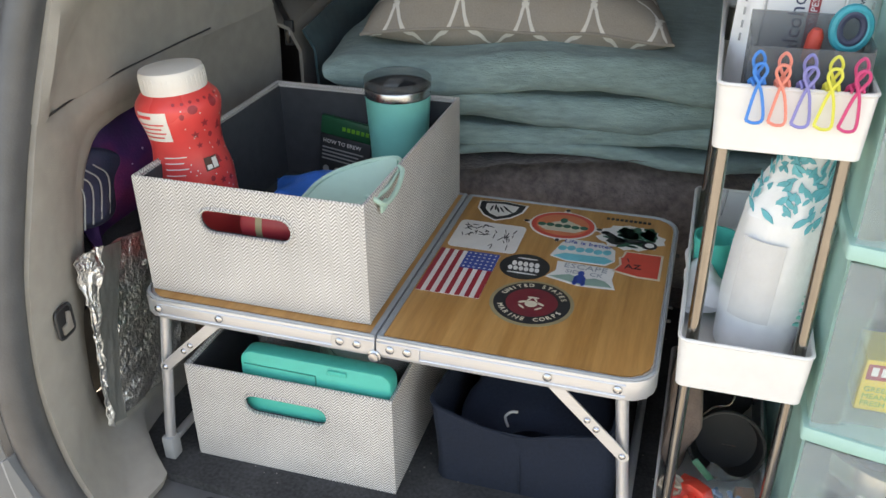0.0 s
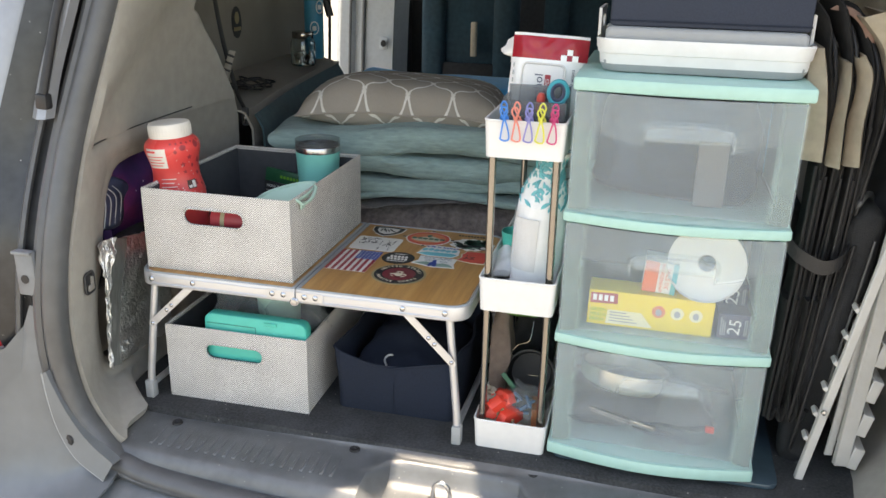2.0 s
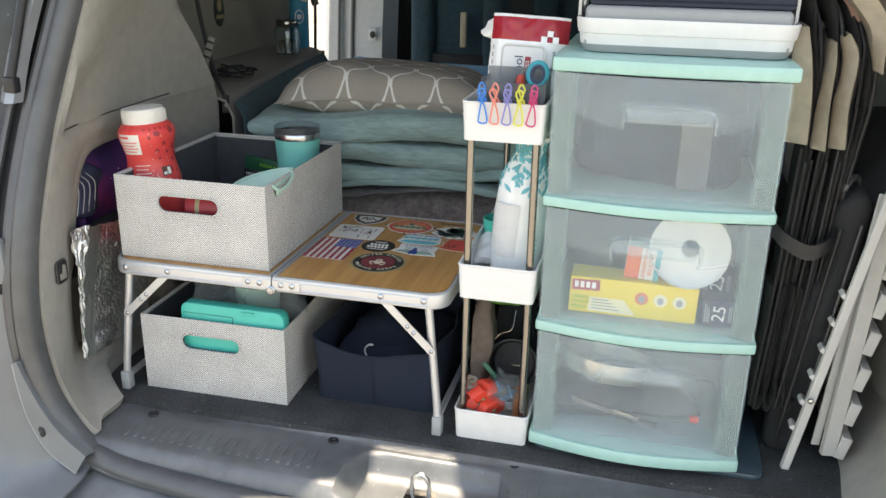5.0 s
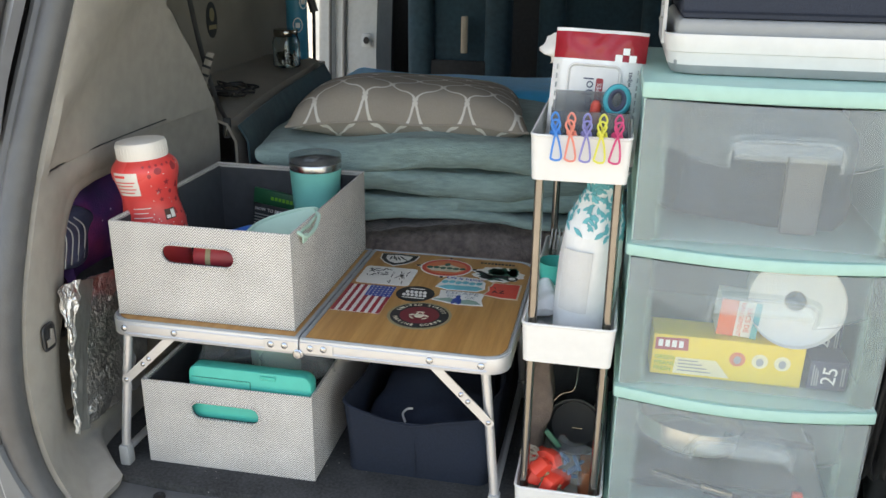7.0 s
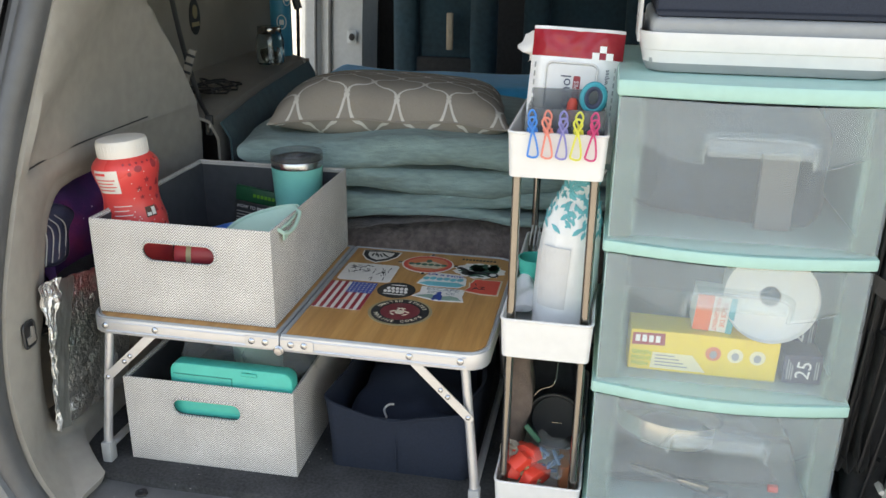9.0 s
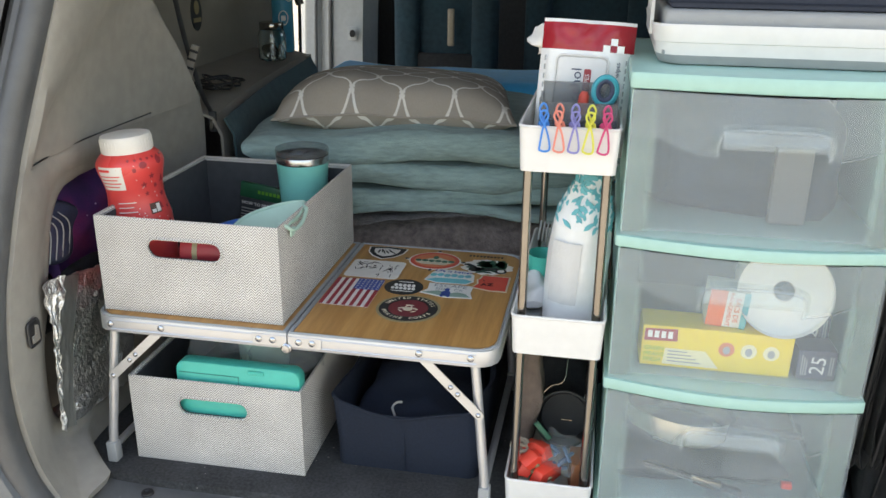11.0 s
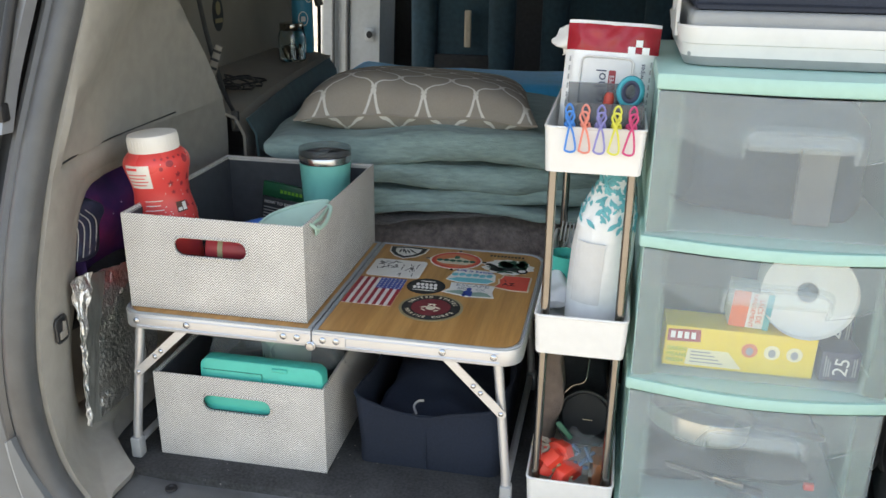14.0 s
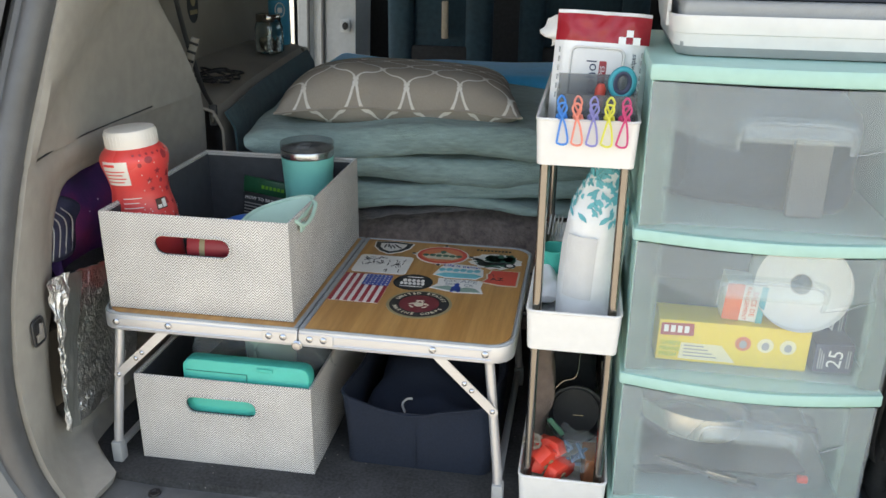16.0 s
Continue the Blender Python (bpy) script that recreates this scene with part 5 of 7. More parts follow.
def blankets():
    turn = 9.5

    def layer(bm, x0, x1, z0, z1, y0, y1, seed, nx=46, ny=22):
        tmp = bmesh.new()
        mid, hh = (z0 + z1) / 2, (z1 - z0) / 2
        ring = []
        for k in range(9):
            a = math.pi / 2 + math.pi * k / 8
            ring.append((y0 + hh * 0.9 + hh * 0.9 * math.cos(a), mid + hh * math.sin(a)))
        prof = [(y0 + (y1 - y0) * (1 - k / ny), z1) for k in range(ny)] + ring + [(y0 + (y1 - y0) * (k + 1) / ny, z0) for k in range(ny)]
        g = []
        for i in range(nx + 1):
            u = i / nx
            x = x0 + (x1 - x0) * u
            end = 0.35 + 0.65 * min(1, min(u, 1 - u) * 14) ** 0.5
            row = []
            for y, z in prof:
                q = Vector((x * 7, y * 7, z * 16 + seed))
                wob = 0.012 * noise.noise(q) + 0.006 * noise.noise(q * 2.7)
                sag = 0.008 * math.sin(x * 11 + seed) + 0.006 * noise.noise(Vector((x * 5, seed, 0)))
                row.append(tmp.verts.new((x + 0.01 * noise.noise(q + Vector((5, 5, 5))), y + wob + 0.02 * noise.noise(Vector((x * 4, seed * 3, 1))), mid + (z - mid) * end * (1 + 0.10 * noise.noise(q * 0.6)) + sag + wob * 0.35)))
            g.append(row)
        for a, b in zip(g, g[1:]):
            for k in range(len(a) - 1):
                tmp.faces.new((a[k], a[k + 1], b[k + 1], b[k]))
        tmp.faces.new(g[0])
        tmp.faces.new(g[-1])
        return join(bm, tmp)
    zs = ((0.288, 0.304), (0.303, 0.344), (0.342, 0.393), (0.389, 0.446))
    b = thing("blanket", (0, 0.437, 0), "grey-teal fleece blanket folded into a thick stack", "blanket", turn=(0, 0, turn))
    for k, (z0, z1) in enumerate(zs):
        bm = layer(None, -0.235 + 0.012 * (k % 2) + (0.02 if k < 3 else 0), 0.50, z0 + 0.003, z1 + 0.003, (0.005, 0.012, 0.0, -0.008)[k], 0.50, k * 4.1)
        part("fold", bm, TEALBLANKET, b)
    bm = layer(None, -0.26, 0.55, 0.05, 0.289, -0.022, 0.52, 31)
    bm = rumple(bm, 0.010, 22, 4)
    b = tagged(link_mesh("fleece_throw", bm, BROWNFUR, None), "dark brown plush throw rolled beneath the folded blanket", "blanket")
    b.matrix_basis = pose(0, 0.437, 0, 0, 0, turn)
    bm = cushion(0.466, 0.31, 0.124, 40, 30, power=4.4)
    uvl = bm.loops.layers.uv.active
    for f in bm.faces:
        for lp in f.loops:
            lp[uvl].uv = (lp[uvl].uv[0] / 0.098 + 0.47, lp[uvl].uv[1] / 0.105 + 0.286)
    for v in bm.verts:
        v.co.z *= 1.2 if v.co.z > 0 else 0.62
        v.co.z += 0.008 * noise.noise(v.co * 9) - (0.002 if v.co.x > 0 else 0.010) * abs(v.co.x / 0.2375) ** 2.5
        v.co += 0.005 * Vector((noise.noise(v.co * 16), noise.noise(v.co * 14 + Vector((3, 1, 2))), 0))
    bm.verts.ensure_lookup_table()
    piping = tube([bm.verts[i].co + Vector((0, -0.001, 0)) for i in range(41)], 0.0026, 6)
    p = tagged(link_mesh("pillow", bm, TRELLIS, None), "taupe pillow with white trellis pattern lying on the blankets", "pillow")
    p.matrix_basis = pose(0.026, 0.652, 0.464, -3, 1.5, 9)
    part("piping", piping, TRELLIS, p, "sewn edge of the pillow")
    # bed behind
    e = thing("mattress", (0, 0, 0), "camping mattress with a bright blue sheet filling the rear cabin", "mattress")
    bm = box(-0.30, 0.95, 0.98, 1.30, 0.20, 0.460, 0.04, 4)
    bmesh.ops.subdivide_edges(bm, edges=[ed for ed in bm.edges if ed.calc_length() > 0.3], cuts=12, use_grid_fill=True)
    part("sheet", rumple(bm, 0.014, 6, 2), BLUESHEET, e)
    s0 = [(-0.302, 0.50, 0.452), (-0.338, 0.80, 0.466), (-0.368, 1.20, 0.478)]
    part("sheet_edge", loft([shift(s0, 0.008, 0, 0.0), shift(s0, 0.026, 0.0, -0.03), shift(s0, 0.03, 0, -0.12), shift(s0, 0.034, 0, -0.40)], 7, 0.004), TEALSHEET, e, "dull teal sheet hanging along the ledge")
    part("support", box(-0.26, 0.93, 1.0, 1.28, -0.04, 0.21, 0.01), DARK, e)


storage_bin((-0.2755, 0.010, H + 0.001), 0, "grey herringbone fabric bin with cut-out handle standing on the table")
storage_bin((-0.259, 0.018, 0.0005), 0.6, "grey herringbone fabric bin with cut-out handle, under the table")
folding_table()
drawer_unit()
rolling_cart()
tote()
blankets()


# ---- what stands in the upper bin ----
def creamer_bottle():
    prof = [(0.0, 0.042), (0.006, 0.047), (0.10, 0.0480), (0.118, 0.0475), (0.140, 0.0430), (0.158, 0.0415), (0.175, 0.0442), (0.195, 0.0492), (0.206, 0.0485), (0.214, 0.043), (0.220, 0.036)]
    e = thing("creamer_bottle", (-0.247, 0.102, H + 0.0065), "red waisted creamer bottle with cream flip cap", "bottle", turn=(-1.0, -4.0, 24))
    line = smooth_line([(r, 0, z) for z, r in prof], 3)
    part("bottle_body", lathe([(q.x, q.z) for q in line], 40), RED, e)

    def rad(z):
        for (z0, r0), (z1, r1) in zip(prof, prof[1:]):
            if z0 <= z <= z1:
                return r0 + (r1 - r0) * (z - z0) / (z1 - z0)
        return prof[-1][1]

    def patch(a0, a1, z0, z1, off=0.0007, bm=None):
        n, k = 8, 6
        rows = [[((rad(z0 + (z1 - z0) * j / k) + off) * math.sin(radians(a0 + (a1 - a0) * i / n)), -(rad(z0 + (z1 - z0) * j / k) + off) * math.cos(radians(a0 + (a1 - a0) * i / n)), z0 + (z1 - z0) * j / k) for i in range(n + 1)] for j in range(k + 1)]
        return loft(rows, 1, 0.0003, bm)
    lb = part("label", patch(-58, -8, 0.168, 0.204), CREAM, e, "white directions label")
    bm = patch(-54, -30, 0.197, 0.2005, 0.0016)
    for k in range(4):
        patch(-54, -14 - 5 * (k % 2), 0.189 - 0.0055 * k, 0.1905 - 0.0055 * k, 0.0016, bm)
    part("text_bars", bm, RED, lb)
    bm = None
    for k in range(4):
        bm = patch(-30, 6 - 6 * (k % 2), 0.147 - 0.007 * k, 0.1482 - 0.007 * k, 0.0012, bm)
    part("text_bars", bm, CREAM, e)
    def spot(outline, a, z, off=0.0010):
        bm = bmesh.new()
        pts = []
        for dx, dz in outline:
            r = rad(z + dz) + off
            t = radians(a) + dx / r
            pts.append(bm.verts.new((r * math.sin(t), -r * math.cos(t), z + dz)))
        mid = bm.verts.new(((rad(z) + off * 1.3) * math.sin(radians(a)), -(rad(z) + off * 1.3) * math.cos(radians(a)), z))
        for p, q in zip(pts, pts[1:] + pts[:1]):
            bm.faces.new((p, q, mid))
        return bm
    tree = [(-0.0045, -0.005), (0.0045, -0.005), (0.0020, 0.0), (0.0034, 0.0), (0.0, 0.006), (-0.0034, 0.0), (-0.0020, 0.0)]
    ring = oval(0, 0, 0.0028, 0.0034, 12)
    for a, z, shape in ((12, 0.197, ring), (28, 0.203, oval(0, 0, 0.006, 0.005, 12)), (62, 0.205, oval(0, 0, 0.006, 0.006, 12)), (42, 0.184, star(0, 0, 0.0055)), (26, 0.172, star(0, 0, 0.0055)), (68, 0.176, tree), (50, 0.168, ring), (30, 0.158, star(0, 0, 0.004)), (66, 0.152, star(0, 0, 0.0055)), (54, 0.136, tree), (72, 0.130, star(0, 0, 0.004)), (36, 0.116, ring), (36, 0.106, ring), (52, 0.110, star(0, 0, 0.005)), (68, 0.108, ring), (84, 0.185, star(0, 0, 0.005)), (86, 0.160, tree)):
        part("ornament", spot(shape, a, z), CRIMSON, e)
    gift = part("ornament", patch(30, 52, 0.126, 0.142, 0.0012), DARKUMBER, e, "brown and white gift motif")
    part("window", patch(32, 40, 0.128, 0.133, 0.0020), CREAM, gift)
    part("window", patch(42, 50, 0.128, 0.140, 0.0020), CREAM, gift)
    bm = None
    for k in range(34):
        a, z = random.uniform(4, 95), random.uniform(0.09, 0.212)
        bm = patch(a - 0.8, a + 0.8, z - 0.0007, z + 0.0007, 0.0012, bm)
    tagged(part("snow_dots", bm, CREAM, e), kind="stuff")
    for k in range(7):
        part("dot", spot(oval(0, 0, 0.0019, 0.0017, 10), 4 + 12 * k, 0.2115 - 0.0006 * (k % 2)), CRIMSON, e)
    cap = lathe([(0.0375, 0.219), (0.0380, 0.222), (0.0375, 0.239), (0.0360, 0.2435), (0.027, 0.2455), (0.0, 0.246)], 40, close=False)
    c = part("cap", cap, CREAM, e, "cream ribbed flip cap")
    bm = None
    for k in range(40):
        a = 2 * math.pi * k / 40
        bm = box(-0.0007, 0.0007, -0.0381, -0.0370, 0.222, 0.238, bm=bm) if bm is None else join(bm, box(-0.0007, 0.0007, -0.0381, -0.0370, 0.222, 0.238), pose(0, 0, 0, 0, 0, math.degrees(a)))
    part("cap_ribs", bm, CREAM, c)


def tumbler():
    e = thing("tumbler", (-0.0685, 0.322, H + 0.0065), "mint powder-coated steel tumbler with clear lid", "tumbler")
    part("cup", lathe([(0.0, 0.0), (0.034, 0.0), (0.036, 0.004), (0.0405, 0.09), (0.0447, 0.156), (0.0447, 0.1565)], 40, close=False), MUGTEAL, e)
    part("steel_band", lathe([(0.0440, 0.1565), (0.0452, 0.1575), (0.0456, 0.168), (0.045, 0.1690), (0.043, 0.1690), (0.042, 0.150)], 40, close=False), STEEL, e, "bare steel rim band")
    # steel inside coloured charcoal for the shade within the cup
    part("inside", lathe([(0.0425, 0.170), (0.039, 0.10), (0.036, 0.05), (0.0, 0.05)], 32, close=False), CHARCOAL, e)
    lid = part("lid", lathe([(0.0415, 0.160), (0.0425, 0.1695), (0.0458, 0.1700), (0.0462, 0.1790), (0.0450, 0.181), (0.0435, 0.180), (0.042, 0.1700), (0.026, 0.1690), (0.025, 0.1680)], 40, close=False), LIDCLEAR, e, "clear smoke plastic lid")
    part("slider", box(-0.010, 0.010, -0.030, 0.0, 0.1745, 0.179, 0.002), SMOKE, lid)


def packet():
    e = thing("brew_packet", (-0.163, 0.347, 0.318), "dark green coffee packet with white print", "packet", turn=(-4, 7, -4))
    part("film", box(-0.041, 0.041, -0.004, 0.004, -0.055, 0.024, 0.0025), CHARCOAL, e)
    part("green_band", box(-0.0412, 0.0412, -0.0046, 0.0046, 0.024, 0.052, 0.002), FOREST, e)
    part("lettering", letters("HOW TO BREW", 0.0085, pose(-0.036, -0.0046, 0.014, 90, 0, 0), align="LEFT"), PAPER, e)
    bm = None
    for k in range(4):
        bm = box(-0.036, 0.030 - 0.007 * (k % 2), -0.0048, -0.0042, 0.003 - 0.0058 * k, 0.005 - 0.0058 * k, bm=bm)
    part("text_bars", bm, GREYPL, e)
    bm = None
    for k in range(6):
        bm = box(-0.006 + 0.0075 * k, -0.001 + 0.0075 * k, -0.0054, -0.0048, 0.035, 0.041, bm=bm)
    part("title_bars", bm, LIME, e)
    bm = None
    for k in range(4):
        bm = prism(oval(-0.028 + 0.018 * k, -0.03, 0.005, 0.006, 14), 0.0042, 0.0048, bm=bm, m=pose(0, 0, 0, 90, 0, 0))
    part("icons", bm, GREYPL, e)


def scoop():
    e = thing("silicone_strainer", (0.003, -0.004, -0.008), "pale sage silicone clip-on strainer hooked over the bin's edge", "strainer")
    a = [(-0.100, 0.055, 0.385), (-0.085, 0.105, 0.402), (-0.045, 0.14, 0.413), (-0.010, 0.152, 0.417)]
    b = [(-0.090, 0.052, 0.375), (-0.06, 0.085, 0.370), (-0.03, 0.11, 0.375), (-0.006, 0.13, 0.400)]
    c = [(-0.078, 0.046, 0.382), (-0.045, 0.055, 0.374), (-0.015, 0.075, 0.384), (0.000, 0.105, 0.404)]
    d = [(-0.070, 0.042, 0.400), (-0.030, 0.036, 0.405), (-0.004, 0.045, 0.410), (0.004, 0.085, 0.413)]
    part("bowl", loft([a, b, c, d], 6, 0.002), SAGE, e)
    part("bowl_rim", tube(smooth_line([d[0], d[1], d[2], (0.003, 0.066, 0.4125), d[3], (0.001, 0.125, 0.416), a[3], a[2], a[1], a[0]], 5), 0.0026, 6), SAGE, e)
    part("clip", tube(smooth_line([(-0.008, 0.048, 0.414), (0.003, 0.044, 0.414), (0.0105, 0.055, 0.405), (0.0115, 0.088, 0.406), (0.009, 0.116, 0.417), (0.001, 0.124, 0.419)], 5), 0.0030, 8), SAGE, e)
    part("hook", box(0.0075, 0.0105, 0.046, 0.062, 0.397, 0.409, 0.0012), SAGE, e)


def bin_bits():
    bm = rumple(cushion(0.11, 0.15, 0.055), 0.012, 24, 5)
    ob = tagged(link_mesh("blue_pouch", bm, BLUEBAG, None), "crumpled bright blue plastic pouch in the bin", "pouch")
    ob.matrix_basis = pose(-0.125, 0.150, 0.325, 6, -2, 20)
    bm = rumple(cushion(0.13, 0.18, 0.07), 0.014, 20, 9)
    ob = tagged(link_mesh("navy_pouch", bm, CARTON, None), "dark folded pouch filling the bottom of the bin", "pouch")
    ob.matrix_basis = pose(-0.10, 0.19, 0.308, 0, 0, -10)
    e = thing("red_canister", (-0.160, 0.058, 0.352), "glossy red canister lying behind the bin's handle slot", "canister", turn=(0, 90, 4))
    part("can", lathe([(0.0, 0.0), (0.026, 0.0), (0.029, 0.004), (0.029, 0.075), (0.022, 0.09), (0.0, 0.092)], 28, close=False), CRIMSON, e)
    part("ring", lathe([(0.0295, 0.02), (0.0298, 0.024), (0.0295, 0.028)], 28, close=False), GOLD, e)
    bm = rumple(cushion(0.16, 0.10, 0.06), 0.01, 20, 9)
    ob = tagged(link_mesh("dark_pouch", bm, CARTON, None), "dark cloth pouch under the red canister", "pouch")
    ob.matrix_basis = pose(-0.12, 0.066, 0.298, 0, 0, 0)


def lower_bin_contents():
    e = thing("teal_case", (-0.0845, 0.021, 0.0075), "long flat teal plastic case standing in the bin", "case", turn=(-2, 0, 0))
    part("shell", prism(rounded(-0.1015, 0.1015, 0.0, 0.168, 0.016), -0.013, 0.013, 0.004, m=pose(0, 0.02, 0, 90, 0, 0)), TEAL, e)
    part("seam", box(0.002, 0.0032, 0.0055, 0.0065, 0.12, 0.150), TEALDARK, e)
    part("seam", box(-0.095, 0.002, 0.0055, 0.0065, 0.1490, 0.1500), TEALDARK, e)
    part("clasp", box(0.02, 0.045, 0.004, 0.0068, 0.157, 0.163, 0.001, 1), TEAL, e)
    for x, y, z, s, seed in ((-0.145, 0.15, 0.145, 0.13, 1), (-0.050, 0.13, 0.150, 0.09, 2), (-0.08, 0.27, 0.14, 0.20, 3)):
        bm = rumple(rumple(cushion(s, 0.11, 0.11), 0.025, 22, seed), 0.010, 70, seed + 4)
        ob = tagged(link_mesh("plastic_bag", bm, BAGFILM, None), "crinkled clear plastic bag in the lower bin", "bag", "clear plastic bags")
        ob.matrix_basis = pose(x, y, z, 10, 8 * seed, 30 * seed)
    bm = rumple(cushion(0.22, 0.24, 0.12), 0.02, 12, 6)
    ob = tagged(link_mesh("dark_bundle", bm, CHARCOAL, None), "dark bundle at the bottom of the lower bin", "bundle")
    ob.matrix_basis = pose(-0.115, 0.22, 0.068)
    e = thing("green_cup", (-0.085, 0.145, 0.008), "muted green plastic cup in the lower bin", "cup")
    part("cup", lathe([(0.0, 0.0), (0.034, 0.0), (0.042, 0.165), (0.044, 0.168), (0.044, 0.176), (0.040, 0.176), (0.032, 0.004), (0.0, 0.004)], 24, close=False), SAGE, e)
    e = thing("clear_tube", (-0.165, 0.20, 0.008), "clear ribbed plastic tube in the lower bin", "tube")
    part("wall", lathe([(0.02, 0.0), (0.02, 0.16), (0.022, 0.163), (0.022, 0.178), (0.02, 0.18), (0.0, 0.18)], 20, close=False), THINCLEAR, e)


# ---- what the cart holds ----
def spring_clips():
    for k, (colour, material) in enumerate(CLIPS):
        x = 0.3675 + 0.0187 * k
        e = thing("wire_clip", (x, -0.002, 0.575), colour + " coated wire clip pinched on the white tray's rim", "clip", "wire clips", turn=(0, (-3, -2, 1, 2, 4)[k], (8, -6, 5, -4, 6)[k]))
        front = [(-0.0072, -0.003, -0.037), (-0.0030, -0.003, -0.008), (0.0, -0.005, 0.006), (0.0055, -0.007, 0.018), (0.0030, -0.008, 0.026), (-0.0030, -0.008, 0.026), (-0.0055, -0.007, 0.018), (0.001, -0.005, 0.004), (0.0050, -0.003, -0.012), (0.0072, -0.003, -0.036), (0.0, -0.003, -0.0405)]
        part("front_loop", tube(smooth_line([(a * 0.92, b, c * (0.86 if c > 0 else 0.72)) for a, b, c in front + front[:1]], 4), 0.0014, 6), material, e)
        back = [(-0.0055, 0.010, -0.012), (-0.0065, 0.0085, 0.0), (0.0, 0.006, 0.012), (0.005, 0.004, 0.026), (0.0, 0.003, 0.035), (-0.005, 0.004, 0.026), (0.0, 0.006, 0.012), (0.0065, 0.0085, 0.0), (0.0055, 0.010, -0.012)]
        part("back_loop", tube(smooth_line([(a * 0.92, b, c * 0.86) for a, b, c in back], 4), 0.0014, 6), material, e)
        part("coil", tube([(-0.006 + 0.0012 * j, 0.0035 + 0.0035 * math.cos(j * 1.6), 0.004 + 0.0035 * math.sin(j * 1.6)) for j in range(11)], 0.0014, 6), material, e)


def wipes_pack():
    e = thing("wipes_pack", (0.4085, 0.150, 0.604), "white and dark red soft pack of cleaning wipes", "wipes pack", turn=(-9, 2.0, -3))

    def sheet(z0, z1, dy, w=0.0625, seed=0):
        rows = []
        for j in range(9):
            z = z0 + (z1 - z0) * j / 8
            th = 0.021 * (1 - abs(z / 0.094) ** 6) ** 0.6 if abs(z) < 0.094 else 0.0004
            rows.append([(w * (2 * i / 16 - 1), -th * (1 - abs(2 * i / 16 - 1) ** 5) - dy + 0.0045 * noise.noise(Vector((i * 0.55, z * 60, seed))), z) for i in range(17)])
        return loft(rows, 2, 0.0008)
    part("front_film", sheet(-0.094, 0.046, 0.0), FILM, e)
    part("red_band", sheet(0.046, 0.082, 0.0004), WRAPRED, e, "dark red glossy band")
    part("crimp", sheet(0.082, 0.0865, 0.0, seed=3), FILM, e)
    rows = []
    for j in range(9):
        z = -0.094 + 0.18 * j / 8
        th = 0.016 * (1 - abs(z / 0.095) ** 6) ** 0.6
        rows.append([(0.0622 * (2 * i / 10 - 1), 0.001 + th * (1 - abs(2 * i / 10 - 1) ** 5), z) for i in range(11)])
    part("back_film", loft(rows, 2, 0.0008), FILM, e)
    lid = part("lid", prism(rounded(-0.036, 0.030, -0.075, 0.037, 0.008), 0, 0.004, 0.0015, m=pose(0, -0.0215, 0, 90, 0, 0)), WHITE, e, "white hard flip lid")
    part("lid_rim", tube([(x, -0.0245, z) for x, z in rounded(-0.038, 0.032, -0.077, 0.039, 0.009)], 0.0018, 6, closed=True), WHITE, lid)
    part("lettering", letters("alcohol", 0.020, pose(-0.009, -0.026, -0.006, 90, -90, 0)), CARTON, lid)
    part("red_tag", prism(rounded(0.0005, 0.010, -0.05, 0.022, 0.002), 0.004, 0.0046, m=pose(0, -0.0215, 0, 90, 0, 0)), CRIMSON, lid)
    part("lettering", letters("WIPES", 0.0085, pose(0.0054, -0.0265, 0.004, 90, -90, 0)), PAPER, lid)
    part("lettering", letters("40 wipes", 0.0088, pose(0.044, -0.0198, 0.018, 90, -90, 0)), CARTON, e)
    for k in range(9):
        part("text_bar", box(0.0535, 0.0555, -0.0165, -0.0158, 0.030 - 0.010 * k, 0.0365 - 0.010 * k), GREYPL, e)
    for k in range(6):
        part("text_bar", box(-0.0555, -0.0535, -0.0165, -0.0158, 0.030 - 0.012 * k, 0.037 - 0.012 * k), GREYPL, e)
    bm = box(0.022, 0.0315, -0.0222, -0.0212, 0.0455, 0.055)
    box(0.0315, 0.0405, -0.0222, -0.0212, 0.055, 0.064, bm=bm)
    box(0.0405, 0.050, -0.0222, -0.0212, 0.0455, 0.055, bm=bm)
    part("check_mark", bm, FILM, e)
    e = thing("crumpled_tissue", (0.352, 0.185, 0.66), "crumpled white tissue tucked behind the wipes", "tissue")
    bm = bmesh.new()
    bmesh.ops.create_icosphere(bm, subdivisions=3, radius=0.018)
    part("tissue", rumple(bm, 0.016, 60, 2), PAPER, e)


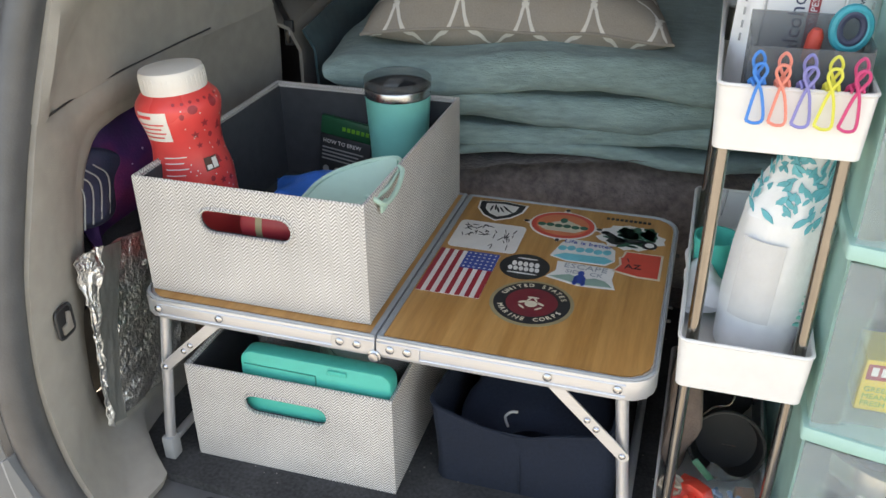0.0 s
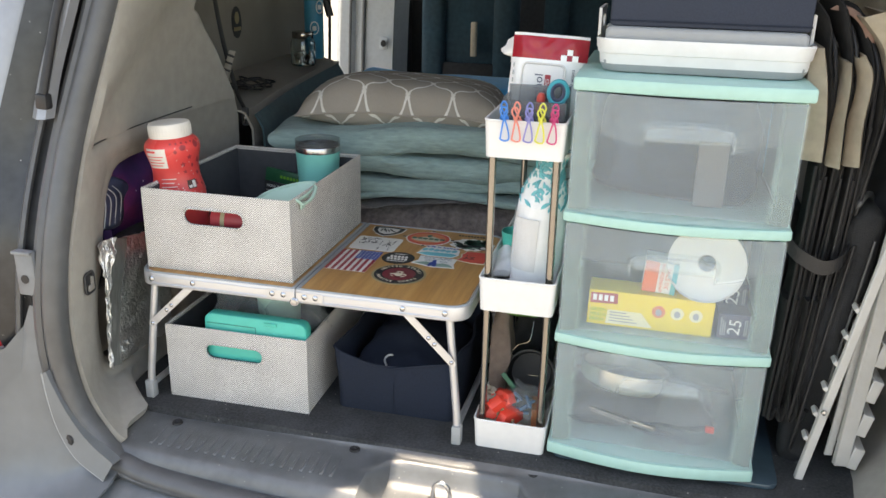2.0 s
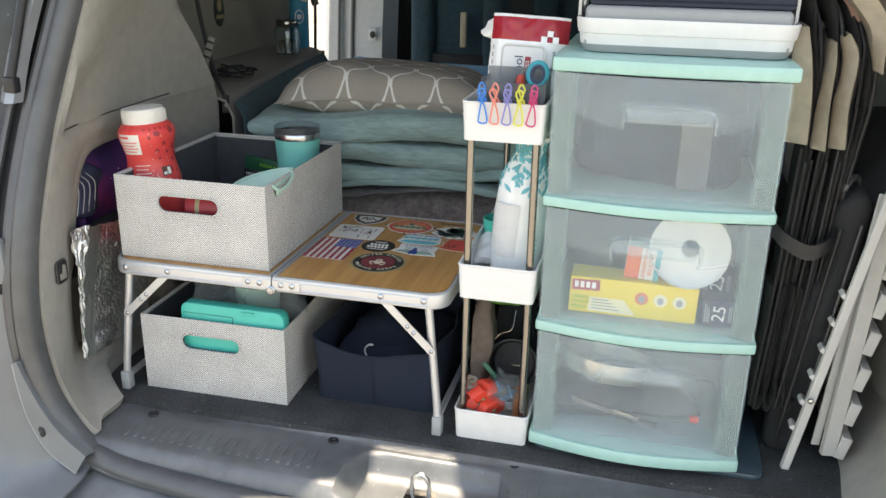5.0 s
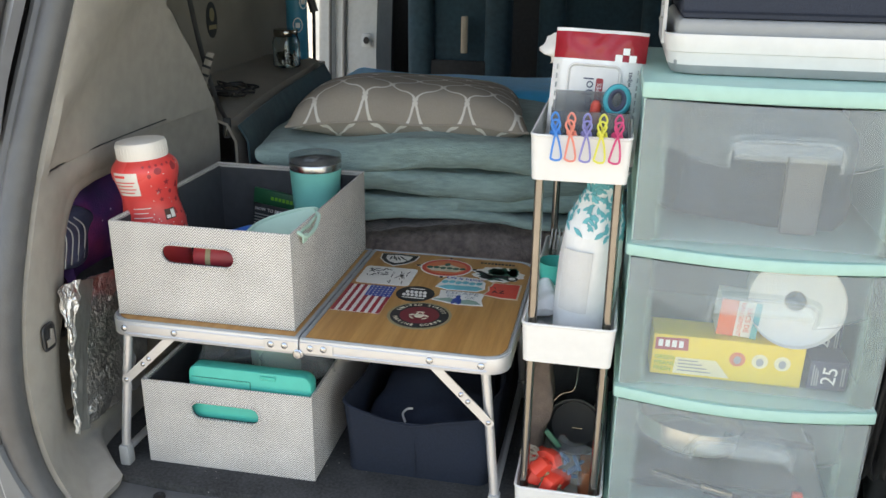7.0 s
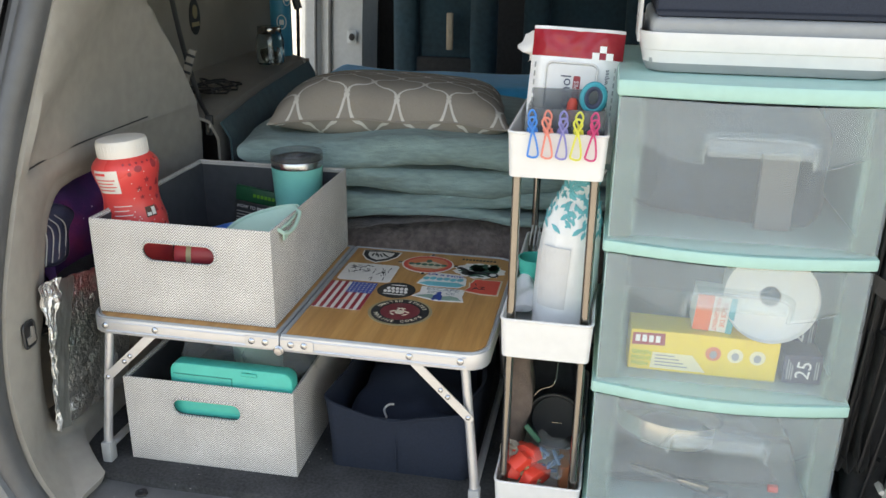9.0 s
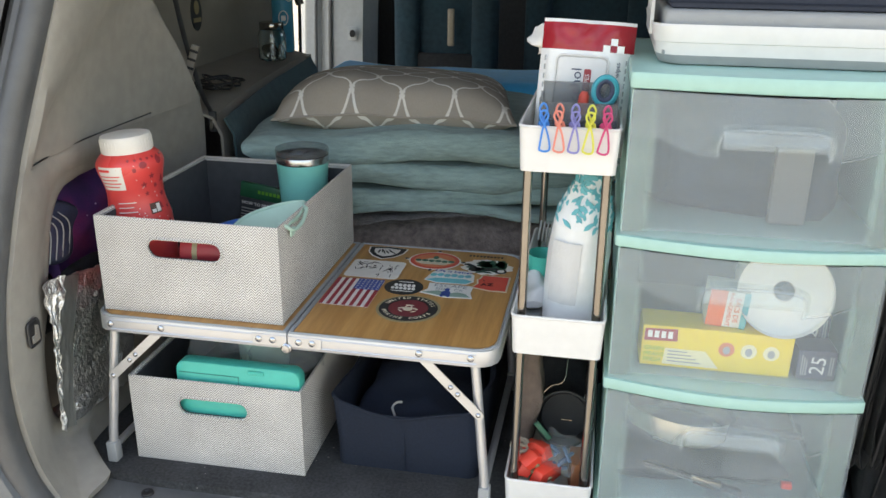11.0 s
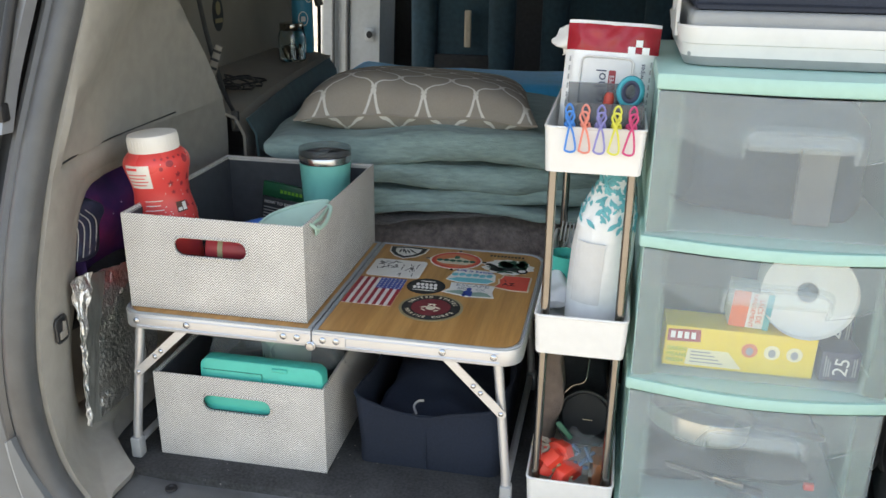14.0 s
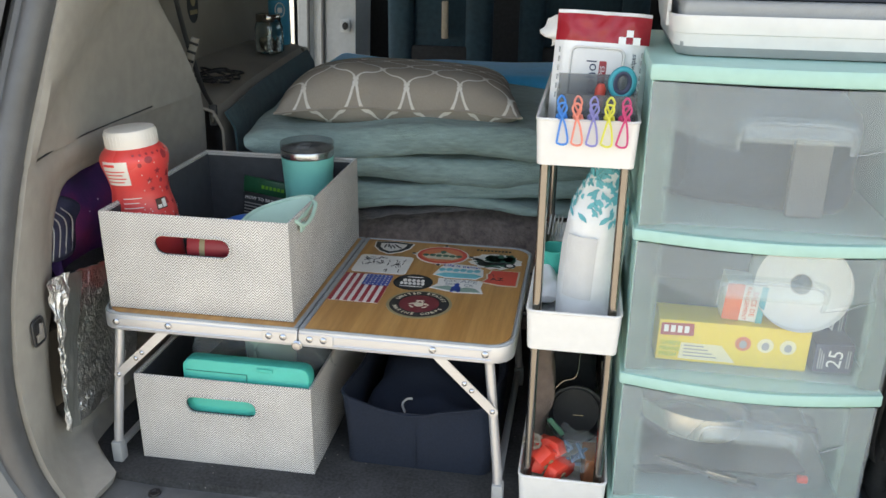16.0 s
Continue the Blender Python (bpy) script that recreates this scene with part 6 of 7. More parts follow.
def cart_box():
    e = thing("smoke_box", (0, 0, 0), "small smoke-grey clear open box in the cart's top tray", "box")
    x0, x1, y0, y1, z0, z1 = 0.358, 0.456, 0.028, 0.092, 0.522, 0.606
    part("wall", box(x0, x1, y0, y0 + 0.002, z0, z1 - 0.004), SMOKE, e)
    part("wall", box(x0, x1, y1 - 0.002, y1, z0, z1 + 0.012), SMOKE, e)
    part("wall", box(x0, x0 + 0.002, y0 + 0.002, y1 - 0.002, z0, z1), SMOKE, e)
    part("wall", box(x1 - 0.002, x1, y0 + 0.002, y1 - 0.002, z0, z1), SMOKE, e)
    part("base", box(x0, x1, y0, y1, z0 - 0.001, z0 - 0.0002), SMOKE, e)
    e = thing("scissors", (0.4385, 0.066, 0.612), "scissors with turquoise and black ring handle standing in the box", "scissors", turn=(-6, 8, 0))
    ring = [(0.0135 * math.cos(a), 0, 0.0165 * math.sin(a)) for a in (2 * math.pi * k / 24 for k in range(24))]
    part("ring_handle", tube(ring, 0.0045, 8, closed=True), mat("turquoise_plastic", (0.012, 0.36, 0.44), 0.4), e, "turquoise ring handle")
    part("soft_grip", tube([(x * 0.72, y - 0.001, z * 0.76) for x, y, z in ring], 0.0036, 8, closed=True), CARTON, e, "dark soft inner grip")
    part("blade", box(-0.006, 0.006, -0.001, 0.001, -0.086, -0.02, 0.0008, 1), STEEL, e)
    e = thing("red_marker", (0.404, 0.075, 0.526), "red-capped marker standing in the smoke box", "marker", turn=(4, 6, 0))
    part("barrel", lathe([(0.0, 0.0), (0.006, 0.0), (0.006, 0.055), (0.0, 0.056)], 12, close=False), CHARCOAL, e)
    part("cap", lathe([(0.0068, 0.055), (0.0068, 0.078), (0.004, 0.084), (0.0, 0.084)], 12, close=False), PRINTRED, e)


def towel_bag():
    e = thing("paper_towel_bag", (0.412, 0.092, 0.2645), "white plastic bag of paper goods with teal leaf print, twisted shut", "bag", turn=(0, 2.5, 0))
    rows = []
    for z, rx, ry, cx in ((0.0, 0.030, 0.026, 0), (0.004, 0.040, 0.037, 0), (0.06, 0.0435, 0.041, 0.001), (0.12, 0.0425, 0.040, 0.002), (0.160, 0.040, 0.038, 0.003), (0.185, 0.035, 0.033, 0.005), (0.205, 0.028, 0.025, 0.007), (0.220, 0.022, 0.018, 0.009), (0.234, 0.023, 0.015, 0.010), (0.248, 0.028, 0.012, 0.011)):
        row = []
        for k in range(33):
            a = 2 * math.pi * k / 32
            cr = 1 + 0.05 * noise.noise(Vector((math.cos(a) * 2, math.sin(a) * 2, z * 22))) + (0.16 * noise.noise(Vector((math.cos(a) * 6, math.sin(a) * 6, z * 14))) if z > 0.15 else 0)
            row.append((cx + rx * cr * math.cos(a), ry * cr * math.sin(a), z))
        rows.append(row)
    lower, upper = rows[:5], rows[4:]
    part("bag", loft(lower, 2, 0.0006), FILM, e)
    part("bag_top", loft(upper, 2, 0.0006), FILM, e)
    bm = None
    for _ in range(135):
        a, j = random.uniform(-178, -2), random.uniform(0.05, 4.4)
        i = int(j)
        r0, r1 = Vector(upper[i][int((a % 360) / 11.25)]), Vector(upper[i + 1][int((a % 360) / 11.25)])
        p = r0.lerp(r1, j - i)
        n = Vector((p.x - 0.006, p.y, 0)).normalized()
        m = Matrix.Translation(p + n * 0.0012) @ n.to_track_quat("Z", "Y").to_matrix().to_4x4() @ pose(0, 0, 0, 0, 0, random.choice((40, 65, 115, 140)) + random.uniform(-12, 12))
        w = random.uniform(0.005, 0.010)
        leaf = [(-w, 0), (-w * 0.4, w * 0.36), (w * 0.3, w * 0.34), (w, 0), (w * 0.3, -w * 0.30), (-w * 0.4, -w * 0.32)]
        bm = prism(leaf, -0.0006, 0.0004, bm=bm, m=m)
    part("leaf_print", bm, AQUA, e, "teal leaf print")
    bm = loft([[(0.0445 * math.sin(a) - 0.001, -0.0425 * math.cos(a), z) for a in (radians(-48 + 8 * k) for k in range(8))] for z in (0.052, 0.09, 0.142)], 1, 0.0005)
    part("label", bm, mat("faint_grey_print", (0.66, 0.67, 0.67), 0.4, vary=0.05), e, "pale grey printed panel")
    bm = None
    for k in range(5):
        bm = box(0.030, 0.036, -0.030 + 0.001 * k, -0.026, 0.05 + 0.008 * k, 0.053 + 0.008 * k, bm=bm)
    part("text_bars", bm, MUGTEAL, e)


CLAMPRED = mat("bright_red_plastic", (0.78, 0.065, 0.04), 0.4, vary=0.06)


def cart_bits():
    e = thing("teal_cup", (0.365, 0.19, 0.2645), "small teal plastic cup in the cart's middle tray", "cup")
    part("cup", lathe([(0.0, 0.0), (0.018, 0.0), (0.026, 0.075), (0.024, 0.075), (0.016, 0.003), (0.0, 0.003)], 24, close=False), TEAL, e)
    e = thing("plastic_fork", (0.352, 0.26, 0.268), "clear plastic fork standing in the cart", "fork", turn=(0, 6, 0))
    part("handle", box(-0.004, 0.004, -0.001, 0.001, 0.0, 0.065, 0.001, 1), THINCLEAR, e)
    for k in range(4):
        part("tine", box(-0.0105 + 0.006 * k, -0.0075 + 0.006 * k, -0.001, 0.001, 0.065, 0.10, 0.0008, 1), GREYPL, e)
    bm = rumple(cushion(0.045, 0.12, 0.05), 0.012, 30, 3)
    ob = tagged(link_mesh("tissue_pack", bm, FILM, None), "soft pale tissue pack in the cart's middle tray", "tissue pack")
    ob.matrix_basis = pose(0.360, 0.17, 0.288)
    # bottom tray
    for k, (x, y, z, rz, ry) in enumerate(((0.371, 0.036, 0.052, 20, 10), (0.380, 0.050, 0.072, -30, -20), (0.366, 0.06, 0.066, 70, 20), (0.390, 0.036, 0.048, 50, 0), (0.368, 0.034, 0.070, 60, 35))):
        e = thing("red_clamp", (x, y, z - 0.008), "small red plastic clamp with steel screw", "clamp", "red clamps", turn=(10 * k, ry, rz))
        part("jaw", prism([(-0.026, -0.010), (-0.007, -0.013), (0.0, -0.003), (0.010, -0.013), (0.026, -0.007), (0.023, 0.010), (0.007, 0.017), (-0.017, 0.013)], -0.009, 0.009, 0.0015, m=pose(0, 0, 0.01, 70, 0, 0)), CLAMPRED, e)
        part("screw", lathe([(0.0, 0.0), (0.0045, 0.0), (0.0045, 0.004), (0.0, 0.005)], 12, close=False), GOLD, e).matrix_basis = pose(0, -0.006, 0.011, 90, 0, 0)
    bm = rumple(cushion(0.055, 0.06, 0.075), 0.012, 40, 8)
    ob = tagged(link_mesh("zip_bag", bm, THINCLEAR, None), "clear zip bag of small parts in the cart's bottom tray", "bag")
    ob.matrix_basis = pose(0.412, 0.055, 0.072, 20, 30, 0)
    e = thing("bag_zip", (0.385, 0.06, 0.105), "green zip strip of a clear bag", "zip strip", turn=(0, 52, 12))
    part("strip", box(-0.018, 0.018, -0.0015, 0.0015, -0.004, 0.004, 0.001, 1), PRINTGREEN, e)
    for k in range(9):
        e = thing("peg", (0.405 + 0.006 * (k % 4), 0.045 + 0.006 * (k // 3), 0.05 + 0.008 * (k % 5)), "small blue-grey plastic peg inside the zip bag", "peg", "pegs", turn=(k * 37, k * 53, k * 71))
        part("peg_body", box(-0.003, 0.003, -0.002, 0.002, -0.014, 0.014, 0.001, 1), BLUEGREY, e)
    e = thing("black_pan", (0.413, 0.150, 0.080), "small black pan standing on edge in the cart", "pan", turn=(74, 0, 0))
    part("pan_body", lathe([(0.0, 0.0), (0.036, 0.0), (0.042, 0.02), (0.044, 0.02), (0.0465, 0.018), (0.037, -0.004), (0.0, -0.004)], 32, close=False), PANBLACK, e)
    part("rim", tube([(0.0445 * math.cos(a), 0.0445 * math.sin(a), 0.02) for a in (2 * math.pi * k / 32 for k in range(32))], 0.0012, 6, closed=True), CHARCOAL, e)
    part("bail", tube(smooth_line([(-0.044, 0, 0.02), (-0.041, 0.03, 0.035), (-0.024, 0.055, 0.04), (-0.004, 0.066, 0.042), (0.000, 0.100, 0.036)], 5), 0.0012, 6), CHROME, e, "thin steel bail handle")
    # bright chip on the pan floor drawn as a highlight
    part("painted_glint", box(-0.004, 0.012, -0.006, -0.005, 0.0005, 0.001), CHROME, e)
    bm = rumple(cushion(0.036, 0.06, 0.20), 0.010, 18, 12)
    ob = tagged(link_mesh("brown_sack", bm, BROWN, None), "limp brown cloth sack in the cart's bottom tray", "sack")
    ob.matrix_basis = pose(0.357, 0.14, 0.125, 0, 4, 0)
    e = thing("rope_coil", (0.353, 0.052, 0.077), "short coil of grey-brown cord on the clamps", "cord")
    part("coil", tube([(0.014 * math.cos(k * 0.55) * (1 - k * 0.008), 0.010 * math.sin(k * 0.7), 0.007 * math.sin(k * 0.41) + 0.004) for k in range(60)], 0.0022, 6), TAN, e)
    bm = rumple(cushion(0.08, 0.09, 0.06), 0.012, 20, 14)
    ob = tagged(link_mesh("green_bundle", bm, DEEPLIME, None), "bright green folded nylon bundle under the middle tray", "bundle")
    ob.matrix_basis = pose(0.400, 0.14, 0.232, 8, 0, 0)
    e = thing("rust_box", (0.431, 0.038, 0.0045), "small rust-brown card box in the cart's bottom tray", "box", turn=(0, 0, 6))
    part("card", box(0, 0.022, 0, 0.05, 0, 0.062, 0.001, 1), mat("rust_card", (0.36, 0.13, 0.055), 0.75), e)
    bm = rumple(cushion(0.09, 0.12, 0.15), 0.01, 14, 18)
    ob = tagged(link_mesh("black_pouch", bm, DARK, None), "black cloth pouch at the back of the bottom tray", "pouch")
    ob.matrix_basis = pose(0.402, 0.29, 0.085)


# ---- what the drawers hold ----
def drawer_contents():
    e = thing("wrap_carton", (0.512, 0.034, 0.2455), "yellow carton of food storage bags", "carton", turn=(0, 1.2, 1.5))
    part("carton", box(0, 0.197, 0, 0.055, 0, 0.060, 0.001, 1), YELLOW, e)
    part("red_panel", prism([(0.003, 0.037), (0.047, 0.039), (0.046, 0.057), (0.003, 0.055)], 0, 0.0006, m=pose(0, -0.0002, 0, 90, 0, 0)), CRIMSON, e)
    bm = None
    for k in range(4):
        bm = box(0.007 + 0.009 * k, 0.013 + 0.009 * k, -0.0012, -0.0006, 0.0425, 0.0525, bm=bm)
    part("name_bars", bm, PAPER, e)
    bm = letters("GREEN", 0.0085, pose(0.004, -0.0006, 0.026, 90, 0, 0), align="LEFT")
    letters("MEANS", 0.0085, pose(0.004, -0.0006, 0.0175, 90, 0, 0), bm, align="LEFT")
    letters("FRESH", 0.0085, pose(0.004, -0.0006, 0.009, 90, 0, 0), bm, align="LEFT")
    part("lettering", bm, LIME, e)
    part("white_panel", prism([(0.030, 0.004), (0.105, 0.004), (0.085, 0.028), (0.032, 0.028)], 0, 0.0004, m=pose(0, -0.0002, 0, 90, 0, 0)), LEMON, e)
    bm = None
    for k in range(4):
        bm = box(0.036, 0.080 - 0.006 * k, -0.0012, -0.0007, 0.0085 + 0.005 * k, 0.0102 + 0.005 * k, bm=bm)
    part("text_bars", bm, GREYPL, e)
    for k, material in enumerate((CRIMSON, LEMON, LEMON)):
        part("icon", prism(oval(0.112 + 0.029 * k, 0.034, 0.0105, 0.0105, 20), 0, 0.0004, m=pose(0, -0.0002, 0, 90, 0, 0)), material if k else PRINTORANGE, e)
        part("icon_mark", prism(oval(0.112 + 0.029 * k, 0.033, 0.005, 0.006, 12), 0.0004, 0.0008, m=pose(0, -0.0002, 0, 90, 0, 0)), GREYPL, e)
    for z, x, y in ((0.2455, 0.716, 0.034), (0.2795, 0.712, 0.078)):
        e = thing("bag_carton", (x, y, z), "dark navy carton of bags printed with a white number 25", "carton", "bag cartons", turn=(0, 0, 3))
        part("carton", box(0, 0.050, 0, 0.05, 0, 0.042, 0.001, 1), CARTON, e)
        part("lettering", letters("25", 0.027, pose(0.027, -0.0006, 0.021, 90, -84, 0)), PAPER, e)
        bm = None
        for k in range(3):
            bm = box(0.005 + 0.003 * k, 0.0065 + 0.003 * k, -0.0008, -0.0002, 0.006, 0.036 - 0.004 * k, bm=bm)
        for k in range(2):
            bm = box(0.041 + 0.003 * k, 0.0425 + 0.003 * k, -0.0008, -0.0002, 0.008, 0.034, bm=bm)
        part("text_bars", bm, GREYPL, e)
    e = thing("carton_riser", (0.713, 0.078, 0.2455), "plain dark carton under the upper bag carton", "carton")
    part("carton", box(0, 0.05, 0.010, 0.055, 0, 0.0335, 0.001, 1), CARTON, e)
    e = thing("storage_bag_carton", (0.594, 0.05, 0.3065), "white and orange carton of storage bags lying on the yellow one", "carton", turn=(0, 4, 0))
    part("carton", box(0, 0.052, 0, 0.05, 0, 0.052, 0.001, 1), PAPER, e)
    part("orange_panel", box(0.0, 0.022, -0.0008, -0.0001, 0.0, 0.052), ORANGE, e)
    part("blue_panel", box(0.044, 0.052, -0.0008, -0.0001, 0.0, 0.052), AQUA, e)
    bm = letters("SACS DE", 0.0095, pose(0.037, -0.0006, 0.026, 90, 90, 0))
    letters("RANGEMENT", 0.0082, pose(0.028, -0.0006, 0.026, 90, 90, 0), bm)
    part("lettering", bm, ORANGE, e)
    e = thing("paper_roll", (0.690, 0.055, 0.361), "white paper roll lying on its side in the middle drawer", "paper roll", turn=(78, 0, -6))
    part("roll", lathe([(0.014, 0.0), (0.054, 0.0), (0.0595, 0.003), (0.060, 0.02), (0.058, -0.10), (0.014, -0.10)], 48, close=False), PAPER, e)
    part("core", lathe([(0.0138, 0.001), (0.0128, 0.001), (0.0128, -0.10), (0.0138, -0.10)], 24, close=False), TAN, e)
    # upper drawer
    bm = rumple(box(0.500, 0.755, 0.085, 0.34, 0.4505, 0.605, 0.045, 4), 0.022, 14)
    tagged(link_mesh("slate_cloth", bm, mat("slate_cloth", (0.020, 0.034, 0.058), 0.9, vary=0.3, blotch=12), None), "slate grey folded cloth in the top drawer", "cloth")
    e = thing("grey_card", (0.655, 0.032, 0.4505), "plain pale grey card box in the top drawer", "box")
    part("card", box(0.002, 0.047, 0.030, 0.042, 0, 0.100, 0.001, 1), mat("grey_card", (0.15, 0.145, 0.14), 0.8), e)
    # lower drawer
    e = thing("steel_pan", (0.580, 0.095, 0.110), "polished steel pan lying in the bottom drawer", "pan", turn=(-12, 5, 0))
    part("pan_body", lathe([(0.0, 0.0), (0.066, 0.0), (0.074, 0.010), (0.076, 0.034), (0.079, 0.036), (0.073, 0.034), (0.070, 0.012), (0.06, 0.004), (0.0, 0.004)], 40, close=False), PANMETAL, e)
    part("handle", box(0.072, 0.17, -0.028, -0.012, 0.026, 0.034, 0.003), BLACK, e)
    bm = rumple(cushion(0.25, 0.16, 0.075), 0.016, 18, 21)
    ob = tagged(link_mesh("grey_pouch", bm, CHARCOAL, None), "dark grey cookware pouch in the bottom drawer", "pouch")
    ob.matrix_basis = pose(0.61, 0.125, 0.074)
    bm = rumple(cushion(0.12, 0.10, 0.11), 0.018, 24, 22)
    ob = tagged(link_mesh("clear_pouch", bm, THINCLEAR, None), "crinkled clear pouch in the bottom drawer", "pouch")
    ob.matrix_basis = pose(0.70, 0.075, 0.098)
    e = thing("red_lighter", (0.725, 0.018, 0.088), "small red plastic toggle in the bottom drawer", "toggle")
    part("toggle", box(-0.007, 0.007, -0.004, 0.004, -0.005, 0.005, 0.002), PRINTRED, e)
    for k, (x0, z0, x1, z1) in enumerate(((0.528, 0.103, 0.64, 0.072), (0.532, 0.094, 0.645, 0.062), (0.56, 0.084, 0.67, 0.056))):
        d = Vector((x1 - x0, 0.01, z1 - z0))
        e = thing("knife", (x0, 0.014 + 0.006 * k, z0), "long steel kitchen knife in the bottom drawer", "knife", "kitchen knives")
        m = d.to_track_quat("X", "Y").to_matrix().to_4x4()
        part("blade", join(None, prism([(0, -0.001), (d.length * 0.12, -0.006), (d.length * 0.6, -0.007), (d.length * 0.62, 0.004), (0, 0.003)], -0.0008, 0.0008), m @ pose(0, 0, 0, 90, 0, 0)), STEEL, e)
        part("handle", join(None, box(d.length * 0.62, d.length, -0.004, 0.004, -0.005, 0.006, 0.002), m), CHROME if k == 0 else BLACK, e)
    bm = rumple(cushion(0.07, 0.05, 0.02), 0.01, 60, 31)
    ob = tagged(link_mesh("film_scrap", bm, THINCLEAR, None), "crumpled bit of clear film in the bottom drawer", "film")
    ob.matrix_basis = pose(0.655, 0.024, 0.060)


# ---- on top of the drawers ----
def top_basin():
    e = thing("dish_basin", (0, 0, 0), "white plastic basin with grey base and raised grips", "basin")

    def loop(ins, z, r=0.03):
        return [(x, y, z) for x, y in rounded(0.490 + ins, 0.804 - ins, 0.052 + ins, 0.35 - ins, r, 5)]

    def skin(loops, material, name, label=""):
        bm = bmesh.new()
        g = [[bm.verts.new(q) for q in lp] for lp in loops]
        for a, b in zip(g, g[1:]):
            for k in range(len(a)):
                bm.faces.new((a[k], a[(k + 1) % len(a)], b[(k + 1) % len(a)], b[k]))
        return bm
    bm = skin([loop(0.018, 0.6485), loop(0.012, 0.650), loop(0.007, 0.6595), loop(0.0065, 0.661)], GREYPL, "base")
    bm.faces.new([v for v in bm.verts][:len(loop(0, 0))])
    part("base", bm, GREYPL, e, "grey soft base")
    part("wall", skin([loop(0.0065, 0.661), loop(0.005, 0.676), loop(0.003, 0.677), loop(0.0, 0.696), loop(0.0012, 0.6985), loop(0.003, 0.696), loop(0.009, 0.663)], WHITE, "wall"), WHITE, e)
    lid = thing("shallow_lid", (0, 0, 0), "pale grey flat lid lying inside the white basin", "lid")
    part("panel", box(0.503, 0.791, 0.064, 0.338, 0.655, 0.7155, 0.008, 3), GREYPL, lid)
    for x in (0.4885, 0.7985):
        part("handle", holed_plate(0.115, 0.058, 0.0045, 0.0575, 0.036, 0.055, 0.018, m=Matrix.Translation((x + 0.0045, 0.115, 0.680)) @ pose(0, 0, 0, 0, 0, 90)), WHITE, e, "white raised grip with slot")
    e = thing("fabric_box", (0, 0, 0), "tall dark navy fabric box standing in the white basin", "box")
    part("body", rumple(box(0.508, 0.792, 0.070, 0.330, 0.716, 0.93, 0.006, 2), 0.002, 10), NAVYBOX, e)
    part("bottom_seam", box(0.5075, 0.7925, 0.0685, 0.0696, 0.7225, 0.725), NAVY, e)


# ---- side pocket, belt and ledge ----
def side_pocket():
    shade = thing("foil_sunshade", (0, 0, 0), "folded crinkled silver foil sunshade in the side pocket", "sunshade")

    def foil(name, left, right, material, crinkle, out, label=""):
        # left and right edges are given as (y, z) pairs from bottom to top
        rows = []
        for j in range(31):
            v = j / 30 * (len(left) - 1)
            k = min(int(v), len(left) - 2)
            v -= k
            ya, za = (left[k][c] + (left[k + 1][c] - left[k][c]) * v for c in (0, 1))
            yb, zb = (right[k][c] + (right[k + 1][c] - right[k][c]) * v for c in (0, 1))
            row = []
            for i in range(19):
                y, z = ya + (yb - ya) * i / 18, za + (zb - za) * i / 18
                p = Vector((y * 75, z * 60, out * 900))
                w = crinkle * (noise.noise(p) + 0.7 * noise.noise(p * 2.3) + 0.4 * noise.noise(p * 4.9))
                x = -0.345 + 0.10 * (y + 0.026) + out + w + 0.006 * noise.noise(Vector((y * 14, z * 10, 3)))
                row.append((x, y + 0.7 * crinkle * noise.noise(p * 1.7 + Vector((9, 0, 0))), z + 0.5 * crinkle * noise.noise(p * 1.9)))
            rows.append(row)
        return part(name, loft(rows, 1, 0.0015), material, shade, label)
    foil("foil_panel", [(-0.016, 0.072), (-0.010, 0.14), (0.000, 0.20), (0.022, 0.27), (0.030, 0.305)], [(0.130, 0.075), (0.15, 0.13), (0.16, 0.20), (0.165, 0.26), (0.165, 0.295)], FOIL, 0.0046, 0.0)
    foil("foil_fold", [(-0.036, 0.075), (-0.032, 0.14), (-0.026, 0.21), (-0.012, 0.27), (0.005, 0.312)], [(-0.015, 0.070), (-0.009, 0.14), (0.002, 0.20), (0.024, 0.27), (0.040, 0.305)], FOILGREY, 0.0010, 0.006, "smooth grey outside of the folded shade")
    foil("foil_edge", [(-0.046, 0.082), (-0.041, 0.14), (-0.036, 0.21), (-0.036, 0.27), (-0.036, 0.318)], [(-0.036, 0.070), (-0.031, 0.14), (-0.025, 0.21), (-0.011, 0.27), (0.008, 0.316)], FOIL, 0.0050, 0.007, "crinkled bright foil border")
    bm = rumple(cushion(0.24, 0.26, 0.14), 0.03, 11, 4)
    ob = tagged(link_mesh("galaxy_blanket", bm, GALAXY, None), "purple galaxy-print fleece stuffed into the side pocket", "blanket")
    ob.matrix_basis = pose(-0.435, 0.17, 0.385, 0, 65, 0)
    e = thing("print_cloth", (-0.392, 0.055, 0.36), "dark cloth with pale blue curved lines under the galaxy fleece", "cloth", turn=(0, 0, 0))
    bm = rumple(cushion(0.05, 0.14, 0.10), 0.012, 20, 8)
    part("cloth", bm, CARTON, e)
    for k in range(4):
        part("line", tube(smooth_line([(0.026, -0.045 + 0.016 * k, 0.035), (0.030, -0.028 + 0.016 * k, 0.012), (0.027, -0.036 + 0.016 * k, -0.035)], 5), 0.0011, 5), GREYPL, e)
    bm = rumple(cushion(0.12, 0.30, 0.16), 0.02, 12, 14)
    ob = tagged(link_mesh("dark_jacket", bm, DARK, None), "dark cloth bundle in the bottom of the side pocket", "cloth")
    ob.matrix_basis = pose(-0.43, 0.16, 0.24, 0, 70, 0)


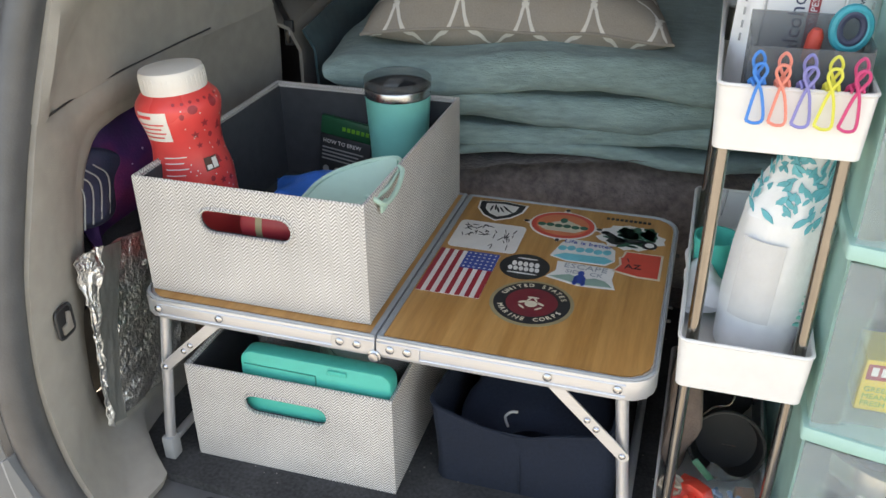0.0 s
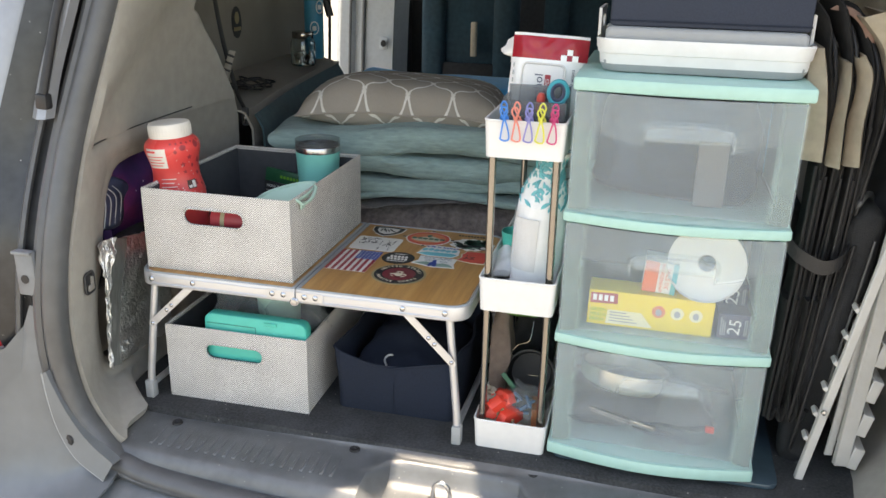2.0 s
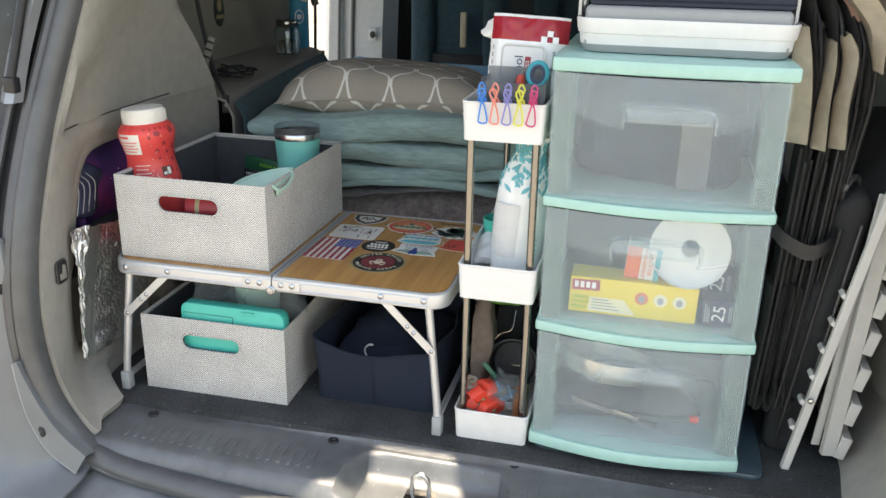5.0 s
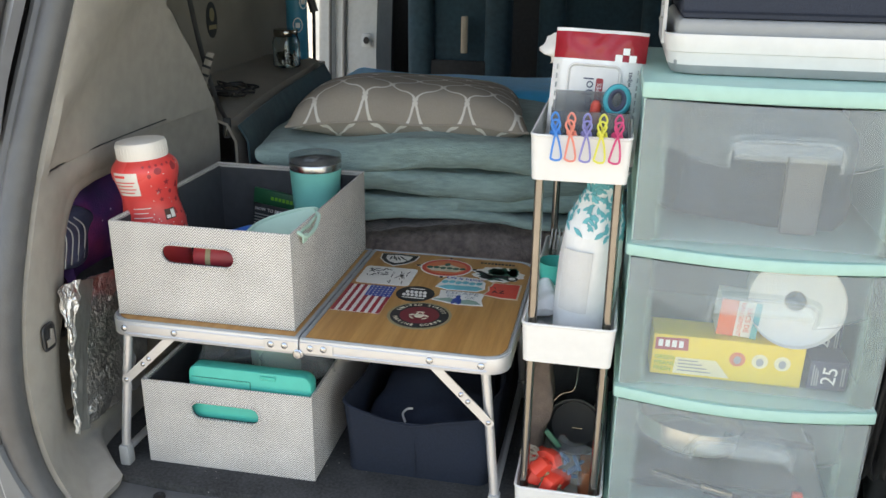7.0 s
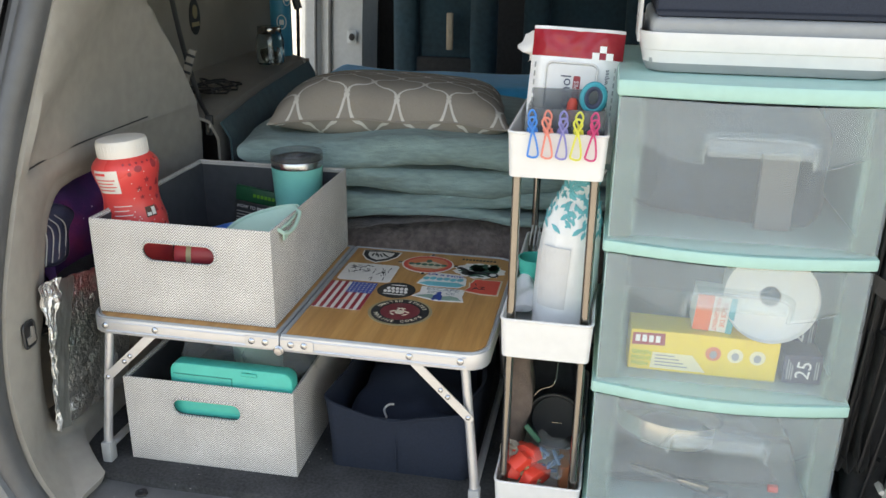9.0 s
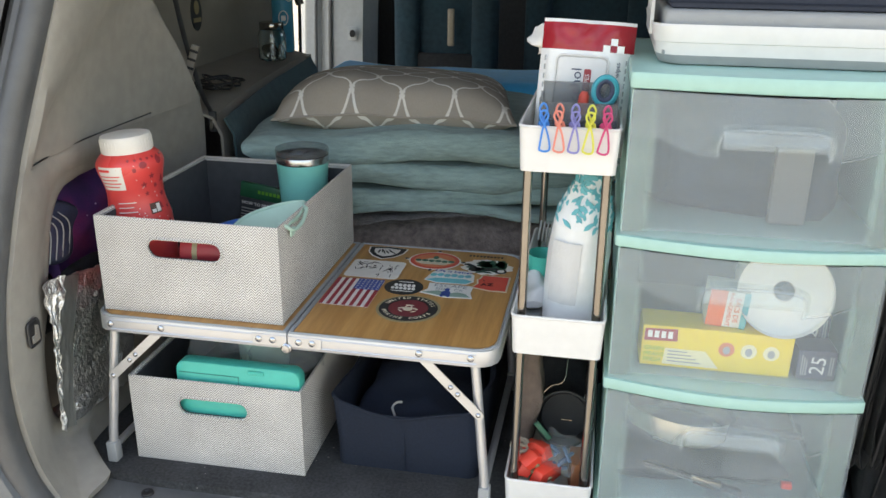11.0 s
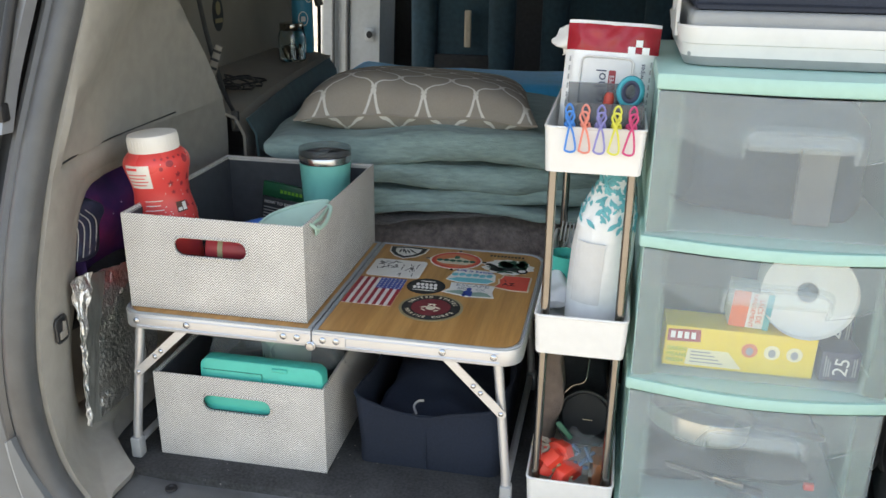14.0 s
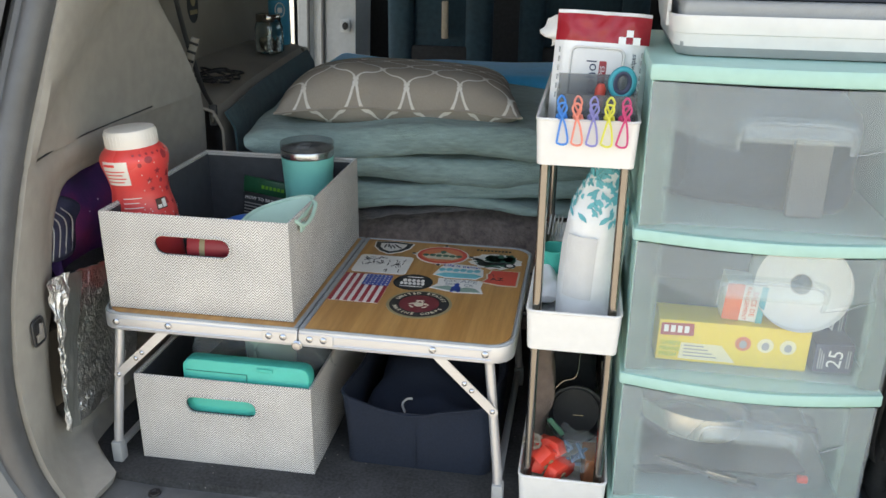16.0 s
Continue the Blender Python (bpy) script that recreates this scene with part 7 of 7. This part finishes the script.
def belt_and_ledge():
    e = thing("seat_belt", (0, 0, 0), "black seat belt with steel buckle hanging beside the trim", "seat belt")
    part("strap", tube(smooth_line([(-0.47, 0.62, 0.99), (-0.44, 0.60, 0.80), (-0.40, 0.57, 0.62), (-0.35, 0.53, 0.50), (-0.322, 0.51, 0.462)], 6), 0.011, 8, flat=0.22), BLACK, e)
    part("buckle", box(-0.327, -0.311, 0.502, 0.512, 0.425, 0.466, 0.003), CHARCOAL, e)
    part("tongue", box(-0.3225, -0.3155, 0.499, 0.502, 0.430, 0.450, 0.001, 1), CHROME, e)
    e = thing("cable_tangle", (-0.40, 0.64, 0.486), "tangle of thin black cable on the ledge", "cable")
    part("cable", tube(smooth_line([(0.05 * math.sin(k * 1.9) + 0.02, 0.07 * math.cos(k * 1.3), 0.010 + 0.008 * math.sin(k * 2.7)) for k in range(22)], 4), 0.0025, 6), BLACK, e)
    e = thing("charger", (-0.372, 0.515, 0.520), "small pale green charger with black cable grid", "charger", turn=(0, 20, 10))
    part("case", box(-0.008, 0.008, -0.006, 0.006, 0.0, 0.075, 0.003), TAUPE, e)
    for k in range(4):
        part("band", box(-0.0085, 0.0085, -0.0072, -0.0062, 0.010 + 0.017 * k, 0.015 + 0.017 * k), INK, e)
    e = thing("mason_jar", (-0.402, 1.045, 0.491), "clear glass jar of shiny scraps with steel lid", "jar")
    part("glass", lathe([(0.0, 0.0), (0.031, 0.0), (0.035, 0.006), (0.035, 0.062), (0.031, 0.074), (0.028, 0.080), (0.026, 0.080), (0.029, 0.072), (0.033, 0.06), (0.033, 0.006), (0.0, 0.003)], 28, close=False), GLASS, e)
    part("lid", lathe([(0.0295, 0.076), (0.0305, 0.078), (0.0305, 0.092), (0.029, 0.094), (0.0, 0.094)], 28, close=False), CHROME, e, "dull steel screw lid")
    bm = bmesh.new()
    for k in range(70):
        bmesh.ops.create_icosphere(bm, subdivisions=1, radius=0.0055, matrix=Matrix.LocRotScale((random.uniform(-0.021, 0.021), random.uniform(-0.021, 0.021), 0.009 + 0.030 * k / 70), Euler((k, k * 2, k * 3)), (1.4, 0.5, 0.9)))
    tagged(part("filling", bm, CHROME, e, "dull shiny scraps"), kind="stuff")
    e = thing("water_bottle", (-0.424, 1.185, 0.494), "tall blue water bottle with white stickers", "bottle")
    part("bottle_body", lathe([(0.0, 0.0), (0.026, 0.0), (0.028, 0.006), (0.028, 0.27), (0.024, 0.30), (0.018, 0.31), (0.0, 0.31)], 32, close=False), mat("sky_blue_enamel", (0.03, 0.27, 0.42), 0.4), e)
    for k, (a, z) in enumerate(((28, 0.20), (24, 0.09), (60, 0.15))):
        bm = tube([(0.012 * math.cos(t), 0, 0.018 * math.sin(t)) for t in (2 * math.pi * j / 20 for j in range(20))], 0.0016, 6, closed=True)
        box(-0.006, 0.006, -0.001, 0.001, -0.007, 0.006, 0.002, bm=bm)
        bmesh.ops.transform(bm, matrix=pose(0.0285 * math.sin(radians(a)), -0.0285 * math.cos(radians(a)), z, 0, 0, a), verts=bm.verts)
        part("sticker", bm, PAPER, e, "white line sticker")
    e = thing("hanging_cord", (-0.425, 1.27, 0.70), "dark cord with knotted toggle hanging by the sliding door", "cord")
    part("cord", tube(smooth_line([(0.0, 0, 0.30), (0.006, 0, 0.10), (0.018, 0, -0.05), (0.014, 0, -0.24)], 5), 0.005, 8), DARK, e)
    part("toggle", tube(smooth_line([(-0.012, 0, -0.02), (0.008, 0, -0.05), (0.020, 0, -0.09)], 4), 0.012, 8), BLACK, e)


def front_seat(x0, x1, y, strip, label):
    e = thing("front_seat", ((x0 + x1) / 2, y, -0.05), label, "car seat", "front seats")
    w = (x1 - x0) / 2
    bm = box(-w, w, 0.0, 0.14, 0.0, 0.98, 0.05, 4)
    part("backrest", bm, SEATBLUE, e)
    for s in (-1, 1):
        part("bolster", box(s * w * 0.78 - 0.05, s * w * 0.78 + 0.05, -0.03, 0.06, 0.05, 0.92, 0.03, 3), SEATBLUE, e)
    part("map_pocket", box(-w * 0.62, w * 0.62, -0.018, 0.004, 0.10, 0.42, 0.008), DARK, e)
    if strip:
        part("pull_strip", box(0.012, 0.036, -0.034, -0.018, 0.45, 0.585, 0.004), TAN, e, "pale vertical pull strip")


# ---- the far side: folded chairs, bag and slats ----
def folded_chair(x, tan, dark, top, rods, label):
    """tan: left and right edges of the mesh panel, dark: the cloth fold beside it, as (x, z) from the bottom up."""
    e = thing("folding_chair", (x, 0.10, 0.02), label, "folding chair", "folded camp chairs")

    def at(pts, dy):
        return [(px - x, dy, pz - 0.02) for px, pz in pts]
    left, right = at(tan[0], 0.0), at(tan[1], -0.018)
    part("tan_panel", loft([shift(left, -0.004, 0.16), shift(left, -0.001, 0.03), left, right, shift(right, 0.002, 0.006), shift(right, 0.004, 0.16)], 6, 0.002), TAN, e, "tan mesh panel")
    line = smooth_line(at(dark, 0.055), 6)
    curl = [line[-1] + Vector((dx, dy, dz)) for dx, dy, dz in top]
    whole = smooth_line([tuple(q) for q in line[::4]] + [tuple(q) for q in curl], 4)
    part("black_panel", rumple(tube(whole, [0.040 + 0.006 * math.sin(j * 0.7) for j in range(len(whole))], 14, flat=0.20), 0.004, 18, x * 50), CHAIRCLOTH, e)
    part("piping", tube([q + Vector((0.007, -0.036, 0)) for q in whole], 0.0030, 8), BLACK, e, "rounded black piping")
    for rx0, rx1, z1 in rods:
        part("frame_tube", tube(smooth_line(at([(rx0, 0.085), (rx0 + (rx1 - rx0) * 0.6, 0.28), (rx1, z1)], 0.004 + 0.012 * math.sin(rx0 * 900)), 5), 0.0027, 8), CHAIRROD, e, "slim dark frame tube")
    part("seat_fold", rumple(tube(smooth_line(at([(rods[0][0] + 0.006, 0.30), (rods[0][0] + 0.003, 0.16), (rods[0][0] + 0.004, 0.10), (rods[0][0] + 0.012, 0.078), (rods[0][0] + 0.020, 0.10)], 0.02), 5), 0.026, 10, flat=0.22), 0.003, 30, x * 70), CHAIRCLOTH, e, "slack black seat cloth")


def far_side():
    look_of = "folded camp chair of black cloth with tan mesh, standing on edge"
    folded_chair(0.822, ([(0.800, 0.528), (0.800, 0.60), (0.800, 0.66), (0.800, 0.695)], [(0.836, 0.528), (0.833, 0.585), (0.825, 0.645), (0.813, 0.695)]), [(0.822, 0.10), (0.836, 0.36), (0.843, 0.53), (0.840, 0.60), (0.834, 0.66)], ((-0.010, 0.02, 0.05), (-0.034, 0.06, 0.075)), ((0.816, 0.832, 0.52), (0.822, 0.840, 0.50)), look_of)
    folded_chair(0.848, ([(0.846, 0.520), (0.847, 0.578), (0.850, 0.64), (0.851, 0.675)], [(0.862, 0.520), (0.858, 0.585), (0.857, 0.645), (0.853, 0.675)]), [(0.834, 0.10), (0.856, 0.36), (0.868, 0.53), (0.867, 0.61), (0.862, 0.67)], ((-0.012, 0.02, 0.05), (-0.036, 0.06, 0.07)), ((0.832, 0.852, 0.50), (0.840, 0.862, 0.52)), look_of)
    folded_chair(0.873, ([(0.872, 0.522), (0.872, 0.588), (0.874, 0.64), (0.866, 0.682)], [(0.887, 0.525), (0.882, 0.585), (0.883, 0.655), (0.868, 0.686)]), [(0.850, 0.10), (0.876, 0.36), (0.892, 0.53), (0.894, 0.61), (0.890, 0.67)], ((-0.014, 0.03, 0.04), (-0.045, 0.07, 0.06)), ((0.848, 0.872, 0.50), (0.856, 0.884, 0.54)), look_of)
    folded_chair(0.900, ([(0.914, 0.636), (0.905, 0.670), (0.894, 0.700), (0.862, 0.738)], [(0.920, 0.634), (0.917, 0.680), (0.910, 0.715), (0.885, 0.748)]), [(0.864, 0.10), (0.890, 0.36), (0.908, 0.53), (0.914, 0.60), (0.908, 0.65)], ((-0.018, 0.03, 0.05), (-0.06, 0.07, 0.085)), ((0.862, 0.890, 0.50), (0.868, 0.902, 0.58)), look_of)
    e = thing("rose_cloth", (0.86, 0.16, 0.70), "faded rose-tan cloth folded over the chairs", "cloth")
    arc = [(-0.035, 0.0, 0.045), (-0.01, -0.01, 0.040), (0.012, -0.02, 0.018), (0.026, -0.02, -0.02), (0.030, -0.015, -0.06)]
    part("fold", loft([arc, shift(arc, 0.008, -0.004, 0.006), shift(arc, 0.012, 0.05, 0.008), shift(arc, 0.010, 0.15, 0.0)], 6, 0.003), mat("rose_tan_cloth", (0.32, 0.20, 0.16), 0.9, vary=0.2, bump=0.4, bscale=700), e)
    e = thing("strap", (0, 0, 0), "black webbing strap round the folded chairs", "strap")
    band = [(0.806, 0.088, 0.385), (0.826, 0.078, 0.368), (0.862, 0.072, 0.354), (0.890, 0.080, 0.366), (0.905, 0.12, 0.375)]
    part("webbing", loft([band, shift(band, 0.001, 0.0, 0.024)], 6, 0.003), BLACK, e)
    e = thing("chair_sleeve", (0.0, 0.0, 0.0), "slouching black carry bag standing beside the chairs", "bag")
    bm = box(0.850, 0.906, 0.10, 0.38, 0.0, 0.45, 0.025, 4)
    bmesh.ops.subdivide_edges(bm, edges=[ed for ed in bm.edges if ed.calc_length() > 0.1], cuts=8, use_grid_fill=True)
    for v in bm.verts:
        v.co.x += 0.22 * v.co.z * 0.5
    part("body", rumple(bm, 0.014, 14, 7), DARK, e)
    part("piping", tube(smooth_line([(0.862 + 0.11 * z, 0.094, z) for z in (0.03, 0.14, 0.27, 0.40)], 4), 0.003, 8), BLACK, e)
    part("zip_strip", tube(smooth_line([(0.888 + 0.11 * z, 0.092, z) for z in (0.06, 0.17, 0.29, 0.41)], 4), 0.002, 8), RUBBER, e)
    part("carry_loop", tube(smooth_line([(0.905, 0.13, 0.44), (0.908, 0.12, 0.462), (0.920, 0.14, 0.470), (0.934, 0.17, 0.462), (0.936, 0.18, 0.44)], 5), 0.005, 8), RUBBER, e, "black webbing carry loop")
    bm = rumple(cushion(0.16, 0.40, 0.30), 0.03, 9, 3)
    ob = tagged(link_mesh("black_duffel", bm, DARK, None), "black duffel behind the slatted frame", "bag")
    ob.matrix_basis = pose(1.0, 0.35, 0.38)
    bm = rumple(cushion(0.20, 0.30, 0.22), 0.03, 9, 13)
    ob = tagged(link_mesh("tan_jacket", bm, TAN, None), "tan cloth draped at the top of the chairs", "cloth")
    ob.matrix_basis = pose(1.03, 0.50, 0.70, 0, 40, 0)
    # slatted frame leaning against the trim
    e = thing("slatted_frame", (0, 0, 0), "folded off-white slatted rack leaning beside the black bag", "rack")

    def bar(a, b, w, t):
        a, b = Vector(a), Vector(b)
        d = b - a
        return join(None, box(0, d.length, -w / 2, w / 2, -t / 2, t / 2, 0.0015, 1), Matrix.Translation(a) @ d.to_track_quat("X", "Z").to_matrix().to_4x4())
    r1 = part("rail", bar((0.878, 0.055, 0.0), (0.962, 0.065, 0.50), 0.010, 0.014), SLAT, e)
    r2 = part("rail", bar((0.944, 0.080, 0.022), (0.966, 0.085, 0.46), 0.012, 0.024), SLAT, e)
    part("rail", bar((0.926, 0.092, 0.03), (0.956, 0.097, 0.46), 0.004, 0.014), SLAT, e)
    part("bolt", lathe([(0.0, 0.0), (0.005, 0.0), (0.004, 0.003), (0.0, 0.004)], 12, close=False), STEEL, r1).matrix_basis = pose(0.897, 0.046, 0.132, 90, 0, 0)
    for k in range(6):
        u = 0.02 + 0.105 * k
        p = Vector((0.874, 0.060, 0.0)).lerp(Vector((0.950, 0.068, 0.44)), u + 0.14)
        part("slat", join(None, box(-0.011, -0.002, -0.004, 0.020, -0.004, 0.004, 0.001, 1), Matrix.Translation(p) @ pose(0, 0, 0, 0, 40, 0)), SLAT, e)
    for k in range(6):
        p = Vector((0.952, 0.082, 0.03)).lerp(Vector((0.978, 0.09, 0.46)), 0.02 + 0.145 * k)
        part("slat", join(None, box(0.004, 0.021, -0.006, 0.25, -0.018, 0.022, 0.0015, 1), Matrix.Translation(p) @ pose(0, 0, 0, 0, 13, 0)), SLAT, e)


creamer_bottle()
tumbler()
packet()
scoop()
bin_bits()
lower_bin_contents()
spring_clips()
wipes_pack()
cart_box()
towel_bag()
cart_bits()
drawer_contents()
top_basin()
side_pocket()
belt_and_ledge()
front_seat(-0.36, 0.02, 2.2, True, "dark blue-black car seat back with a pale pull strip")
front_seat(0.12, 0.60, 2.25, False, "dark blue-black car seat back in the shaded cabin")
far_side()
